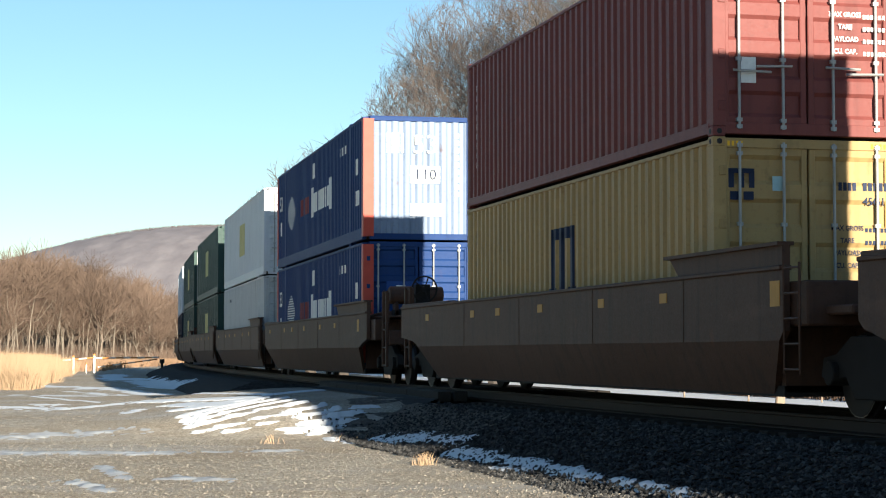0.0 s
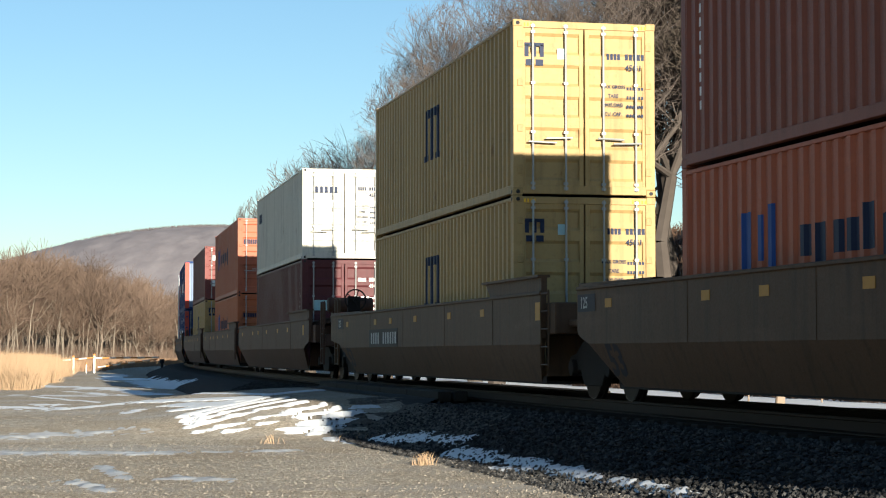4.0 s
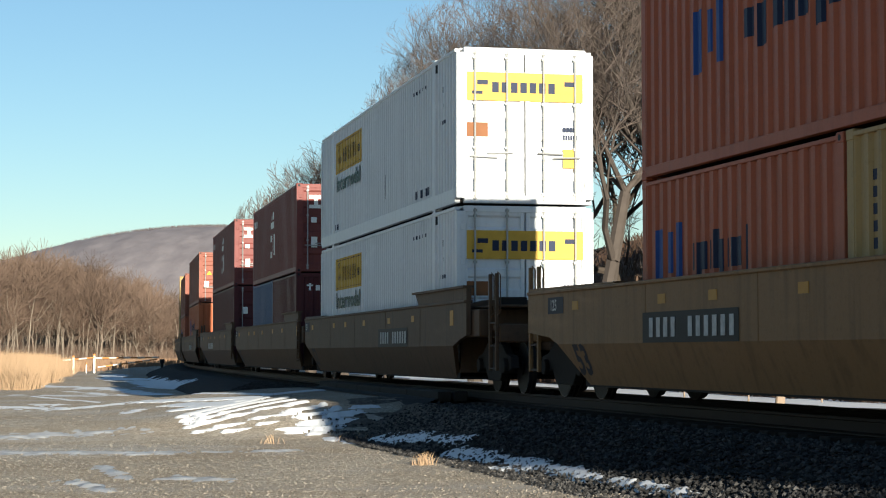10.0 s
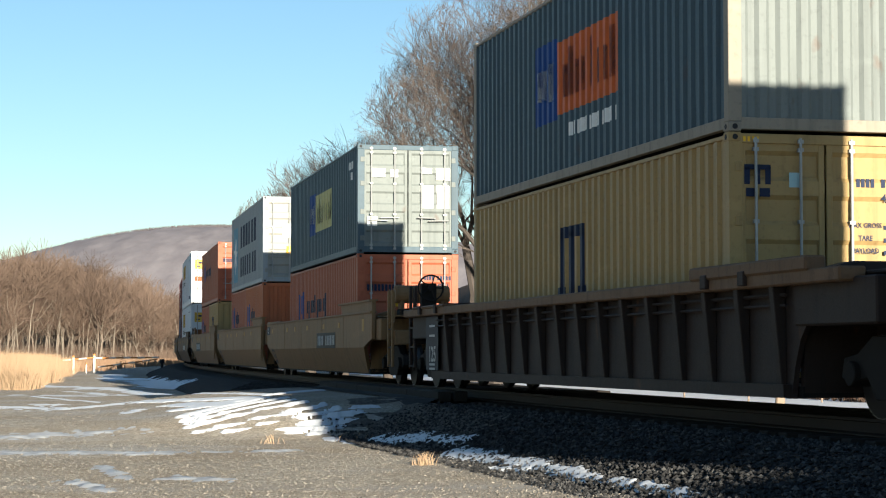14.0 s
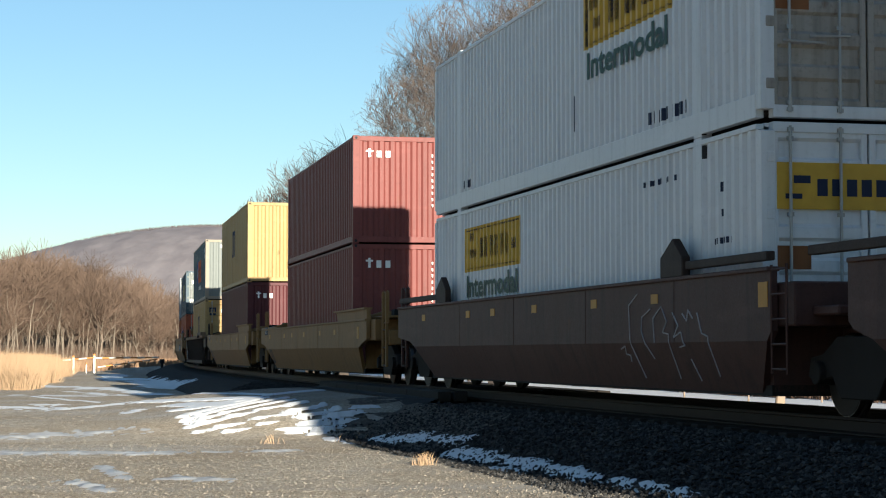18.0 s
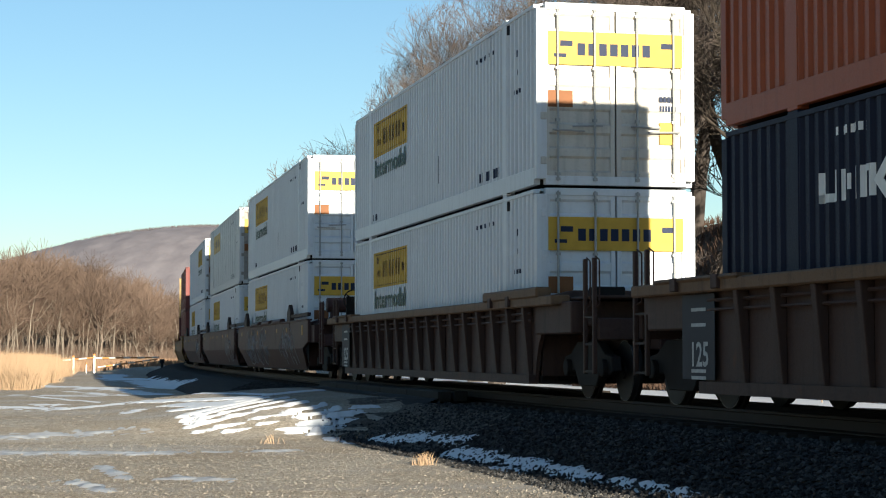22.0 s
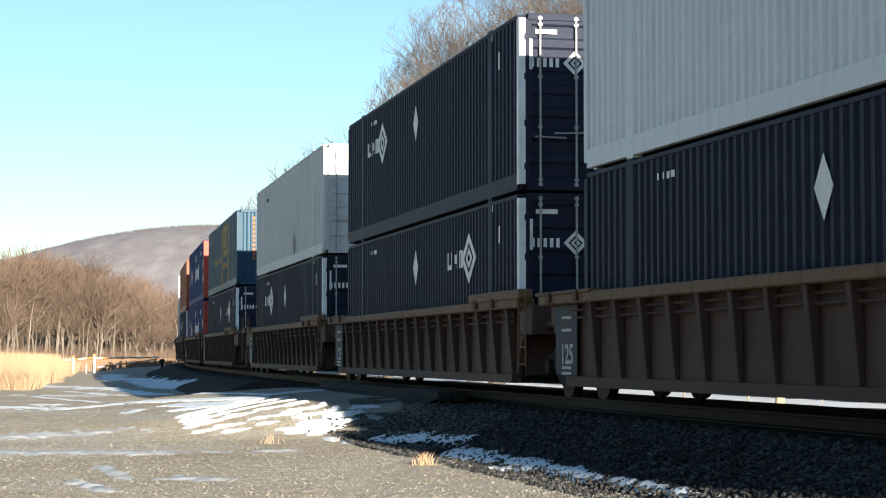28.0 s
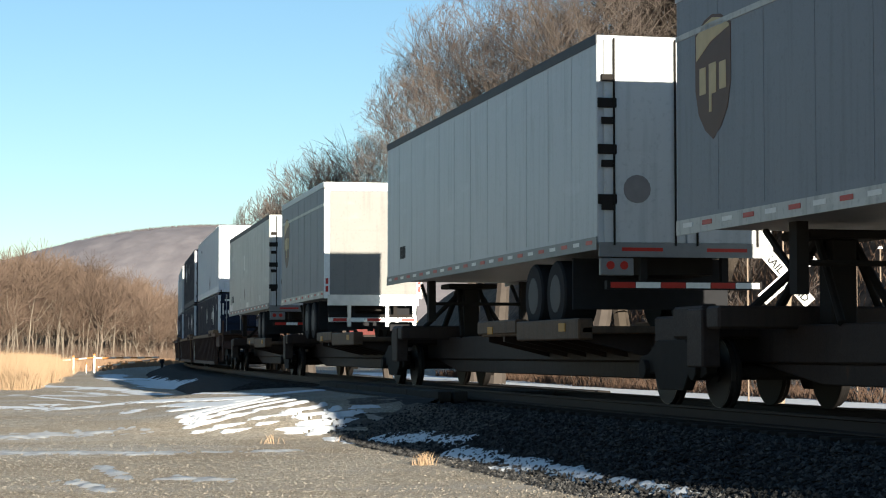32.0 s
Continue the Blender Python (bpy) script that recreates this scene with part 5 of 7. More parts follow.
def trailer(L, label, mat, door, parcel=False, wheels_at=2.9):
    """A road trailer; its box floor is at z = 1.05 above its tyres' foot."""
    root = new("road_trailer")
    tagged(root, label, "trailer", "road trailers on the train")
    w, z0, z1 = 1.295, 1.03, 4.06
    piece("box", Geo().box(-w, w, -L / 2, L / 2, z0 + 0.1, z1).mesh("box", mat, 0.02), root)
    g = Geo()
    n = int(L / 1.22)
    for s in (-1, 1):
        for i in range(1, n):
            y = -L / 2 + i * L / n
            g.box(*sorted((s * w, s * (w + 0.004))), y - 0.025, y + 0.025, z0 + 0.25, z1 - 0.12)
    tagged(piece("panel_seam", g.mesh("seams", mat), root), kind="stuff")
    for s in (-1, 1):
        piece("side_rail", Geo().box(*sorted((s * w, s * (w + 0.014))), -L / 2, L / 2, z0 + 0.02, z0 + 0.2).mesh("rail", RAILGREY if not parcel else TRAILER_G), root)
        piece("roof_rail", Geo().box(*sorted((s * w, s * (w + 0.012))), -L / 2, L / 2, z1 - 0.13, z1 + 0.012).mesh("rail", DARKRAIL if not parcel else TRAILER_W), root)
        if parcel:
            piece("side_band", Geo().box(*sorted((s * w, s * (w + 0.01))), -L / 2, L / 2, z1 - 0.62, z1 - 0.55).mesh("band", TRAILER_G), root)
    if mat is TRAILER_G:
        for y0, y1, a, b in ((1.0, 1.32, 2.62, 3.15), (-0.5, 0.25, 1.26, 1.42), (5.9, 6.9, 1.25, 1.5), (-4.6, -4.42, 1.35, 1.55), (2.4, 2.5, 1.5, 1.65)):
            piece("side_plate", Geo().box(-w - 0.006, -w, y0, y1, a, b).mesh("splate", LABEL_WHITE), root)
        for y, a in ((0.95, 1.75), (6.3, 1.62)):
            piece("diamond_placard", Geo().prism([(y - 0.16, a), (y, a + 0.2), (y + 0.16, a), (y, a - 0.2)], "x", -w - 0.006, -w).mesh("placard", PLACARD_GREY), root)
    tape = stored("tape", lambda: Geo().box(-0.004, 0, -0.15, 0.15, 0, 0.055).mesh("tape", REDREF))
    tapew = stored("tapew", lambda: Geo().box(-0.004, 0, -0.15, 0.15, 0, 0.055).mesh("tape", LABEL_WHITE))
    for i in range(int(L / 0.62)):
        piece("reflective_tape", tape if i % 2 else tapew, root, at=Matrix.Translation((-w - 0.016, L / 2 - 0.4 - i * 0.62, z0 + 0.1)))
    if parcel:
        piece("roll_door", Geo().box(-1.13, 1.13, -L / 2 - 0.012, -L / 2 + 0.02, z0 + 0.1, z1 - 0.24).mesh("rolldoor", door), root, "silver grey roll-up door")
        g = Geo()
        for x in (-1.22, 1.22):
            g.box(x - 0.075, x + 0.075, -L / 2 - 0.03, -L / 2, z0, z1)
        g.box(-1.295, 1.295, -L / 2 - 0.03, -L / 2, z1 - 0.22, z1)
        piece("door_surround", g.mesh("surround", LABEL_WHITE, 0.006), root)
        for x in (-1.22, 1.22):
            for z in (1.28, 1.48):
                piece("tail_lamp", stored("tlamp", lambda: Geo().box(-0.035, 0.035, -0.008, 0, -0.075, 0.075).mesh("tlamp", REDREF, 0.003)), root, "red oval tail lamp", at=Matrix.Translation((x, -L / 2 - 0.03, z)))
        for i in range(9):
            piece("door_slat_joint", stored("slatj", lambda: Geo().box(-1.12, 1.12, -0.004, 0, -0.004, 0.004).mesh("slatj", door)), root, at=Matrix.Translation((0, -L / 2 - 0.012, z0 + 0.38 + 0.28 * i)))
        for x in (-0.78, 0.86):
            piece("mud_flap", stored("parcelflap", lambda: Geo().box(-0.36, 0.36, -0.02, 0.0, 0.2, 0.86).mesh("flap", RUBBER)), root, at=Matrix.Translation((x, -L / 2 + 0.3, 0)))
        guard = piece("rear_guard", Geo().box(-1.16, 1.16, -L / 2 + 0.0, -L / 2 + 0.1, 0.42, 0.54).mesh("guard", ALU, 0.01), root, "aluminium under-run guard")
        for x in (-0.62, 0.38, 1.1):
            piece("guard_post", stored("gpost", lambda: Geo().box(-0.05, 0.05, 0, 0.1, 0.3, 1.0).mesh("gpost", ALU, 0.01)), guard, at=Matrix.Translation((x, -L / 2 + 0.002, 0)))
        for i in range(5):
            piece("reflective_tape", stored(("btape", i % 2), lambda: Geo().box(0, 0.36, -0.004, 0, 0, 0.08).mesh("btape", LABEL_WHITE if i % 2 else REDREF)), guard, at=Matrix.Translation((-1.05 + 0.45 * i, -L / 2 - 0.001, 0.44)))
        piece("bumper_plate", Geo().box(-1.2, 1.2, -L / 2 - 0.035, -L / 2 - 0.004, z0 - 0.18, z0 + 0.1).mesh("bplate", ALU), root)
        f = L / 2 - 0.65
        piece("shield_logo", Geo().prism([(f, 3.42), (f - 0.3, 3.56), (f - 0.55, 3.6), (f - 0.8, 3.56), (f - 1.1, 3.42), (f - 1.1, 2.75), (f - 1.0, 2.45), (f - 0.8, 2.25), (f - 0.55, 2.12), (f - 0.3, 2.25), (f - 0.1, 2.45), (f, 2.75)], "x", -w - 0.006, -w).mesh("shield", BROWN_SHIELD), root, "brown shield with pale gold shapes")
        piece("shield_arc", Geo().prism([(f - 0.04, 3.1), (f - 0.5, 3.28), (f - 1.06, 3.38), (f - 1.06, 3.41), (f - 0.8, 3.52), (f - 0.55, 3.56), (f - 0.3, 3.52), (f - 0.04, 3.4)], "x", -w - 0.01, -w - 0.006).mesh("arc", GOLD), root)
        for a, b, c, e in ((0.14, 0.34, 2.68, 3.0), (0.44, 0.66, 2.66, 3.02), (0.44, 0.52, 2.45, 2.66), (0.76, 0.96, 2.68, 3.0)):
            piece("shield_letter", Geo().box(-w - 0.01, -w - 0.006, f - b, f - a, c, e).mesh("letter", GOLD), root)
    else:
        for s in (-1, 1):
            x0, x1 = sorted((s * 0.01, s * 1.2))
            piece("door", Geo().box(x0, x1, -L / 2 - 0.03, -L / 2, z0 + 0.12, z1 - 0.06).mesh("door", door, 0.008), root)
            g = Geo()
            for x in (s * 0.16, s * 0.2 + s * 0.86):
                g.cyl("z", x, -L / 2 - 0.05, z0 + 0.08, z1 - 0.05, 0.016, 8)
            for z in (1.6, 2.2, 2.8, 3.4):
                g.box(*sorted((s * 1.08, s * 1.24)), -L / 2 - 0.06, -L / 2 - 0.02, z, z + 0.1)
            piece("lock_rod", g.mesh("rods", DARKSTEEL), root)
        for z in (1.75, 2.45, 3.1):
            piece("strap_hinge", stored("strap", lambda: Geo().box(-0.02, 0.26, -0.025, 0, -0.07, 0.07).mesh("strap", DARKSTEEL, 0.01)), root, at=Matrix.Translation((-1.28, -L / 2 - 0.032, z)))
        piece("door_sticker", Geo().cyl("y", -0.72, 1.9, -L / 2 - 0.036, -L / 2 - 0.03, 0.2, 16).mesh("sticker", PLACARD_GREY), root, "dark worn round sticker")
        box_ = piece("lamp_box", Geo().box(-1.26, -0.78, -L / 2 - 0.04, -L / 2 + 0.05, z0 - 0.34, z0 - 0.1).mesh("lampbox", RAILGREY, 0.01), root)
        for x in (-1.12, -0.92):
            piece("tail_lamp", Geo().cyl("y", x, z0 - 0.2, -L / 2 - 0.05, -L / 2 - 0.04, 0.06, 12).mesh("tail", REDREF), box_, "round red tail lamp")
        for i in range(6):
            piece("reflective_tape", stored(("btape", i % 2), lambda: Geo().box(0, 0.36, -0.004, 0, 0, 0.08).mesh("btape", LABEL_WHITE if i % 2 else REDREF)), root, at=Matrix.Translation((-1.1 + 0.37 * i, -L / 2 + 0.016, 0.52)))
        piece("rear_sill", Geo().box(-1.28, 1.28, -L / 2 - 0.04, -L / 2, z0 - 0.08, z0 + 0.12).mesh("rsill", RAILGREY), root)
        for x in (-0.95, 0.3):
            piece("reflective_tape", Geo().box(x, x + 0.6, -L / 2 - 0.046, -L / 2 - 0.04, z0, z0 + 0.05).mesh("rtape", REDREF), root)
        g = Geo()
        for y0, y1, a, b in bars_of(L / 2 - 1.9, L / 2 - 1.35, 1.55, 1.8, 6, 0.3):
            g.box(-w - 0.005, -w, y0, y1, a, b)
        tagged(piece("number_strip", g.mesh("num", BLACK), root), kind="stuff")
    for dx in (-1, 1):
        for i, y in enumerate((-L / 2 + wheels_at - 0.62, -L / 2 + wheels_at + 0.62)):
            wh = piece("tyre", stored("tyre", lambda: Geo().cyl("x", 0, 0, -0.26, 0.26, 0.5, 24).mesh("tyre", RUBBER, 0.03)), root, at=Matrix.Translation((dx * 0.98, y, 0.5)))
            piece("rim", stored(("trim", dx), lambda: Geo().cyl("x", 0, 0, *sorted((dx * 0.24, dx * 0.268)), 0.29, 16).mesh("trim", DARKRAIL, 0.01)), wh)
    piece("mud_flap", Geo().box(-1.2, 1.2, -L / 2 + wheels_at - 1.4, -L / 2 + wheels_at - 1.36, 0.25, 1.0).mesh("flap", RUBBER), root)
    g = Geo().box(-0.55, 0.55, -L / 2 + 0.4, -L / 2 + 5.0, 0.72, 1.03)
    g.box(-1.15, 1.15, -L / 2 + 0.02, -L / 2 + 0.14, 0.5, 0.62)
    for x in (-0.6, 0.6):
        g.box(x - 0.05, x + 0.05, -L / 2 + 0.04, -L / 2 + 0.14, 0.55, 1.05)
    piece("underframe", g.mesh("uframe", DARKSTEEL), root)
    g = Geo()
    for x in (-0.95, 0.95):
        g.box(x - 0.07, x + 0.07, L / 2 - 2.9, L / 2 - 2.7, 0.25, 1.05).rod((x, L / 2 - 2.8, 0.4), (x, L / 2 - 1.9, 1.0), 0.04)
    g.rod((-0.95, L / 2 - 2.8, 0.6), (0.95, L / 2 - 2.8, 0.6), 0.035)
    piece("landing_gear", g.mesh("gear", DARKSTEEL), root)
    return root


for u, c, L, parcel, lab in ((-537.45, -535.75, 14.7, False, "grey-white road trailer with stained sides"), (-555.0, -551.0, 8.7, True, "white parcel trailer with a brown shield"), (-572.85, -572.0, 15.0, False, "scuffed white road trailer with red tape"), (-590.7, -590.0, 14.6, True, "white parcel trailer with a brown shield"), (-608.5, -607.6, 15.0, False, "white road trailer following on the train"), (-626.3, -625.4, 15.0, False, "white road trailer following on the train")):
    spine_car(u)
    MOVERS.append((trailer(L, lab, TRAILER_G if c == -535.75 else PARCEL_SIDE if parcel else TRAILER_W, TRAILER_DOOR if parcel else WHITE_BOX_OLD, parcel), u, Matrix.Translation((0, c - u, 1.06))))
# ---- ground ----
GROUND = -0.75


def nearest_line(x, y):
    """(s, offset to the left) of a point on the plan."""
    i = np.argmin((_px - x) ** 2 + (_py - y) ** 2)
    a = _head[i]
    return PATH_S[i], -(x - _px[i]) * math.cos(a) + (y - _py[i]) * math.sin(a)


def smooth(a, b, x):
    q = min(1.0, max(0.0, (x - a) / (b - a)))
    return q * q * (3 - 2 * q)


def ground_z(x, y):
    """Yard level, the bed of the line, and the hump of the road crossing."""
    if abs(x) > 260 or abs(y) > 420:
        return GROUND - 0.05
    s, off = nearest_line(x, y)
    bed = GROUND - (0.12 if abs(off) < 3.0 else 0.0)
    hump = smooth(8.5, 12.5, s) * (1 - smooth(24, 29, s))
    road = (-0.16 if abs(off) < 1.9 else -0.16 - 0.45 * smooth(1.9, 9.0, abs(off)) - 0.14 * smooth(8, 16, abs(off)))
    z = bed + (max(road, bed) - bed) * hump if abs(off) > 1.6 else bed
    bank = 0.0
    if off < -12:
        bank = 8.5 * smooth(14.5, 27, -off) * smooth(20, 45, y)
    rough = 0.02 * noise.noise((x * 0.6, y * 0.6, 0)) + 0.05 * noise.noise((x * 0.11, y * 0.11, 3))
    return z + bank + rough * (1 if abs(off) > 3.2 else 0.2)


def surface_z(x, y):
    """Top of whatever lies at a point of the plan, the ballast slope included."""
    s, off = nearest_line(x, y)
    return max(ground_z(x, y), -0.235 - max(0, abs(off) - 2.0) / 1.45 * 0.515 if abs(off) < 3.45 else -9)


def grid_mesh(name, xs, ys, zf, mat):
    me = bpy.data.meshes.new(name)
    v = [(x, y, zf(x, y)) for y in ys for x in xs]
    k = len(xs)
    f = [(j * k + i, j * k + i + 1, (j + 1) * k + i + 1, (j + 1) * k + i) for j in range(len(ys) - 1) for i in range(k - 1)]
    me.from_pydata(v, [], f)
    me.polygons.foreach_set("use_smooth", [True] * len(f))
    me.materials.append(mat)
    return me


def gravel_material():
    m, n, l, b = nodes_of("gravel yard", 0.9)
    co = n.new("ShaderNodeTexCoord")
    tones = []
    for scale in (34, 88):
        cells, tone = n.new("ShaderNodeTexVoronoi"), n.new("ShaderNodeSeparateColor")
        cells.inputs["Scale"].default_value = scale
        l.new(co.outputs["Object"], cells.inputs["Vector"])
        l.new(cells.outputs["Color"], tone.inputs[0])
        tones.append((tone.outputs[0], tone.outputs[1], cells.outputs["Distance"]))
    fine = mix(n, l, tones[1][0], (0.16, 0.135, 0.1), (0.5, 0.44, 0.345))
    stones = mix(n, l, tones[0][0], (0.14, 0.12, 0.1), (0.66, 0.58, 0.46))
    col = mix(n, l, ramp(n, l, tones[0][1], 0.45, 0.55), fine, stones)
    col = mix(n, l, ramp(n, l, noise_tex(n, l, 0.45, 6), 0.38, 0.66, 0, 0.45), col, (0.27, 0.2, 0.125))
    col = mix(n, l, ramp(n, l, noise_tex(n, l, 0.3, 6, (0.6, 1.5, 1)), 0.5, 0.68, 0, 0.5), col, (0.4, 0.385, 0.36))
    col = mix(n, l, ramp(n, l, noise_tex(n, l, 3.2, 8), 0.54, 0.72, 0, 0.4), col, (0.15, 0.12, 0.085))
    geo, sep = n.new("ShaderNodeNewGeometry"), n.new("ShaderNodeSeparateXYZ")
    l.new(geo.outputs["Position"], sep.inputs[0])
    litter = mix(n, l, ramp(n, l, noise_tex(n, l, 1.6, 8), 0.35, 0.65), (0.06, 0.04, 0.028), (0.13, 0.085, 0.058))
    col = mix(n, l, ramp(n, l, sep.outputs[2], -0.35, 0.25), col, litter)
    l.new(col, b.inputs["Base Color"])
    bump(n, l, b, tones[0][2], 0.35, 0.02)
    return m


def stone_material(name, lo, hi):
    m, n, l, b = nodes_of(name, 0.85)
    oi, power = n.new("ShaderNodeNewGeometry"), n.new("ShaderNodeMath")
    power.operation = "POWER"
    power.inputs[1].default_value = 1.8
    l.new(oi.outputs["Random Per Island"], power.inputs[0])
    col = mix(n, l, power.outputs[0], lo, hi)
    col = mix(n, l, ramp(n, l, noise_tex(n, l, 9, 5), 0.4, 0.7, 0, 0.5), col, tuple(x * 0.5 for x in lo))
    l.new(col, b.inputs["Base Color"])
    return m


def ballast_material(name, lo, hi):
    m, n, l, b = nodes_of(name, 0.9)
    vo, co = n.new("ShaderNodeTexVoronoi"), n.new("ShaderNodeTexCoord")
    vo.inputs["Scale"].default_value = 16
    l.new(co.outputs["Object"], vo.inputs["Vector"])
    col = mix(n, l, vo.outputs["Color"], lo, hi)
    l.new(col, b.inputs["Base Color"])
    bump(n, l, b, vo.outputs["Distance"], 0.8, 0.05)
    return m


GRAVEL, BALLAST = gravel_material(), ballast_material("ballast bed", (0.016, 0.016, 0.0165), (0.052, 0.05, 0.049))
SPILL = ballast_material("mixed crushed stone", (0.035, 0.031, 0.027), (0.16, 0.14, 0.115))
SNOW = plain("old snow", (0.68, 0.69, 0.7), 0.55, vary=0.25, scale=5)
xs = sorted({*np.round(np.arange(-14, 14, 0.4), 2), *np.round(np.arange(-60, 60, 3.0), 2), *[s * q for q in (75, 95, 120, 160, 220, 300, 420, 600, 900, 1400, 2400) for s in (-1, 1)]})
ys = sorted({*np.round(np.arange(14, 60, 0.5), 2), *np.round(np.arange(60, 170, 2.0), 2), *[-2400, -1400, -900, -600, -400, -300, -220, -160, -120, -90, -60, -40, -25, -12, 0, 8, 200, 240, 290, 350, 450, 600, 900, 1400, 2600]})
tagged(new("ground", grid_mesh("ground", xs, ys, ground_z, GRAVEL)), "gravel yard with sparse dry grass", "ground", kind="structure")

# ballast bed: a cross-section swept along the line
g = Geo()
prof = [(3.45, GROUND - 0.02), (2.0, -0.235), (-2.0, -0.235), (-3.45, GROUND - 0.02)]
ss = np.arange(-60, 330, 1.5)
for s in ss:
    for off, z in prof:
        x, y, _ = line(s, off)
        g.v.append((x, y, z + (0.03 * noise.noise((x * 1.5, y * 1.5, 7)) if abs(off) > 2.1 else 0)))
for i in range(len(ss) - 1):
    for j in range(3):
        g.f.append((4 * i + j, 4 * i + j + 1, 4 * i + j + 5, 4 * i + j + 4))
tagged(new("ballast_bed", g.mesh("ballast", BALLAST)), "bed of dark grey crushed stone under the track", "track bed", kind="structure")

# crushed stone spread over the flank of the crossing
g = Geo()
aps = np.arange(4.0, 13.6, 0.3)
for s in aps:
    edge = 3.7 + 0.3 * noise.noise((s * 0.8, 4, 0)) - 0.5 * smooth(9.0, 11.5, s) - 1.0 * smooth(12.2, 13.6, s)
    for k in range(9):
        x, y, _ = line(s, 1.95 + (edge - 1.95) * k / 8)
        g.v.append((x, y, max(ground_z(x, y), -0.235 - max(0, 1.95 + (edge - 1.95) * k / 8 - 2.0) / 1.45 * 0.515) + 0.012 - (0.03 if k == 8 else 0)))
g.f = [(9 * i + k, 9 * i + k + 1, 9 * i + k + 10, 9 * i + k + 9) for i in range(len(aps) - 1) for k in range(8)]
tagged(new("ballast_bed", g.mesh("apron", SPILL)), "dark crushed stone spilled beside the road crossing", "track bed", kind="structure")

# rails and sleepers
RAIL = plain("rusty rail", (0.03, 0.018, 0.013), 0.7, 0.2)
TIE = plain("weathered timber sleeper", (0.03, 0.024, 0.02), 0.9)
for k in (1, -1):
    g = Geo()
    sec = [(-0.07, -0.18), (0.07, -0.18), (0.07, -0.165), (0.012, -0.145), (0.012, -0.04), (0.036, -0.03), (0.036, 0.0), (-0.036, 0.0), (-0.036, -0.03), (-0.012, -0.04), (-0.012, -0.145), (-0.07, -0.165)]
    ss = np.arange(-80, 420, 2.0)
    for s in ss:
        for d, z in sec:
            x, y, _ = line(s, k * 0.755 + d)
            g.v.append((x, y, z))
    q = len(sec)
    for i in range(len(ss) - 1):
        for j in range(q):
            g.f.append((q * i + j, q * i + (j + 1) % q, q * (i + 1) + (j + 1) % q, q * (i + 1) + j))
    tagged(new("rail", g.mesh("rail", RAIL)), "rusty steel rail with a worn head", "rail", "rails", kind="structure")
tie = Geo().box(-1.3, 1.3, -0.115, 0.115, -0.33, -0.178).mesh("sleeper", TIE, 0.012)
base = tagged(new("sleeper"), "weathered timber sleepers under the rails", "sleeper", kind="structure")
for i in range(150):
    s = -22 + i * 0.52
    if 10 < s < 26:
        continue
    x, y, a = line(s)
    piece("sleeper_timber", tie, base, at=Matrix.Translation((x, y, 0)) @ Matrix.Rotation(-a, 4, "Z"))

# ---- road crossing ----
ASPHALT = plain("worn asphalt", (0.038, 0.037, 0.036), 0.85, vary=0.5, scale=3)
PLANK = plain("tarred crossing plank", (0.032, 0.027, 0.023), 0.85, vary=0.5, scale=4)
g = Geo()
ss, oo = np.arange(11.0, 25.01, 1.0), np.arange(-12.1, 2.21, 0.55)
for s in ss:
    for o in oo:
        x, y, _ = line(s, o)
        g.v.append((x, y, max(ground_z(x, y), -0.17 if abs(o) < 2 else -9) + 0.02))
k = len(oo)
for i in range(len(ss) - 1):
    for j in range(k - 1):
        o = oo[j] + 0.27
        if abs(abs(o) - 0.755) < 0.32:
            continue
        g.f.append((k * i + j, k * i + j + 1, k * (i + 1) + j + 1, k * (i + 1) + j))
tagged(new("road", g.mesh("road", ASPHALT)), "worn dark asphalt of the road crossing", "road", kind="structure")
crossing = tagged(new("crossing_panel"), "tarred timber planks between the rails", "crossing", kind="structure")
for row in (-1.5, -1.2, -0.42, -0.14, 0.14, 0.42, 1.2, 1.5):
    for j in range(5):
        x, y, a = line(12.4 + 2.8 * j, row)
        piece("crossing_plank", stored("xplank", lambda: Geo().box(-0.125, 0.125, -1.38, 1.38, -0.2, -0.02).mesh("xplank", PLANK, 0.012)), crossing, at=Matrix.Translation((x, y, 0)) @ Matrix.Rotation(-a, 4, "Z"))

# ---- loose stone ----


def scatter_stones(name, label, spots, size, mat, category):
    """Small angular stones, each a bent eight-faced lump."""
    rnd = random.Random(5)
    v, f = [], []
    for x, y, z in spots:
        r = size * rnd.uniform(0.5, 1.35)
        i = len(v)
        c, s = math.cos(rnd.uniform(0, 6.28)), math.sin(rnd.uniform(0, 6.28))
        for a, b_, d in ((1, 0, 0.1), (0, 0.8, 0), (-1, 0, 0), (0, -0.8, 0.15), (0.1, 0.1, 0.75), (0, 0, -0.5)):
            a, b_, d = a * rnd.uniform(0.7, 1.2), b_ * rnd.uniform(0.7, 1.2), d * rnd.uniform(0.7, 1.2)
            v.append((x + r * (a * c - b_ * s), y + r * (a * s + b_ * c), z + r * d + r * 0.2))
        f += [(i, i + 1, i + 4), (i + 1, i + 2, i + 4), (i + 2, i + 3, i + 4), (i + 3, i, i + 4), (i + 1, i, i + 5), (i + 2, i + 1, i + 5), (i + 3, i + 2, i + 5), (i, i + 3, i + 5)]
    me = bpy.data.meshes.new(name)
    me.from_pydata(v, [], f)
    me.materials.append(mat)
    return tagged(new(name, me), label, category, kind="stuff")


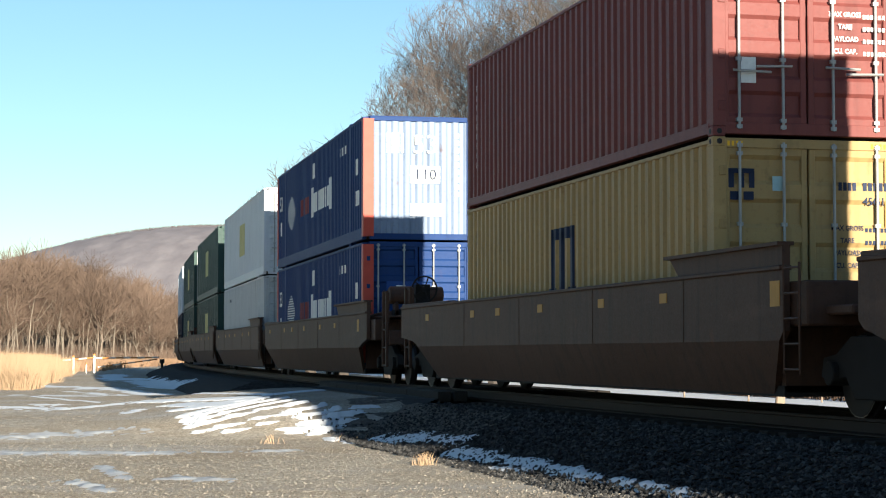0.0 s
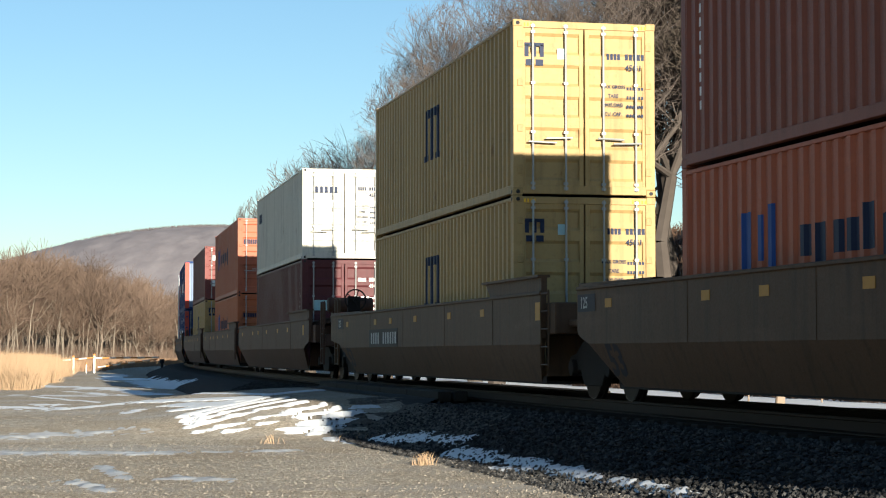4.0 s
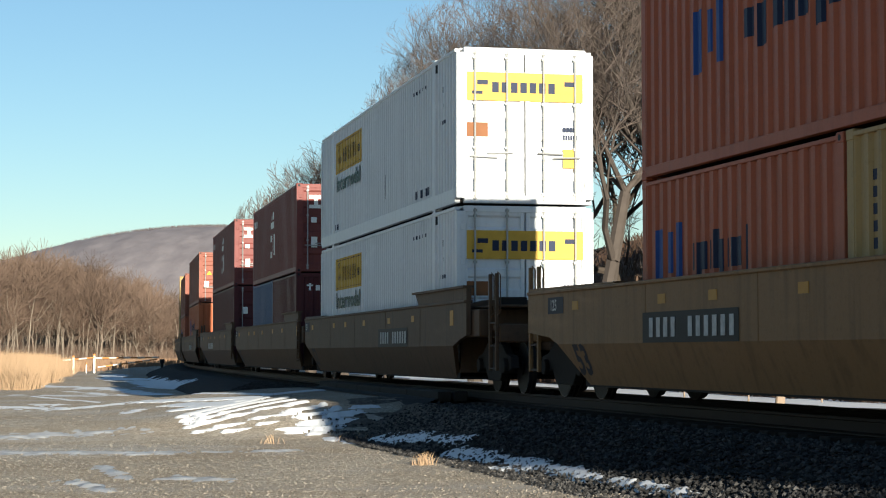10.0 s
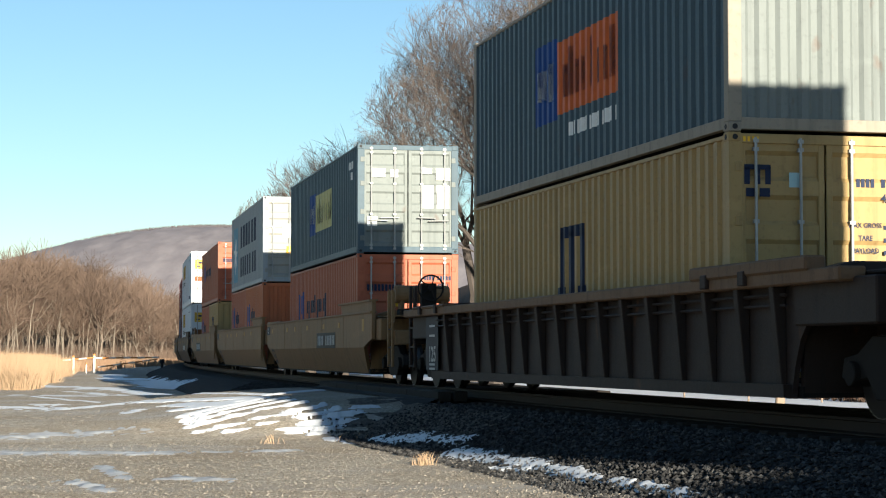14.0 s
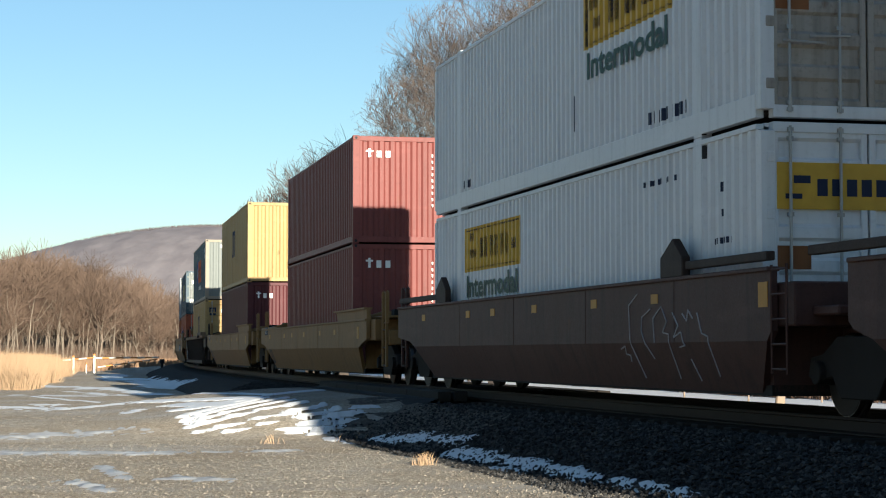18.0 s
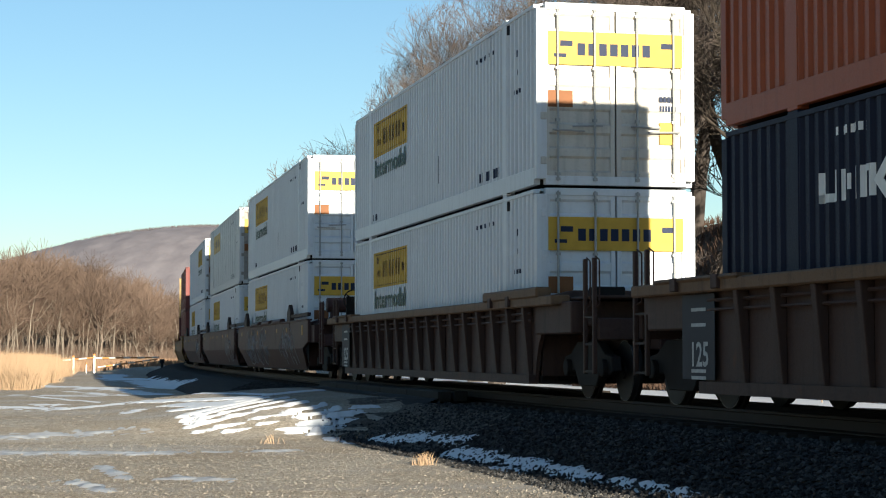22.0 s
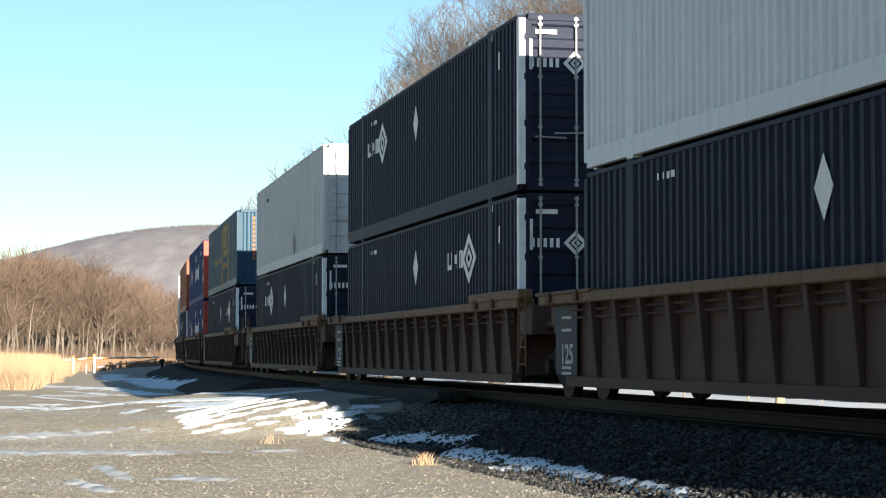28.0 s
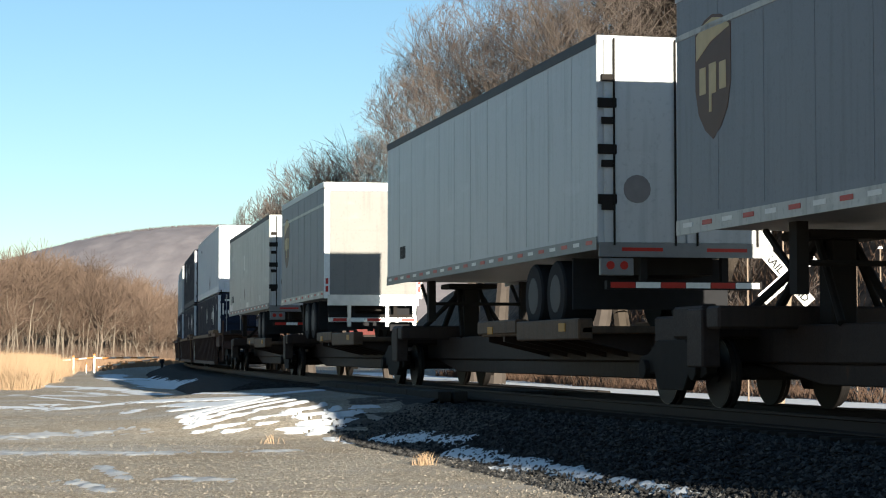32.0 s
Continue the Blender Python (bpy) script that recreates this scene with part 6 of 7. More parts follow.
rnd = random.Random(21)
spots = []
while len(spots) < 24000:
    s, o = -9 + 46 * rnd.random() ** 1.3, rnd.uniform(1.35, 3.9)
    if 8.0 < s < 25 and o < 6 and rnd.random() < min(1, (s - 8) / 3):
        continue
    x, y, _ = line(s, o)
    z = -0.235 if o < 2.0 else max(GROUND, -0.235 - (o - 2.0) / 1.45 * 0.515)
    if s > 8:
        z = max(z, ground_z(x, y) + 0.012)
    spots.append((x, y, z + rnd.uniform(-0.01, 0.015)))
scatter_stones("ballast_stone", "angular dark grey ballast stones", spots, 0.031, stone_material("ballast stone", (0.015, 0.015, 0.0155), (0.095, 0.091, 0.087)), "stone")
spots = []
while len(spots) < 15000:
    y = 17.5 + 30 * rnd.random() ** 1.6
    x = rnd.uniform(-0.27, 0.16) * y
    s, o = nearest_line(x, y)
    if o < 3.3:
        continue
    spots.append((x, y, ground_z(x, y)))
scatter_stones("gravel_stone", "tan and grey gravel stones of the yard", spots, 0.0135, stone_material("yard gravel stone", (0.11, 0.096, 0.08), (0.36, 0.32, 0.265)), "stone")

# ---- snow ----
PLOUGHED = (  # lines left by a plough blade: x0, y0, x1, y1, half width, cover
    (-4.68, 35.35, -3.73, 39.8, 0.13, 0.9), (-4.54, 34.65, -3.16, 39.6, 0.11, 0.9), (-4.45, 34.3, -2.85, 37.7, 0.08, 0.85), (-4.39, 33.95, -2.57, 36.35, 0.1, 0.9), (-4.2, 33.35, -2.18, 35.65, 0.08, 0.9),
    (-3.69, 33.3, -1.88, 35.25, 0.07, 0.85), (-2.67, 33.5, -1.34, 35.35, 0.19, 0.95), (-2.2, 33.4, -1.6, 34.4, 0.14, 0.9), (-6.6, 45.2, -4.2, 41.5, 0.5, 0.68), (-5.6, 41.5, -4.3, 38.5, 0.5, 0.7), (-5.0, 38.0, -3.9, 40.5, 0.4, 0.76),
    (-13.3, 64.0, -3.75, 43.0, 0.13, 0.6), (-3.75, 42.4, -2.76, 43.9, 0.16, 0.95))
VERGE = (  # the ragged strip at the foot of the ballast
    (-1.85, 32.6, -1.2, 31.6, 0.2, 0.72), (-1.3, 31.8, -0.4, 30.2, 0.36, 0.75), (-0.4, 30.0, 0.3, 27.9, 0.20, 0.66), (0.1, 27.1, 0.55, 25.4, 0.21, 0.8),
    (0.55, 25.4, 1.1, 23.4, 0.15, 0.74), (0.6, 24.2, 1.0, 23.2, 0.13, 0.5), (1.1, 23.4, 1.6, 21.2, 0.12, 0.66), (1.6, 21.2, 2.0, 19.7, 0.10, 0.62), (2.0, 19.7, 2.36, 18.4, 0.07, 0.58))
TRACKS = (  # wheel tracks and scraps out in the yard
    (-17.6, 87, -13.8, 79, 1.2, 0.43), (-17.8, 111, -10.9, 79, 1.1, 0.47), (-10.0, 68, -13.5, 80, 0.8, 0.43), (-22.5, 134, -17.5, 104, 0.9, 0.43), (-14, 74, -11, 66.5, 0.7, 0.39),
    (-10.6, 46.5, -8.8, 45.0, 0.8, 0.34), (-10.6, 53.5, -8.3, 49.5, 0.8, 0.36), (-8.4, 44.3, -7.6, 45.5, 0.6, 0.53), (-7.4, 45.5, -6.9, 45.9, 0.4, 0.43), (-6.3, 38.9, -6.2, 40.2, 0.25, 0.53), (-15.0, 66.4, -11.0, 65.2, 0.4, 0.39))
ICE = (
    (-6.4, 28.0, -4.0, 27.9, 0.42, 0.43), (-4.25, 24.4, -3.55, 22.2, 0.14, 0.47), (-4.1, 21.7, -3.45, 20.2, 0.16, 0.53), (-3.1, 22.4, -2.5, 22.1, 0.3, 0.40), (-7.3, 32.4, -6.7, 33.1, 0.4, 0.43), (-5.9, 33.3, -5.3, 33.8, 0.4, 0.39), (-3.6, 28.5, -2.3, 28.7, 0.25, 0.36))


def snow_cover(strokes, x, y):
    best, gap = 0.0, 0.4
    for x0, y0, x1, y1, w, c in strokes:
        dx, dy = x1 - x0, y1 - y0
        q = min(1, max(0, ((x - x0) * dx + (y - y0) * dy) / (dx * dx + dy * dy)))
        d = math.hypot(x - x0 - q * dx, (y - y0 - q * dy) * 0.75)
        best = max(best, c * (1.35 - d / w) if d < w * 1.35 else 0)
    if not best:
        return -1.0
    along, across = 0.64 * x + 0.77 * y, 0.77 * x - 0.64 * y
    streak = 0.4 * noise.noise((along * 0.35, across * 2.4, 1.0)) + 0.3 * noise.noise((along * 0.9, across * 6.0, 4.0)) + (0.15 if strokes is PLOUGHED else 0.8) * noise.noise((x * 3.6, y * 4.4, 9.0)) + (0.9 if strokes is ICE else 0.3) * noise.noise((x * 10, y * 10, 3.0))
    return best + (0.36 if strokes is PLOUGHED else 0.62) * streak - gap


def snow_patch(name, strokes, mat, x0, x1, y0, y1, step, label):
    v, f, idx = [], [], {}
    nx, ny = int((x1 - x0) / step), int((y1 - y0) / (step * 1.6))
    cov = {}
    for j in range(ny + 1):
        for i in range(nx + 1):
            cov[i, j] = snow_cover(strokes, x0 + i * step, y0 + j * step * 1.6)

    def vert(i, j):
        if (i, j) not in idx:
            x, y = x0 + i * step, y0 + j * step * 1.6
            c = cov[i, j]
            idx[i, j] = len(v)
            v.append((x, y, surface_z(x, y) + (min(0.035, 0.016 + 0.03 * c) if c > 0 else -0.02)))
        return idx[i, j]
    for j in range(ny):
        for i in range(nx):
            if max(cov[i, j], cov[i + 1, j], cov[i, j + 1], cov[i + 1, j + 1]) > 0:
                f.append((vert(i, j), vert(i + 1, j), vert(i + 1, j + 1), vert(i, j + 1)))
    me = bpy.data.meshes.new(name)
    me.from_pydata(v, [], f)
    me.polygons.foreach_set("use_smooth", [True] * len(f))
    me.materials.append(mat)
    tagged(new(name, me), label, "ice" if mat is ICED else "snow", kind="stuff")


ICED = plain("grey ice film", (0.4, 0.405, 0.41), 0.4, vary=0.4, scale=6)
snow_patch("snow_patch", PLOUGHED, SNOW, -7.6, -0.8, 32.4, 45, 0.036, "parallel ploughed streaks of white snow on gravel")
snow_patch("snow_patch", PLOUGHED, SNOW, -13.8, -4.2, 45, 66, 0.1, "thin line of snow along the crossing's edge")
snow_patch("snow_patch", VERGE, SNOW, -2.4, 2.8, 18, 34, 0.045, "ragged strip of snow along the ballast foot")
snow_patch("snow_patch", TRACKS, SNOW, -12, -5.8, 38, 56, 0.12, "thin scraps of old snow on gravel")
snow_patch("snow_patch", TRACKS, SNOW, -24, -9, 64, 136, 0.28, "snow left in wheel tracks of the yard")
snow_patch("ice_patch", ICE, ICED, -7.8, -1.9, 19.6, 34.2, 0.06, "thin grey ice film on gravel")
g = Geo()
for i in range(130):
    s = 2 + i * 0.9
    w0, w1 = 10.6 + 0.5 * noise.noise((s * 0.4, 2, 0)), 14.3 + 0.7 * noise.noise((s * 0.3, 5, 0))
    for o in (w0, w1):
        x, y, _ = line(s, -o)
        g.v.append((x, y, ground_z(x, y) + 0.03))
g.f = [(2 * i, 2 * i + 1, 2 * i + 3, 2 * i + 2) for i in range(129)]
tagged(new("snow_bank", g.mesh("snowbank", SNOW)), "strip of old snow beyond the rails", "snow", kind="stuff")

# ---- dry grass and reeds ----
STRAW = plain("dry straw", (0.34, 0.235, 0.145), 0.9, vary=0.45, scale=1.5)
# Bank grass is coloured darker to stand in for shade falling on it.
SHADED_BANKGRASS = plain("dead bank grass darkened for shade", (0.075, 0.047, 0.033), 0.9, vary=0.6, scale=0.6)
RUSSET = plain("russet dry brush", (0.23, 0.145, 0.09), 0.9, vary=0.5, scale=1.2)


def blades(name, label, spots, height, mat, category, lean=0.3, width=0.02):
    rnd = random.Random(9)
    v, f = [], []
    for x, y, z in spots:
        h = height * rnd.uniform(0.55, 1.15)
        a = rnd.uniform(0, 6.28)
        lx, ly = lean * h * math.cos(a), lean * h * math.sin(a)
        i = len(v)
        v += [(x - width, y, z), (x + width, y, z), (x + lx * 0.4 + width * 0.7, y + ly * 0.4, z + h * 0.6), (x + lx * 0.4 - width * 0.7, y + ly * 0.4, z + h * 0.6), (x + lx, y + ly, z + h)]
        f += [(i, i + 1, i + 2, i + 3), (i + 3, i + 2, i + 4)]
    me = bpy.data.meshes.new(name)
    me.from_pydata(v, [], f)
    me.materials.append(mat)
    return tagged(new(name, me), label, category, kind="stuff")


rnd = random.Random(33)
spots = []
for _ in range(30000):
    y = rnd.uniform(76, 150)
    edge = -15.9 - (y - 76) * 0.172 - 1.2 * noise.noise((y * 0.25, 0, 0))
    x = edge - abs(rnd.gauss(0, 1)) * 2.8
    if noise.noise((x * 0.35, y * 0.2, 2)) > -0.45:
        spots.append((x, y, GROUND - 0.25 + 0.3 * noise.noise((x * 0.3, y * 0.15, 8)) - 0.35 * max(0, 1 - (edge - x) / 1.2)))
blades("reed_bed", "tall tan reeds at the edge of the yard", spots, 1.55, STRAW, "reeds", 0.42, 0.011)
spots = []
for _ in range(16000):
    y = rnd.uniform(150, 330)
    x = rnd.uniform(-75, -4.0 - y * 0.09)
    s, o = nearest_line(x, y)
    if o > 7:
        spots.append((x, y, GROUND))
blades("dry_meadow", "low russet dry grass before the woods", spots, 0.75, RUSSET, "grass", 0.4, 0.05)
spots = []
for cx, cy, n, r in ((-0.24, 24.9, 60, 0.06), (-2.7, 31.1, 16, 0.08), (-1.2, 32.2, 8, 0.3)):
    for _ in range(n):
        spots.append((cx + rnd.gauss(0, r), cy + rnd.gauss(0, r * 0.5), ground_z(cx, cy)))
blades("grass_tuft", "small tufts of dead straw grass on gravel", spots, 0.17, STRAW, "grass", 0.5, 0.005)
spots = []
for _ in range(16000):
    s, o = rnd.uniform(-5, 95), -(14.0 + 13 * rnd.random() ** 1.4)
    x, y, _ = line(s, o)
    spots.append((x, y, ground_z(x, y)))
blades("bank_grass", "matted brown grass on the bank behind the line, shade in its colour", spots, 0.5, SHADED_BANKGRASS, "grass", 0.6, 0.02)

# ---- trees ----
BARK = plain("grey brown bark", (0.075, 0.062, 0.053), 0.9, vary=0.5, scale=4)
TWIG = plain("grey twig bark", (0.125, 0.1, 0.086), 0.9, vary=0.4, scale=3)
WOODS = plain("brown bare woods", (0.135, 0.094, 0.07), 0.9, vary=0.5, scale=0.35)
WOODTRUNK = plain("pale grey trunks", (0.2, 0.16, 0.125), 0.9, vary=0.5, scale=0.5)


class Sticks:
    """Collects open tapered sticks quickly."""

    def __init__(self):
        self.v, self.f = [], []

    def rod(self, p, q, r, r2, seg):
        d = q - p
        a = d.orthogonal().normalized()
        if seg == 2:
            i = len(self.v)
            self.v += [p - a * r, p + a * r, q + a * r2, q - a * r2]
            self.f.append((i, i + 1, i + 2, i + 3))
            return
        b_ = d.normalized().cross(a)
        i = len(self.v)
        for c, rr in ((p, r), (q, r2)):
            for j in range(seg):
                w = 6.2832 * j / seg
                self.v.append(c + a * (math.cos(w) * rr) + b_ * (math.sin(w) * rr))
        self.f += [(i + j, i + (j + 1) % seg, i + seg + (j + 1) % seg, i + seg + j) for j in range(seg)]

    def mesh(self, name, mat):
        me = bpy.data.meshes.new(name)
        me.from_pydata(self.v, [], self.f)
        me.materials.append(mat)
        return me


def grow(g, gt, p, d, length, r, level, rnd, opt):
    """Recursive limbs: thick wood into g, twigs into gt."""
    seg = 3 if level > 0 else opt["tip"]
    q, dd, rr = p, d, r
    for i in range(seg):
        nd = (dd + Vector((rnd.uniform(-1, 1), rnd.uniform(-1, 1), rnd.uniform(-0.7, 0.9))) * opt["wob"] + Vector((0, 0, opt["rise"]))).normalized()
        e = q + nd * (length / seg)
        r2 = max(rr * 0.8, opt["fine"])
        (g if level > opt["split"] else gt).rod(q, e, rr, r2 if level else opt["fine"] * 0.7, 7 if level > 3 else (4 if level > 1 else (3 if level else opt["thin"])))
        if level:
            kids = opt["side"] if i < seg - 1 else opt["end"]
            if level == opt["top"] and i == 0:
                kids = 0
            for _ in range(kids):
                ax = Vector((rnd.uniform(-1, 1), rnd.uniform(-1, 1), rnd.uniform(-0.4, 0.6)))
                cd = (nd + ax.normalized() * rnd.uniform(0.5, 1.0) * opt["spread"]).normalized()
                grow(g, gt, e, cd, length * rnd.uniform(*opt["ratio"]), max(r2 * rnd.uniform(0.45, 0.68), opt["fine"]), level - 1, rnd, opt)
        q, dd, rr = e, nd, r2


def tree_meshes(seed, height, level, spread=1.0, side=2, end=3, fine=0.007, mats=None, wob=0.17, trunk=0.34, tip=2, thin=3, girth=0.02, ratio=(0.5, 0.74)):
    rnd = random.Random(seed)
    g, gt = Sticks(), Sticks()
    opt = dict(ratio=ratio, tip=tip, thin=thin, wob=wob, rise=0.1, fine=fine, split=2 if level > 3 else 1, side=side, end=end, top=level, spread=spread)
    grow(g, gt, Vector((0, 0, -0.3)), Vector((0, 0, 1)), height * trunk, height * girth, level, rnd, opt)
    mats = mats or (BARK, TWIG)
    return g.mesh("trunk", mats[0]), gt.mesh("crown", mats[1])


def plant(meshes, x, y, z, scale, turn, label, name="bare_tree", group="bare trees"):
    root = new(name)
    tagged(root, label, "tree", group)
    root.matrix_world = Matrix.Translation((x, y, z)) @ Matrix.Rotation(turn, 4, "Z") @ Matrix.Scale(scale, 4)
    piece("trunk", meshes[0], root)
    piece("crown", meshes[1], root)
    return root


def shaped(meshes, reach):
    """Stand a grown tree upright and give its crown a reach that is a share of its height."""
    n = len(meshes[1].vertices)
    co = np.empty(n * 3)
    meshes[1].vertices.foreach_get("co", co)
    co = co.reshape(-1, 3)
    top = co[:, 2].max()
    cx, cy = co[:, 0].mean(), co[:, 1].mean()
    mid = co[:, 2].mean()
    k = reach * top / np.percentile(np.hypot(co[:, 0] - cx, co[:, 1] - cy), 96)
    for me in meshes:
        q = np.empty(len(me.vertices) * 3)
        me.vertices.foreach_get("co", q)
        q = q.reshape(-1, 3)
        lean = np.clip(q[:, 2] / mid, 0, 1)
        q[:, 0] = (q[:, 0] - cx * lean) * k
        q[:, 1] = (q[:, 1] - cy * lean) * k
        far = np.sqrt((q[:, 0] ** 2 + q[:, 1] ** 2) / (reach * top) ** 2 + ((q[:, 2] - 0.57 * top) / (0.43 * top)) ** 2)
        pull = np.where((far > 1) & (q[:, 2] > 0.3 * top), (1 + 0.25 * (far - 1)) / np.maximum(far, 1e-6), 1.0)
        q[:, 0] *= pull
        q[:, 1] *= pull
        q[:, 2] = np.where(pull < 1, 0.57 * top + (q[:, 2] - 0.57 * top) * pull, q[:, 2])
        me.vertices.foreach_set("co", q.ravel())
        me.update()
    return meshes


def tall(meshes):
    """Height of a grown tree."""
    return max(v.co.z for v in meshes[1].vertices)


KINDS = [shaped(tree_meshes(11 + i, 15, 5, 1.3 + 0.1 * (i % 3), 1, 4, 0.0042, wob=0.36, tip=3, thin=2, trunk=0.3, ratio=(0.54, 0.7), girth=0.016), 0.36) for i in range(4)]
KTOP = [tall(m) for m in KINDS]
for i, (x, y, h) in enumerate(((2.4, 90, 18.6), (7.2, 84, 21.0), (10.0, 91, 22), (5.2, 98, 21), (13.0, 102, 22), (-2.8, 104, 13.6), (9.0, 86, 22.5), (1.6, 95, 17.4))):
    plant(KINDS[i % 4], x, y, ground_z(x, y) - 0.1, h / KTOP[i % 4], i * 1.7, "tall leafless tree with fine grey-brown twigs")
SMALL = [shaped(tree_meshes(41 + i, 9, 4, 1.0, 2, 4, 0.007, wob=0.26, tip=2, thin=2), 0.27) for i in range(2)]
for i, (x, y, h) in enumerate(((-7.2, 108, 13.2), (-8.9, 112, 11.6), (-5.4, 106, 14.0), (-9.9, 116, 9.8))):
    plant(SMALL[i % 2], x, y, ground_z(x, y) - 0.1, h / tall(SMALL[i % 2]), 2.1 * i, "young leafless tree with thin pale twigs")
OAKBARK = plain("dark oak bark", (0.06, 0.048, 0.038), 0.9, vary=0.5, scale=3)
OAK = tree_meshes(77, 13, 5, 1.35, 1, 4, 0.011, (OAKBARK, OAKBARK), wob=0.32, trunk=0.3, tip=1)
for x, y, h, a in ((11.8, 85, 16, 0.4), (8.6, 92, 16, 2.6), (14.6, 96, 17, 4.4), (20.5, 92, 17, 1.1)):
    plant(OAK, x, y, ground_z(x, y) - 0.1, h / tall(OAK), a, "gnarled dark leafless oak with crooked limbs")

# pine with tufted needles
NEEDLE = plain("olive pine needles", (0.1, 0.1, 0.047), 0.8, vary=0.6, scale=1.3)


def pine_meshes(seed, height):
    rnd = random.Random(seed)
    g = Sticks()
    v, f = [], []
    top = Vector((0.3, 0, height))
    g.rod(Vector((0, 0, -0.3)), top, height * 0.017, 0.03, 8)
    z = height * 0.13
    while z < height:
        t = (z - height * 0.13) / (height * 0.87)
        reach = (0.26 * height) * (1 - t * 0.75) * rnd.uniform(0.6, 1.1)
        a = rnd.uniform(0, 6.28)
        b0 = Vector((0.3 * z / height, 0, z))
        d = Vector((math.cos(a), math.sin(a), rnd.uniform(0.05, 0.75)))
        tip = b0 + d * reach
        g.rod(b0, tip, 0.05 * (1 - t * 0.6), 0.012, 5)
        for k in range(7):
            q = b0 + d * reach * (0.3 + 0.1 * k)
            side = Vector((rnd.uniform(-1, 1), rnd.uniform(-1, 1), rnd.uniform(-0.2, 0.6))).normalized()
            e = q + side * reach * rnd.uniform(0.15, 0.34)
            g.rod(q, e, 0.012, 0.006, 3)
            for c in (q.lerp(e, 0.55), e, q.lerp(e, 0.8) + Vector((rnd.uniform(-0.2, 0.2), rnd.uniform(-0.2, 0.2), rnd.uniform(-0.1, 0.2)))):
                for _ in range(20):
                    nd = (Vector((rnd.gauss(0, 1), rnd.gauss(0, 1), rnd.gauss(0.5, 0.8))).normalized()) * rnd.uniform(0.16, 0.34)
                    w = nd.orthogonal().normalized() * 0.014
                    i = len(v)
                    v.extend((c - w, c + w, c + nd))
                    f.append((i, i + 1, i + 2))
        z += height * 0.0085
    me = bpy.data.meshes.new("needles")
    me.from_pydata(v, [], f)
    me.materials.append(NEEDLE)
    return g.mesh("trunk", BARK), me


PINES = [pine_meshes(3 + i, 13) for i in range(2)]
for i, (x, y, s) in enumerate(((15.6, 80, 0.72), (18.4, 82, 0.82), (17.2, 76, 0.62), (16.6, 86, 0.78))):
    plant(PINES[i % 2], x, y, ground_z(x, y) - 0.1, s, 1.3 * i, "olive green pine with tufted needles", "pine_tree", "pines")

# brush on the bank
SHRUBS = [tree_meshes(101 + i, 4.2, 3, 1.3, 2, 3, 0.006, wob=0.3, trunk=0.4) for i in range(3)]
rnd = random.Random(8)
for i in range(40):
    s, o = rnd.uniform(15, 90), -rnd.uniform(14.5, 26)
    x, y, _ = line(s, o)
    plant(SHRUBS[i % 3], x, y, ground_z(x, y), rnd.uniform(0.6, 1.3), rnd.uniform(0, 6), "tangled leafless brush on the brown bank", "shrub", "brush on the bank")

def slope_z(x, y):
    """Foot of the wooded hill that rises behind the yard."""
    t = min(1, max(0, (y - 290) / 210))
    top = max(2, 9 + 2 * noise.noise((x * 0.02, 0, 0)) - max(0, (x + 75) * 0.15))
    return GROUND - 0.6 + top * math.sin(t * math.pi / 2)


# far woods on the left, and an added stand out of view beside the yard
WK = []
for i in range(5):
    WK.append(tree_meshes(201 + i, 12, 3, 1.2, 2, 4, 0.016, (WOODTRUNK, WOODS), wob=0.32, trunk=0.27, tip=1, thin=2, girth=0.008, ratio=(0.56, 0.78)))


WTOP = [tall(m) for m in WK]


def woods(name, label, spots):
    vs, fs, mi, base = [], [], [], 0
    rnd = random.Random(4)
    for x, y, z, h in spots:
        kind = rnd.randrange(5)
        s = h / WTOP[kind]
        for k, me in enumerate(WK[kind]):
            n = len(me.vertices)
            co = np.empty(n * 3)
            me.vertices.foreach_get("co", co)
            co = co.reshape(-1, 3) * s
            a = rnd.uniform(0, 6.28)
            c, q = math.cos(a), math.sin(a)
            co = np.stack([co[:, 0] * c - co[:, 1] * q + x, co[:, 0] * q + co[:, 1] * c + y, co[:, 2] + z], 1)
            vs.append(co)
            for p in me.polygons:
                fs.append([base + w for w in p.vertices])
            mi += [k] * len(me.polygons)
            base += n
    me = bpy.data.meshes.new(name)
    me.from_pydata(np.concatenate(vs), [], fs)
    me.materials.append(WOODTRUNK)
    me.materials.append(WOODS)
    me.polygons.foreach_set("material_index", mi)
    return tagged(new(name, me), label, "woods", kind="stuff")


rnd = random.Random(12)
spots = []
for i in range(460):
    px = rnd.uniform(-0.25, -0.1)
    y = rnd.uniform(185, 400)
    x = px * y
    if nearest_line(x, y)[1] < 24:
        continue
    crest = 0.057 - 0.021 * smooth(-0.205, -0.135, px) - 0.012 * smooth(-0.14, -0.1, px)
    grown = crest * y * rnd.uniform(0.82, 1.03) * (1.0, 0.95, 0.8, 0.55)[i % 4]
    spots.append((x, y, max(GROUND, slope_z(x, y)), grown - max(GROUND, slope_z(x, y)) + GROUND + 1.4))
woods("woods", "dense brown leafless woods with pale trunks", spots)
# Added out of view: these trees block low sky to dim the train's side.
spots = []
for i in range(32):
    y = rnd.uniform(-60, 165)
    x = -rnd.uniform(42, 70)
    spots.append((x, y, GROUND, rnd.uniform(9, 13)))
woods("woods", "unseen leafless woods beside the yard, added to block low sky", spots)

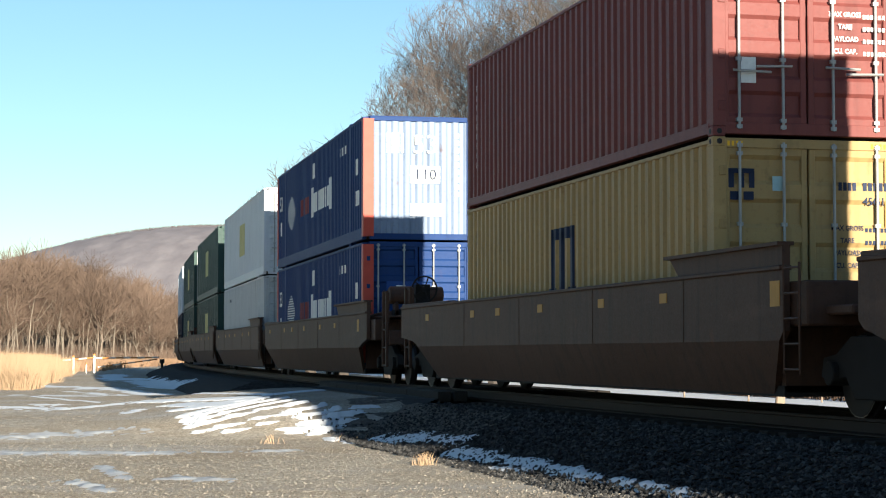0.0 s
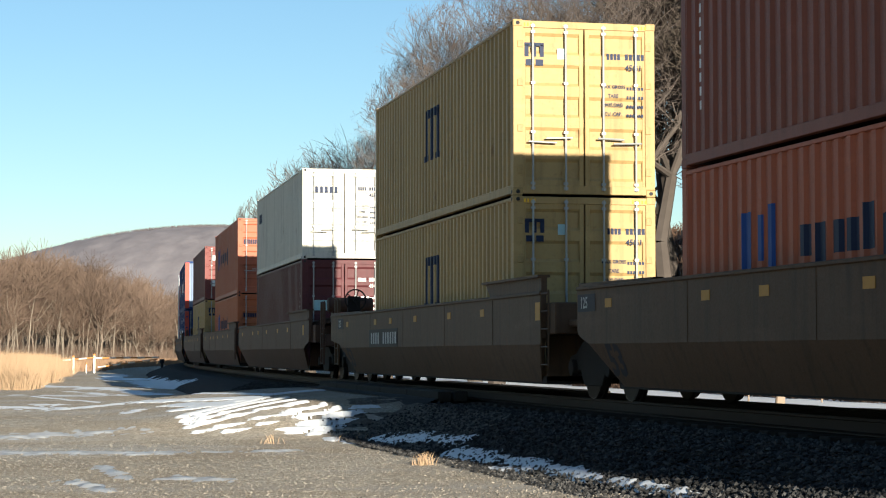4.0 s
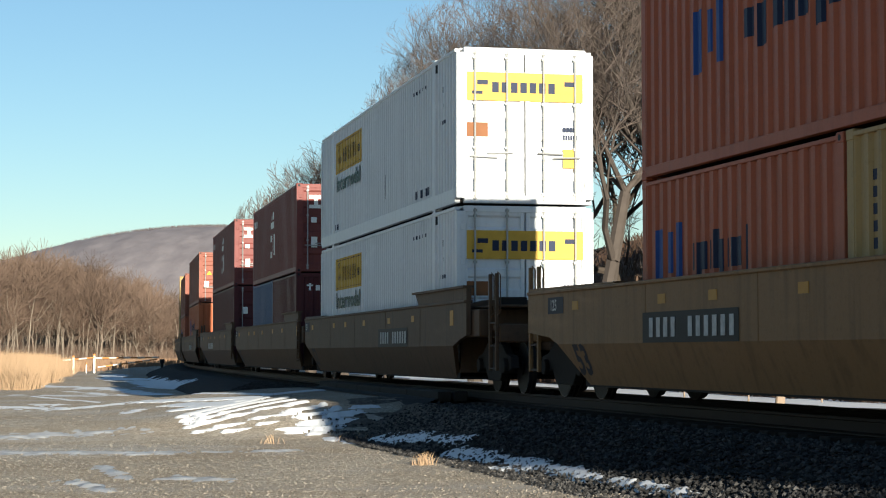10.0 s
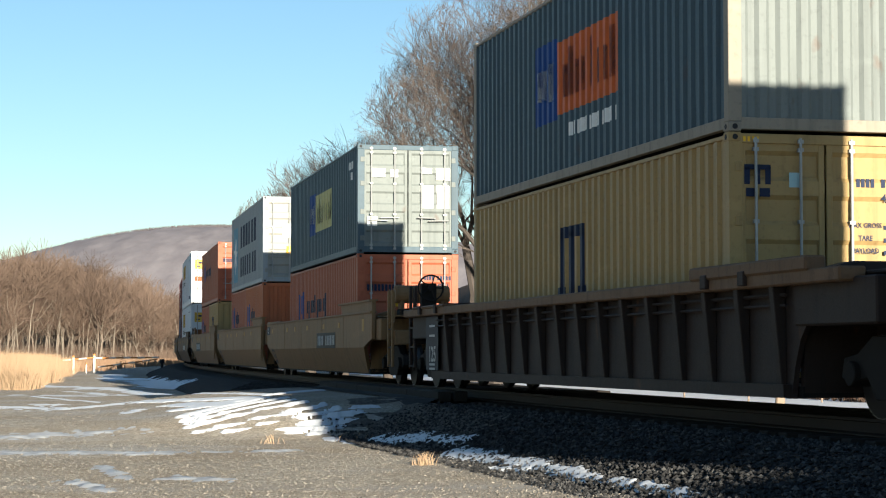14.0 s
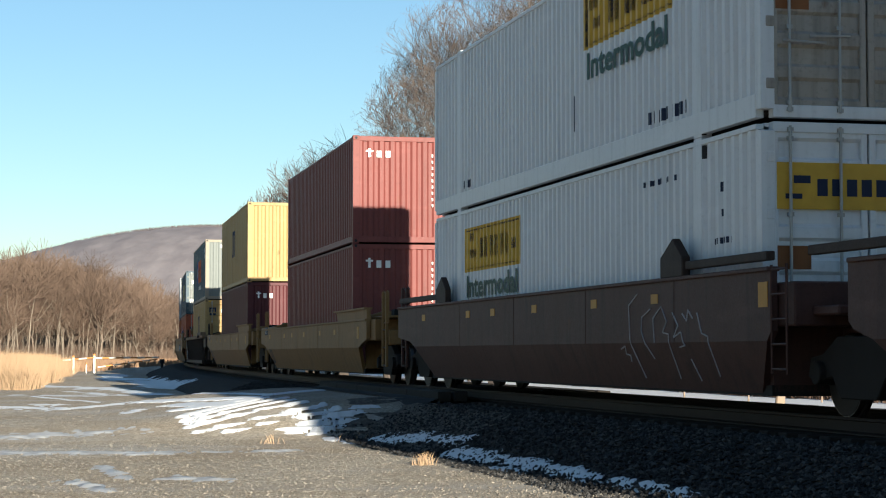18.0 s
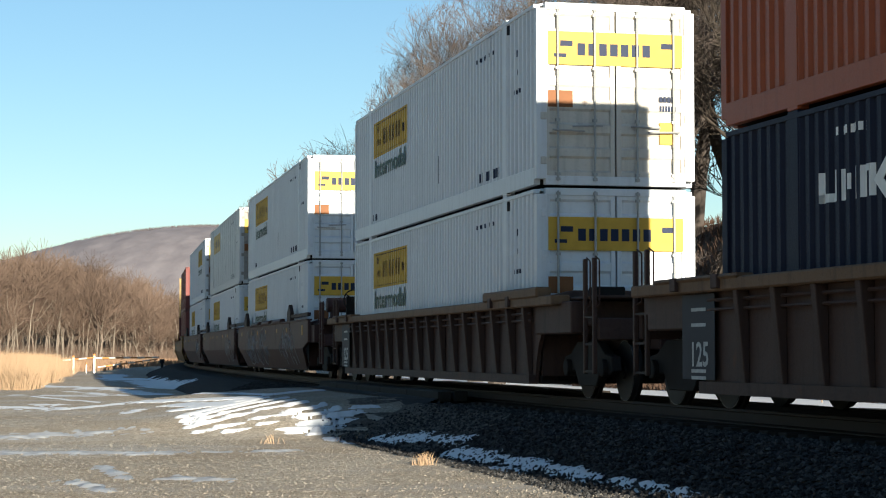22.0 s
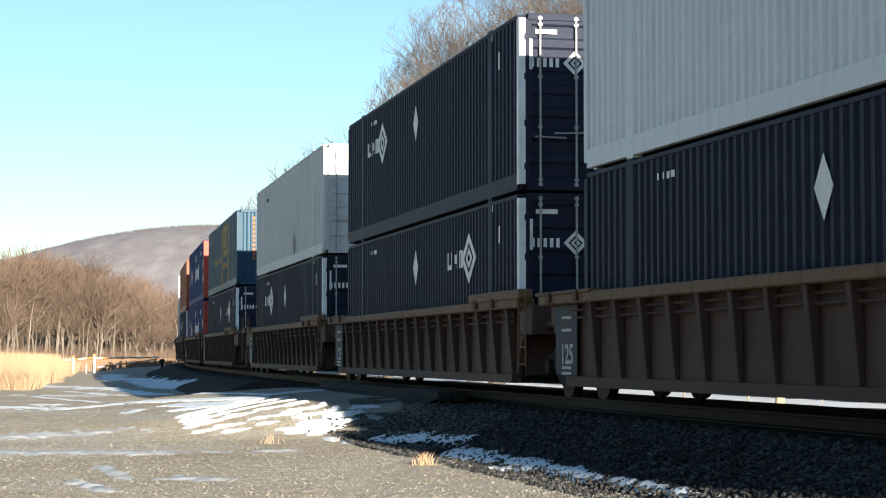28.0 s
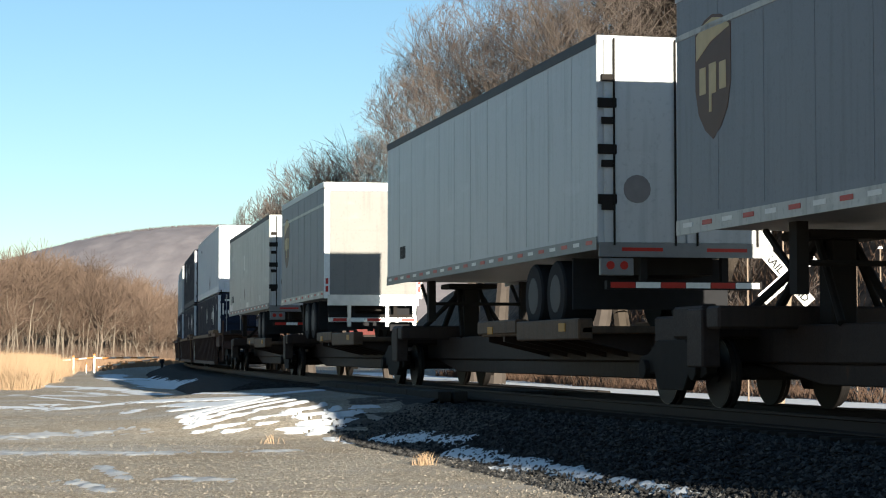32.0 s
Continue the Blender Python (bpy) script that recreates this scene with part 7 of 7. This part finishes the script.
# a bare bough that reaches in at the edge of the yard
plant(tree_meshes(301, 9, 4, 1.2, 1, 3, 0.012), -25.9, 108, GROUND, 1.0, 0.5, "leafless tree with thin drooping twigs")

# ---- hills ----


def hill_material(name, lo, hi):
    m, n, l, b_ = nodes_of(name, 0.95)
    col = mix(n, l, ramp(n, l, noise_tex(n, l, 0.1, 12, (1, 0.3, 1)), 0.25, 0.75), lo, hi)
    l.new(col, b_.inputs["Base Color"])
    bump(n, l, b_, noise_tex(n, l, 0.16, 8, (1, 0.4, 0.8)), 0.35, 2.0)
    return m


def ridge(name, label, y0, y1, x0, x1, height, mat, nx=150, ny=24):
    def z(x, y):
        t = (y - y0) / (y1 - y0)
        return GROUND - 2 + height(x) * math.sin(min(1, t) * math.pi / 2) + (1.4 * noise.noise((x * 0.09, y * 0.09, 5)) + 0.9 * noise.noise((x * 0.35, y * 0.3, 6))) * min(1, t * 3)
    xs = [x0 + (x1 - x0) * i / nx for i in range(nx + 1)]
    ys = [y0 + (y1 - y0) * j / ny for j in range(ny + 1)]
    tagged(new(name, grid_mesh(name, xs, ys, z, mat)), label, "hill", kind="structure")


def far_height(x):
    u = x / 1300.0 + 0.113
    return 86.0 - (2400 if u < 0 else 700) * u * u


# Distance haze is painted into this ridge's pale violet-grey base colours.
ridge("backdrop_hill", "wooded mountain ridge, distance haze in its grey-brown colour", 900, 1300, -600, 520, lambda x: max(34, far_height(x)), hill_material("hazed far wooded hill", (0.175, 0.156, 0.163), (0.255, 0.23, 0.232)), 320, 36)
LEAF_LITTER = hill_material("near wooded hill", (0.12, 0.085, 0.06), (0.22, 0.16, 0.115))
tagged(new("backdrop_hill", grid_mesh("nearhill", [-340 + 4 * i for i in range(93)], [290 + 7 * j for j in range(34)], lambda x, y: slope_z(x, y) + 0.9 * noise.noise((x * 0.12, y * 0.12, 5)), LEAF_LITTER)), "brown wooded hillside covered in leaf litter", "hill", kind="structure")
ridge("backdrop_hill", "brown wooded bank beyond the line", 135, 230, 4, 150, lambda x: 13 * smooth(3, 17, x) + 2 * noise.noise((x * 0.05, 3, 0)), hill_material("bank", (0.07, 0.05, 0.036), (0.14, 0.1, 0.072)), 100, 20)

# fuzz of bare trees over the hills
# The far trees' bluish grey carries painted distance haze too.
FARTREE = plain("hazed grey brown far trees", (0.1, 0.088, 0.09), 0.95, vary=0.5, scale=0.05)
SAPLING = plain("pale sapling bark", (0.2, 0.165, 0.13), 0.9, vary=0.5, scale=0.2)
rnd = random.Random(61)
spots = []
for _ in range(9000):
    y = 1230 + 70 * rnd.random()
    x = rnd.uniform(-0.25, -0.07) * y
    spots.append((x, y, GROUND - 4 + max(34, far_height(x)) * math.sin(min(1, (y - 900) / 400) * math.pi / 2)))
blades("hill_woods", "leafless woods on the mountain, haze in their grey-brown colour", spots, 3.6, FARTREE, "woods", 0.3, 0.3)
spots = []
for _ in range(26000):
    y = 190 + 220 * rnd.random()
    x = rnd.uniform(-0.25, -0.085) * y
    if nearest_line(x, y)[1] > 24:
        spots.append((x, y, max(GROUND, slope_z(x, y)) - 0.1))
saplings = []
for _ in range(420):
    y = 188 + 150 * rnd.random()
    x = rnd.uniform(-0.25, -0.085) * y
    if nearest_line(x, y)[1] > 24:
        saplings.append((x, y, max(GROUND, slope_z(x, y)) - 0.1))
blades("saplings", "thin pale upright trunks in the woods", saplings, 8.5, SAPLING, "woods", 0.12, 0.07)
blades("underbrush", "brown tangle of saplings under the woods", spots, 2.8, WOODS, "brush", 0.75, 0.028)

# ---- signs, posts and the barrier ----
SIGN_WHITE = plain("white sign enamel", (0.78, 0.77, 0.74), 0.5, vary=0.15)
SIGN_BLACK = plain("black sign letters", (0.02, 0.02, 0.02), 0.5)
POSTWOOD = plain("weathered post wood", (0.26, 0.2, 0.15), 0.85)
sx, sy = 6.15, 35.0
sign = tagged(new("crossbuck_sign"), "white railroad crossing crossbuck on a wooden post", "sign")
sign.matrix_world = Matrix.Translation((sx, sy, ground_z(sx, sy)))
sz = 2.02 - ground_z(sx, sy)
piece("post", Geo().prism([(-0.25, 0), (-0.09, 0), (0.14, sz + 0.42), (0.0, sz + 0.42)], "y", 0.03, 0.17).mesh("post", POSTWOOD, 0.02), sign)
for ang, body_ in ((-49, "RAIL  ROAD"), (41, "CROSSING")):
    at = Matrix.Translation((0, -0.012 if ang > 0 else 0.0, sz)) @ Matrix.Rotation(radians(-ang), 4, "Y")
    blade = piece("blade", stored("blade", lambda: Geo().box(-0.61, 0.61, -0.01, 0.0, -0.115, 0.115).mesh("blade", SIGN_WHITE, 0.003)), sign, at=at)
    piece("lettering", lettering(body_, 0.2, SIGN_BLACK, 0.006), blade, at=Matrix.Translation((0, -0.014, -0.07)) @ END_TURN @ Matrix.Diagonal((1.05 if ang > 0 else 1.0, 1, 1, 1)))
for x, y, h, cap in ((8.55, 55, 4.0, 0), (9.55, 55, 4.7, 1), (10.6, 55, 4.3, 0), (11.6, 55, 4.2, 0), (6.75, 55, 3.7, 0), (12.5, 56, 4.2, 1)):
    p = tagged(new("fence_post"), "slim pale post on the brushy bank", "post", "posts on the bank")
    p.matrix_world = Matrix.Translation((x, y, -0.9))
    piece("pole", stored(("pole", h), lambda: Geo().cyl("z", 0, 0, 0, h + 0.4, 0.024, 8).mesh("pole", POSTWOOD)), p)
    if cap:
        piece("cap", stored("cap", lambda: Geo().prism([(-0.08, 0), (0.08, 0), (0.03, 0.07), (-0.03, 0.07)], "y", -0.03, 0.03).mesh("cap", SIGN_WHITE)), p, at=Matrix.Translation((0, 0, h + 0.36)))

GATE_W = plain("white gate paint", (0.72, 0.66, 0.58), 0.6)
GATE_O = plain("orange gate paint", (0.6, 0.24, 0.07), 0.6)
gate = tagged(new("barrier_gate"), "white and orange striped pipe barrier across a track", "barrier")
gate.matrix_world = Matrix.Translation((-26.15, 139, GROUND))
for x, y, h, r in ((0.0, 0.0, 1.12, 0.08), (0.85, 3.5, 1.25, 0.09), (0.55, 2.0, 0.62, 0.05)):
    piece("post", Geo().cyl("z", x, y, -0.1, h, r, 10).mesh("gpost", GATE_W, 0.01), gate)
    piece("post_top", Geo().cyl("z", x, y, h, h + 0.14, r * 0.96, 10).mesh("gtop", GATE_O, 0.01), gate)
for p, q, n in ((Vector((-2.0, 0.4, 0.8)), Vector((0.85, 3.4, 1.12)), 6), (Vector((0.9, 3.4, 1.08)), Vector((5.3, 5.0, 1.12)), 9), (Vector((1.1, 3.6, 0.42)), Vector((5.2, 5.0, 1.0)), 8)):
    for i in range(n):
        piece("bar_section", Geo().rod(p.lerp(q, i / n), p.lerp(q, (i + 1) / n), 0.05, 0.05, 8).mesh("bar", GATE_O if i % 2 else GATE_W), gate)
stump = tagged(new("marker_post"), "short dark marker post at the barrier's end", "post")
stump.matrix_world = Matrix.Translation((-20.6, 144, GROUND))
piece("post", Geo().cyl("z", 0, 0, -0.1, 0.95, 0.1, 8).cyl("z", 0, 0, 0.7, 1.0, 0.18, 8).mesh("stump", BLACK), stump)


def motions():
    """Every car and container follows the line at one steady speed."""
    for thing, u, m in MOVERS:
        walk(thing, [(float(t), unit_pose(u, t, 10.0 if u > -530 else 8.85) @ m) for t in range(33)])


motions()
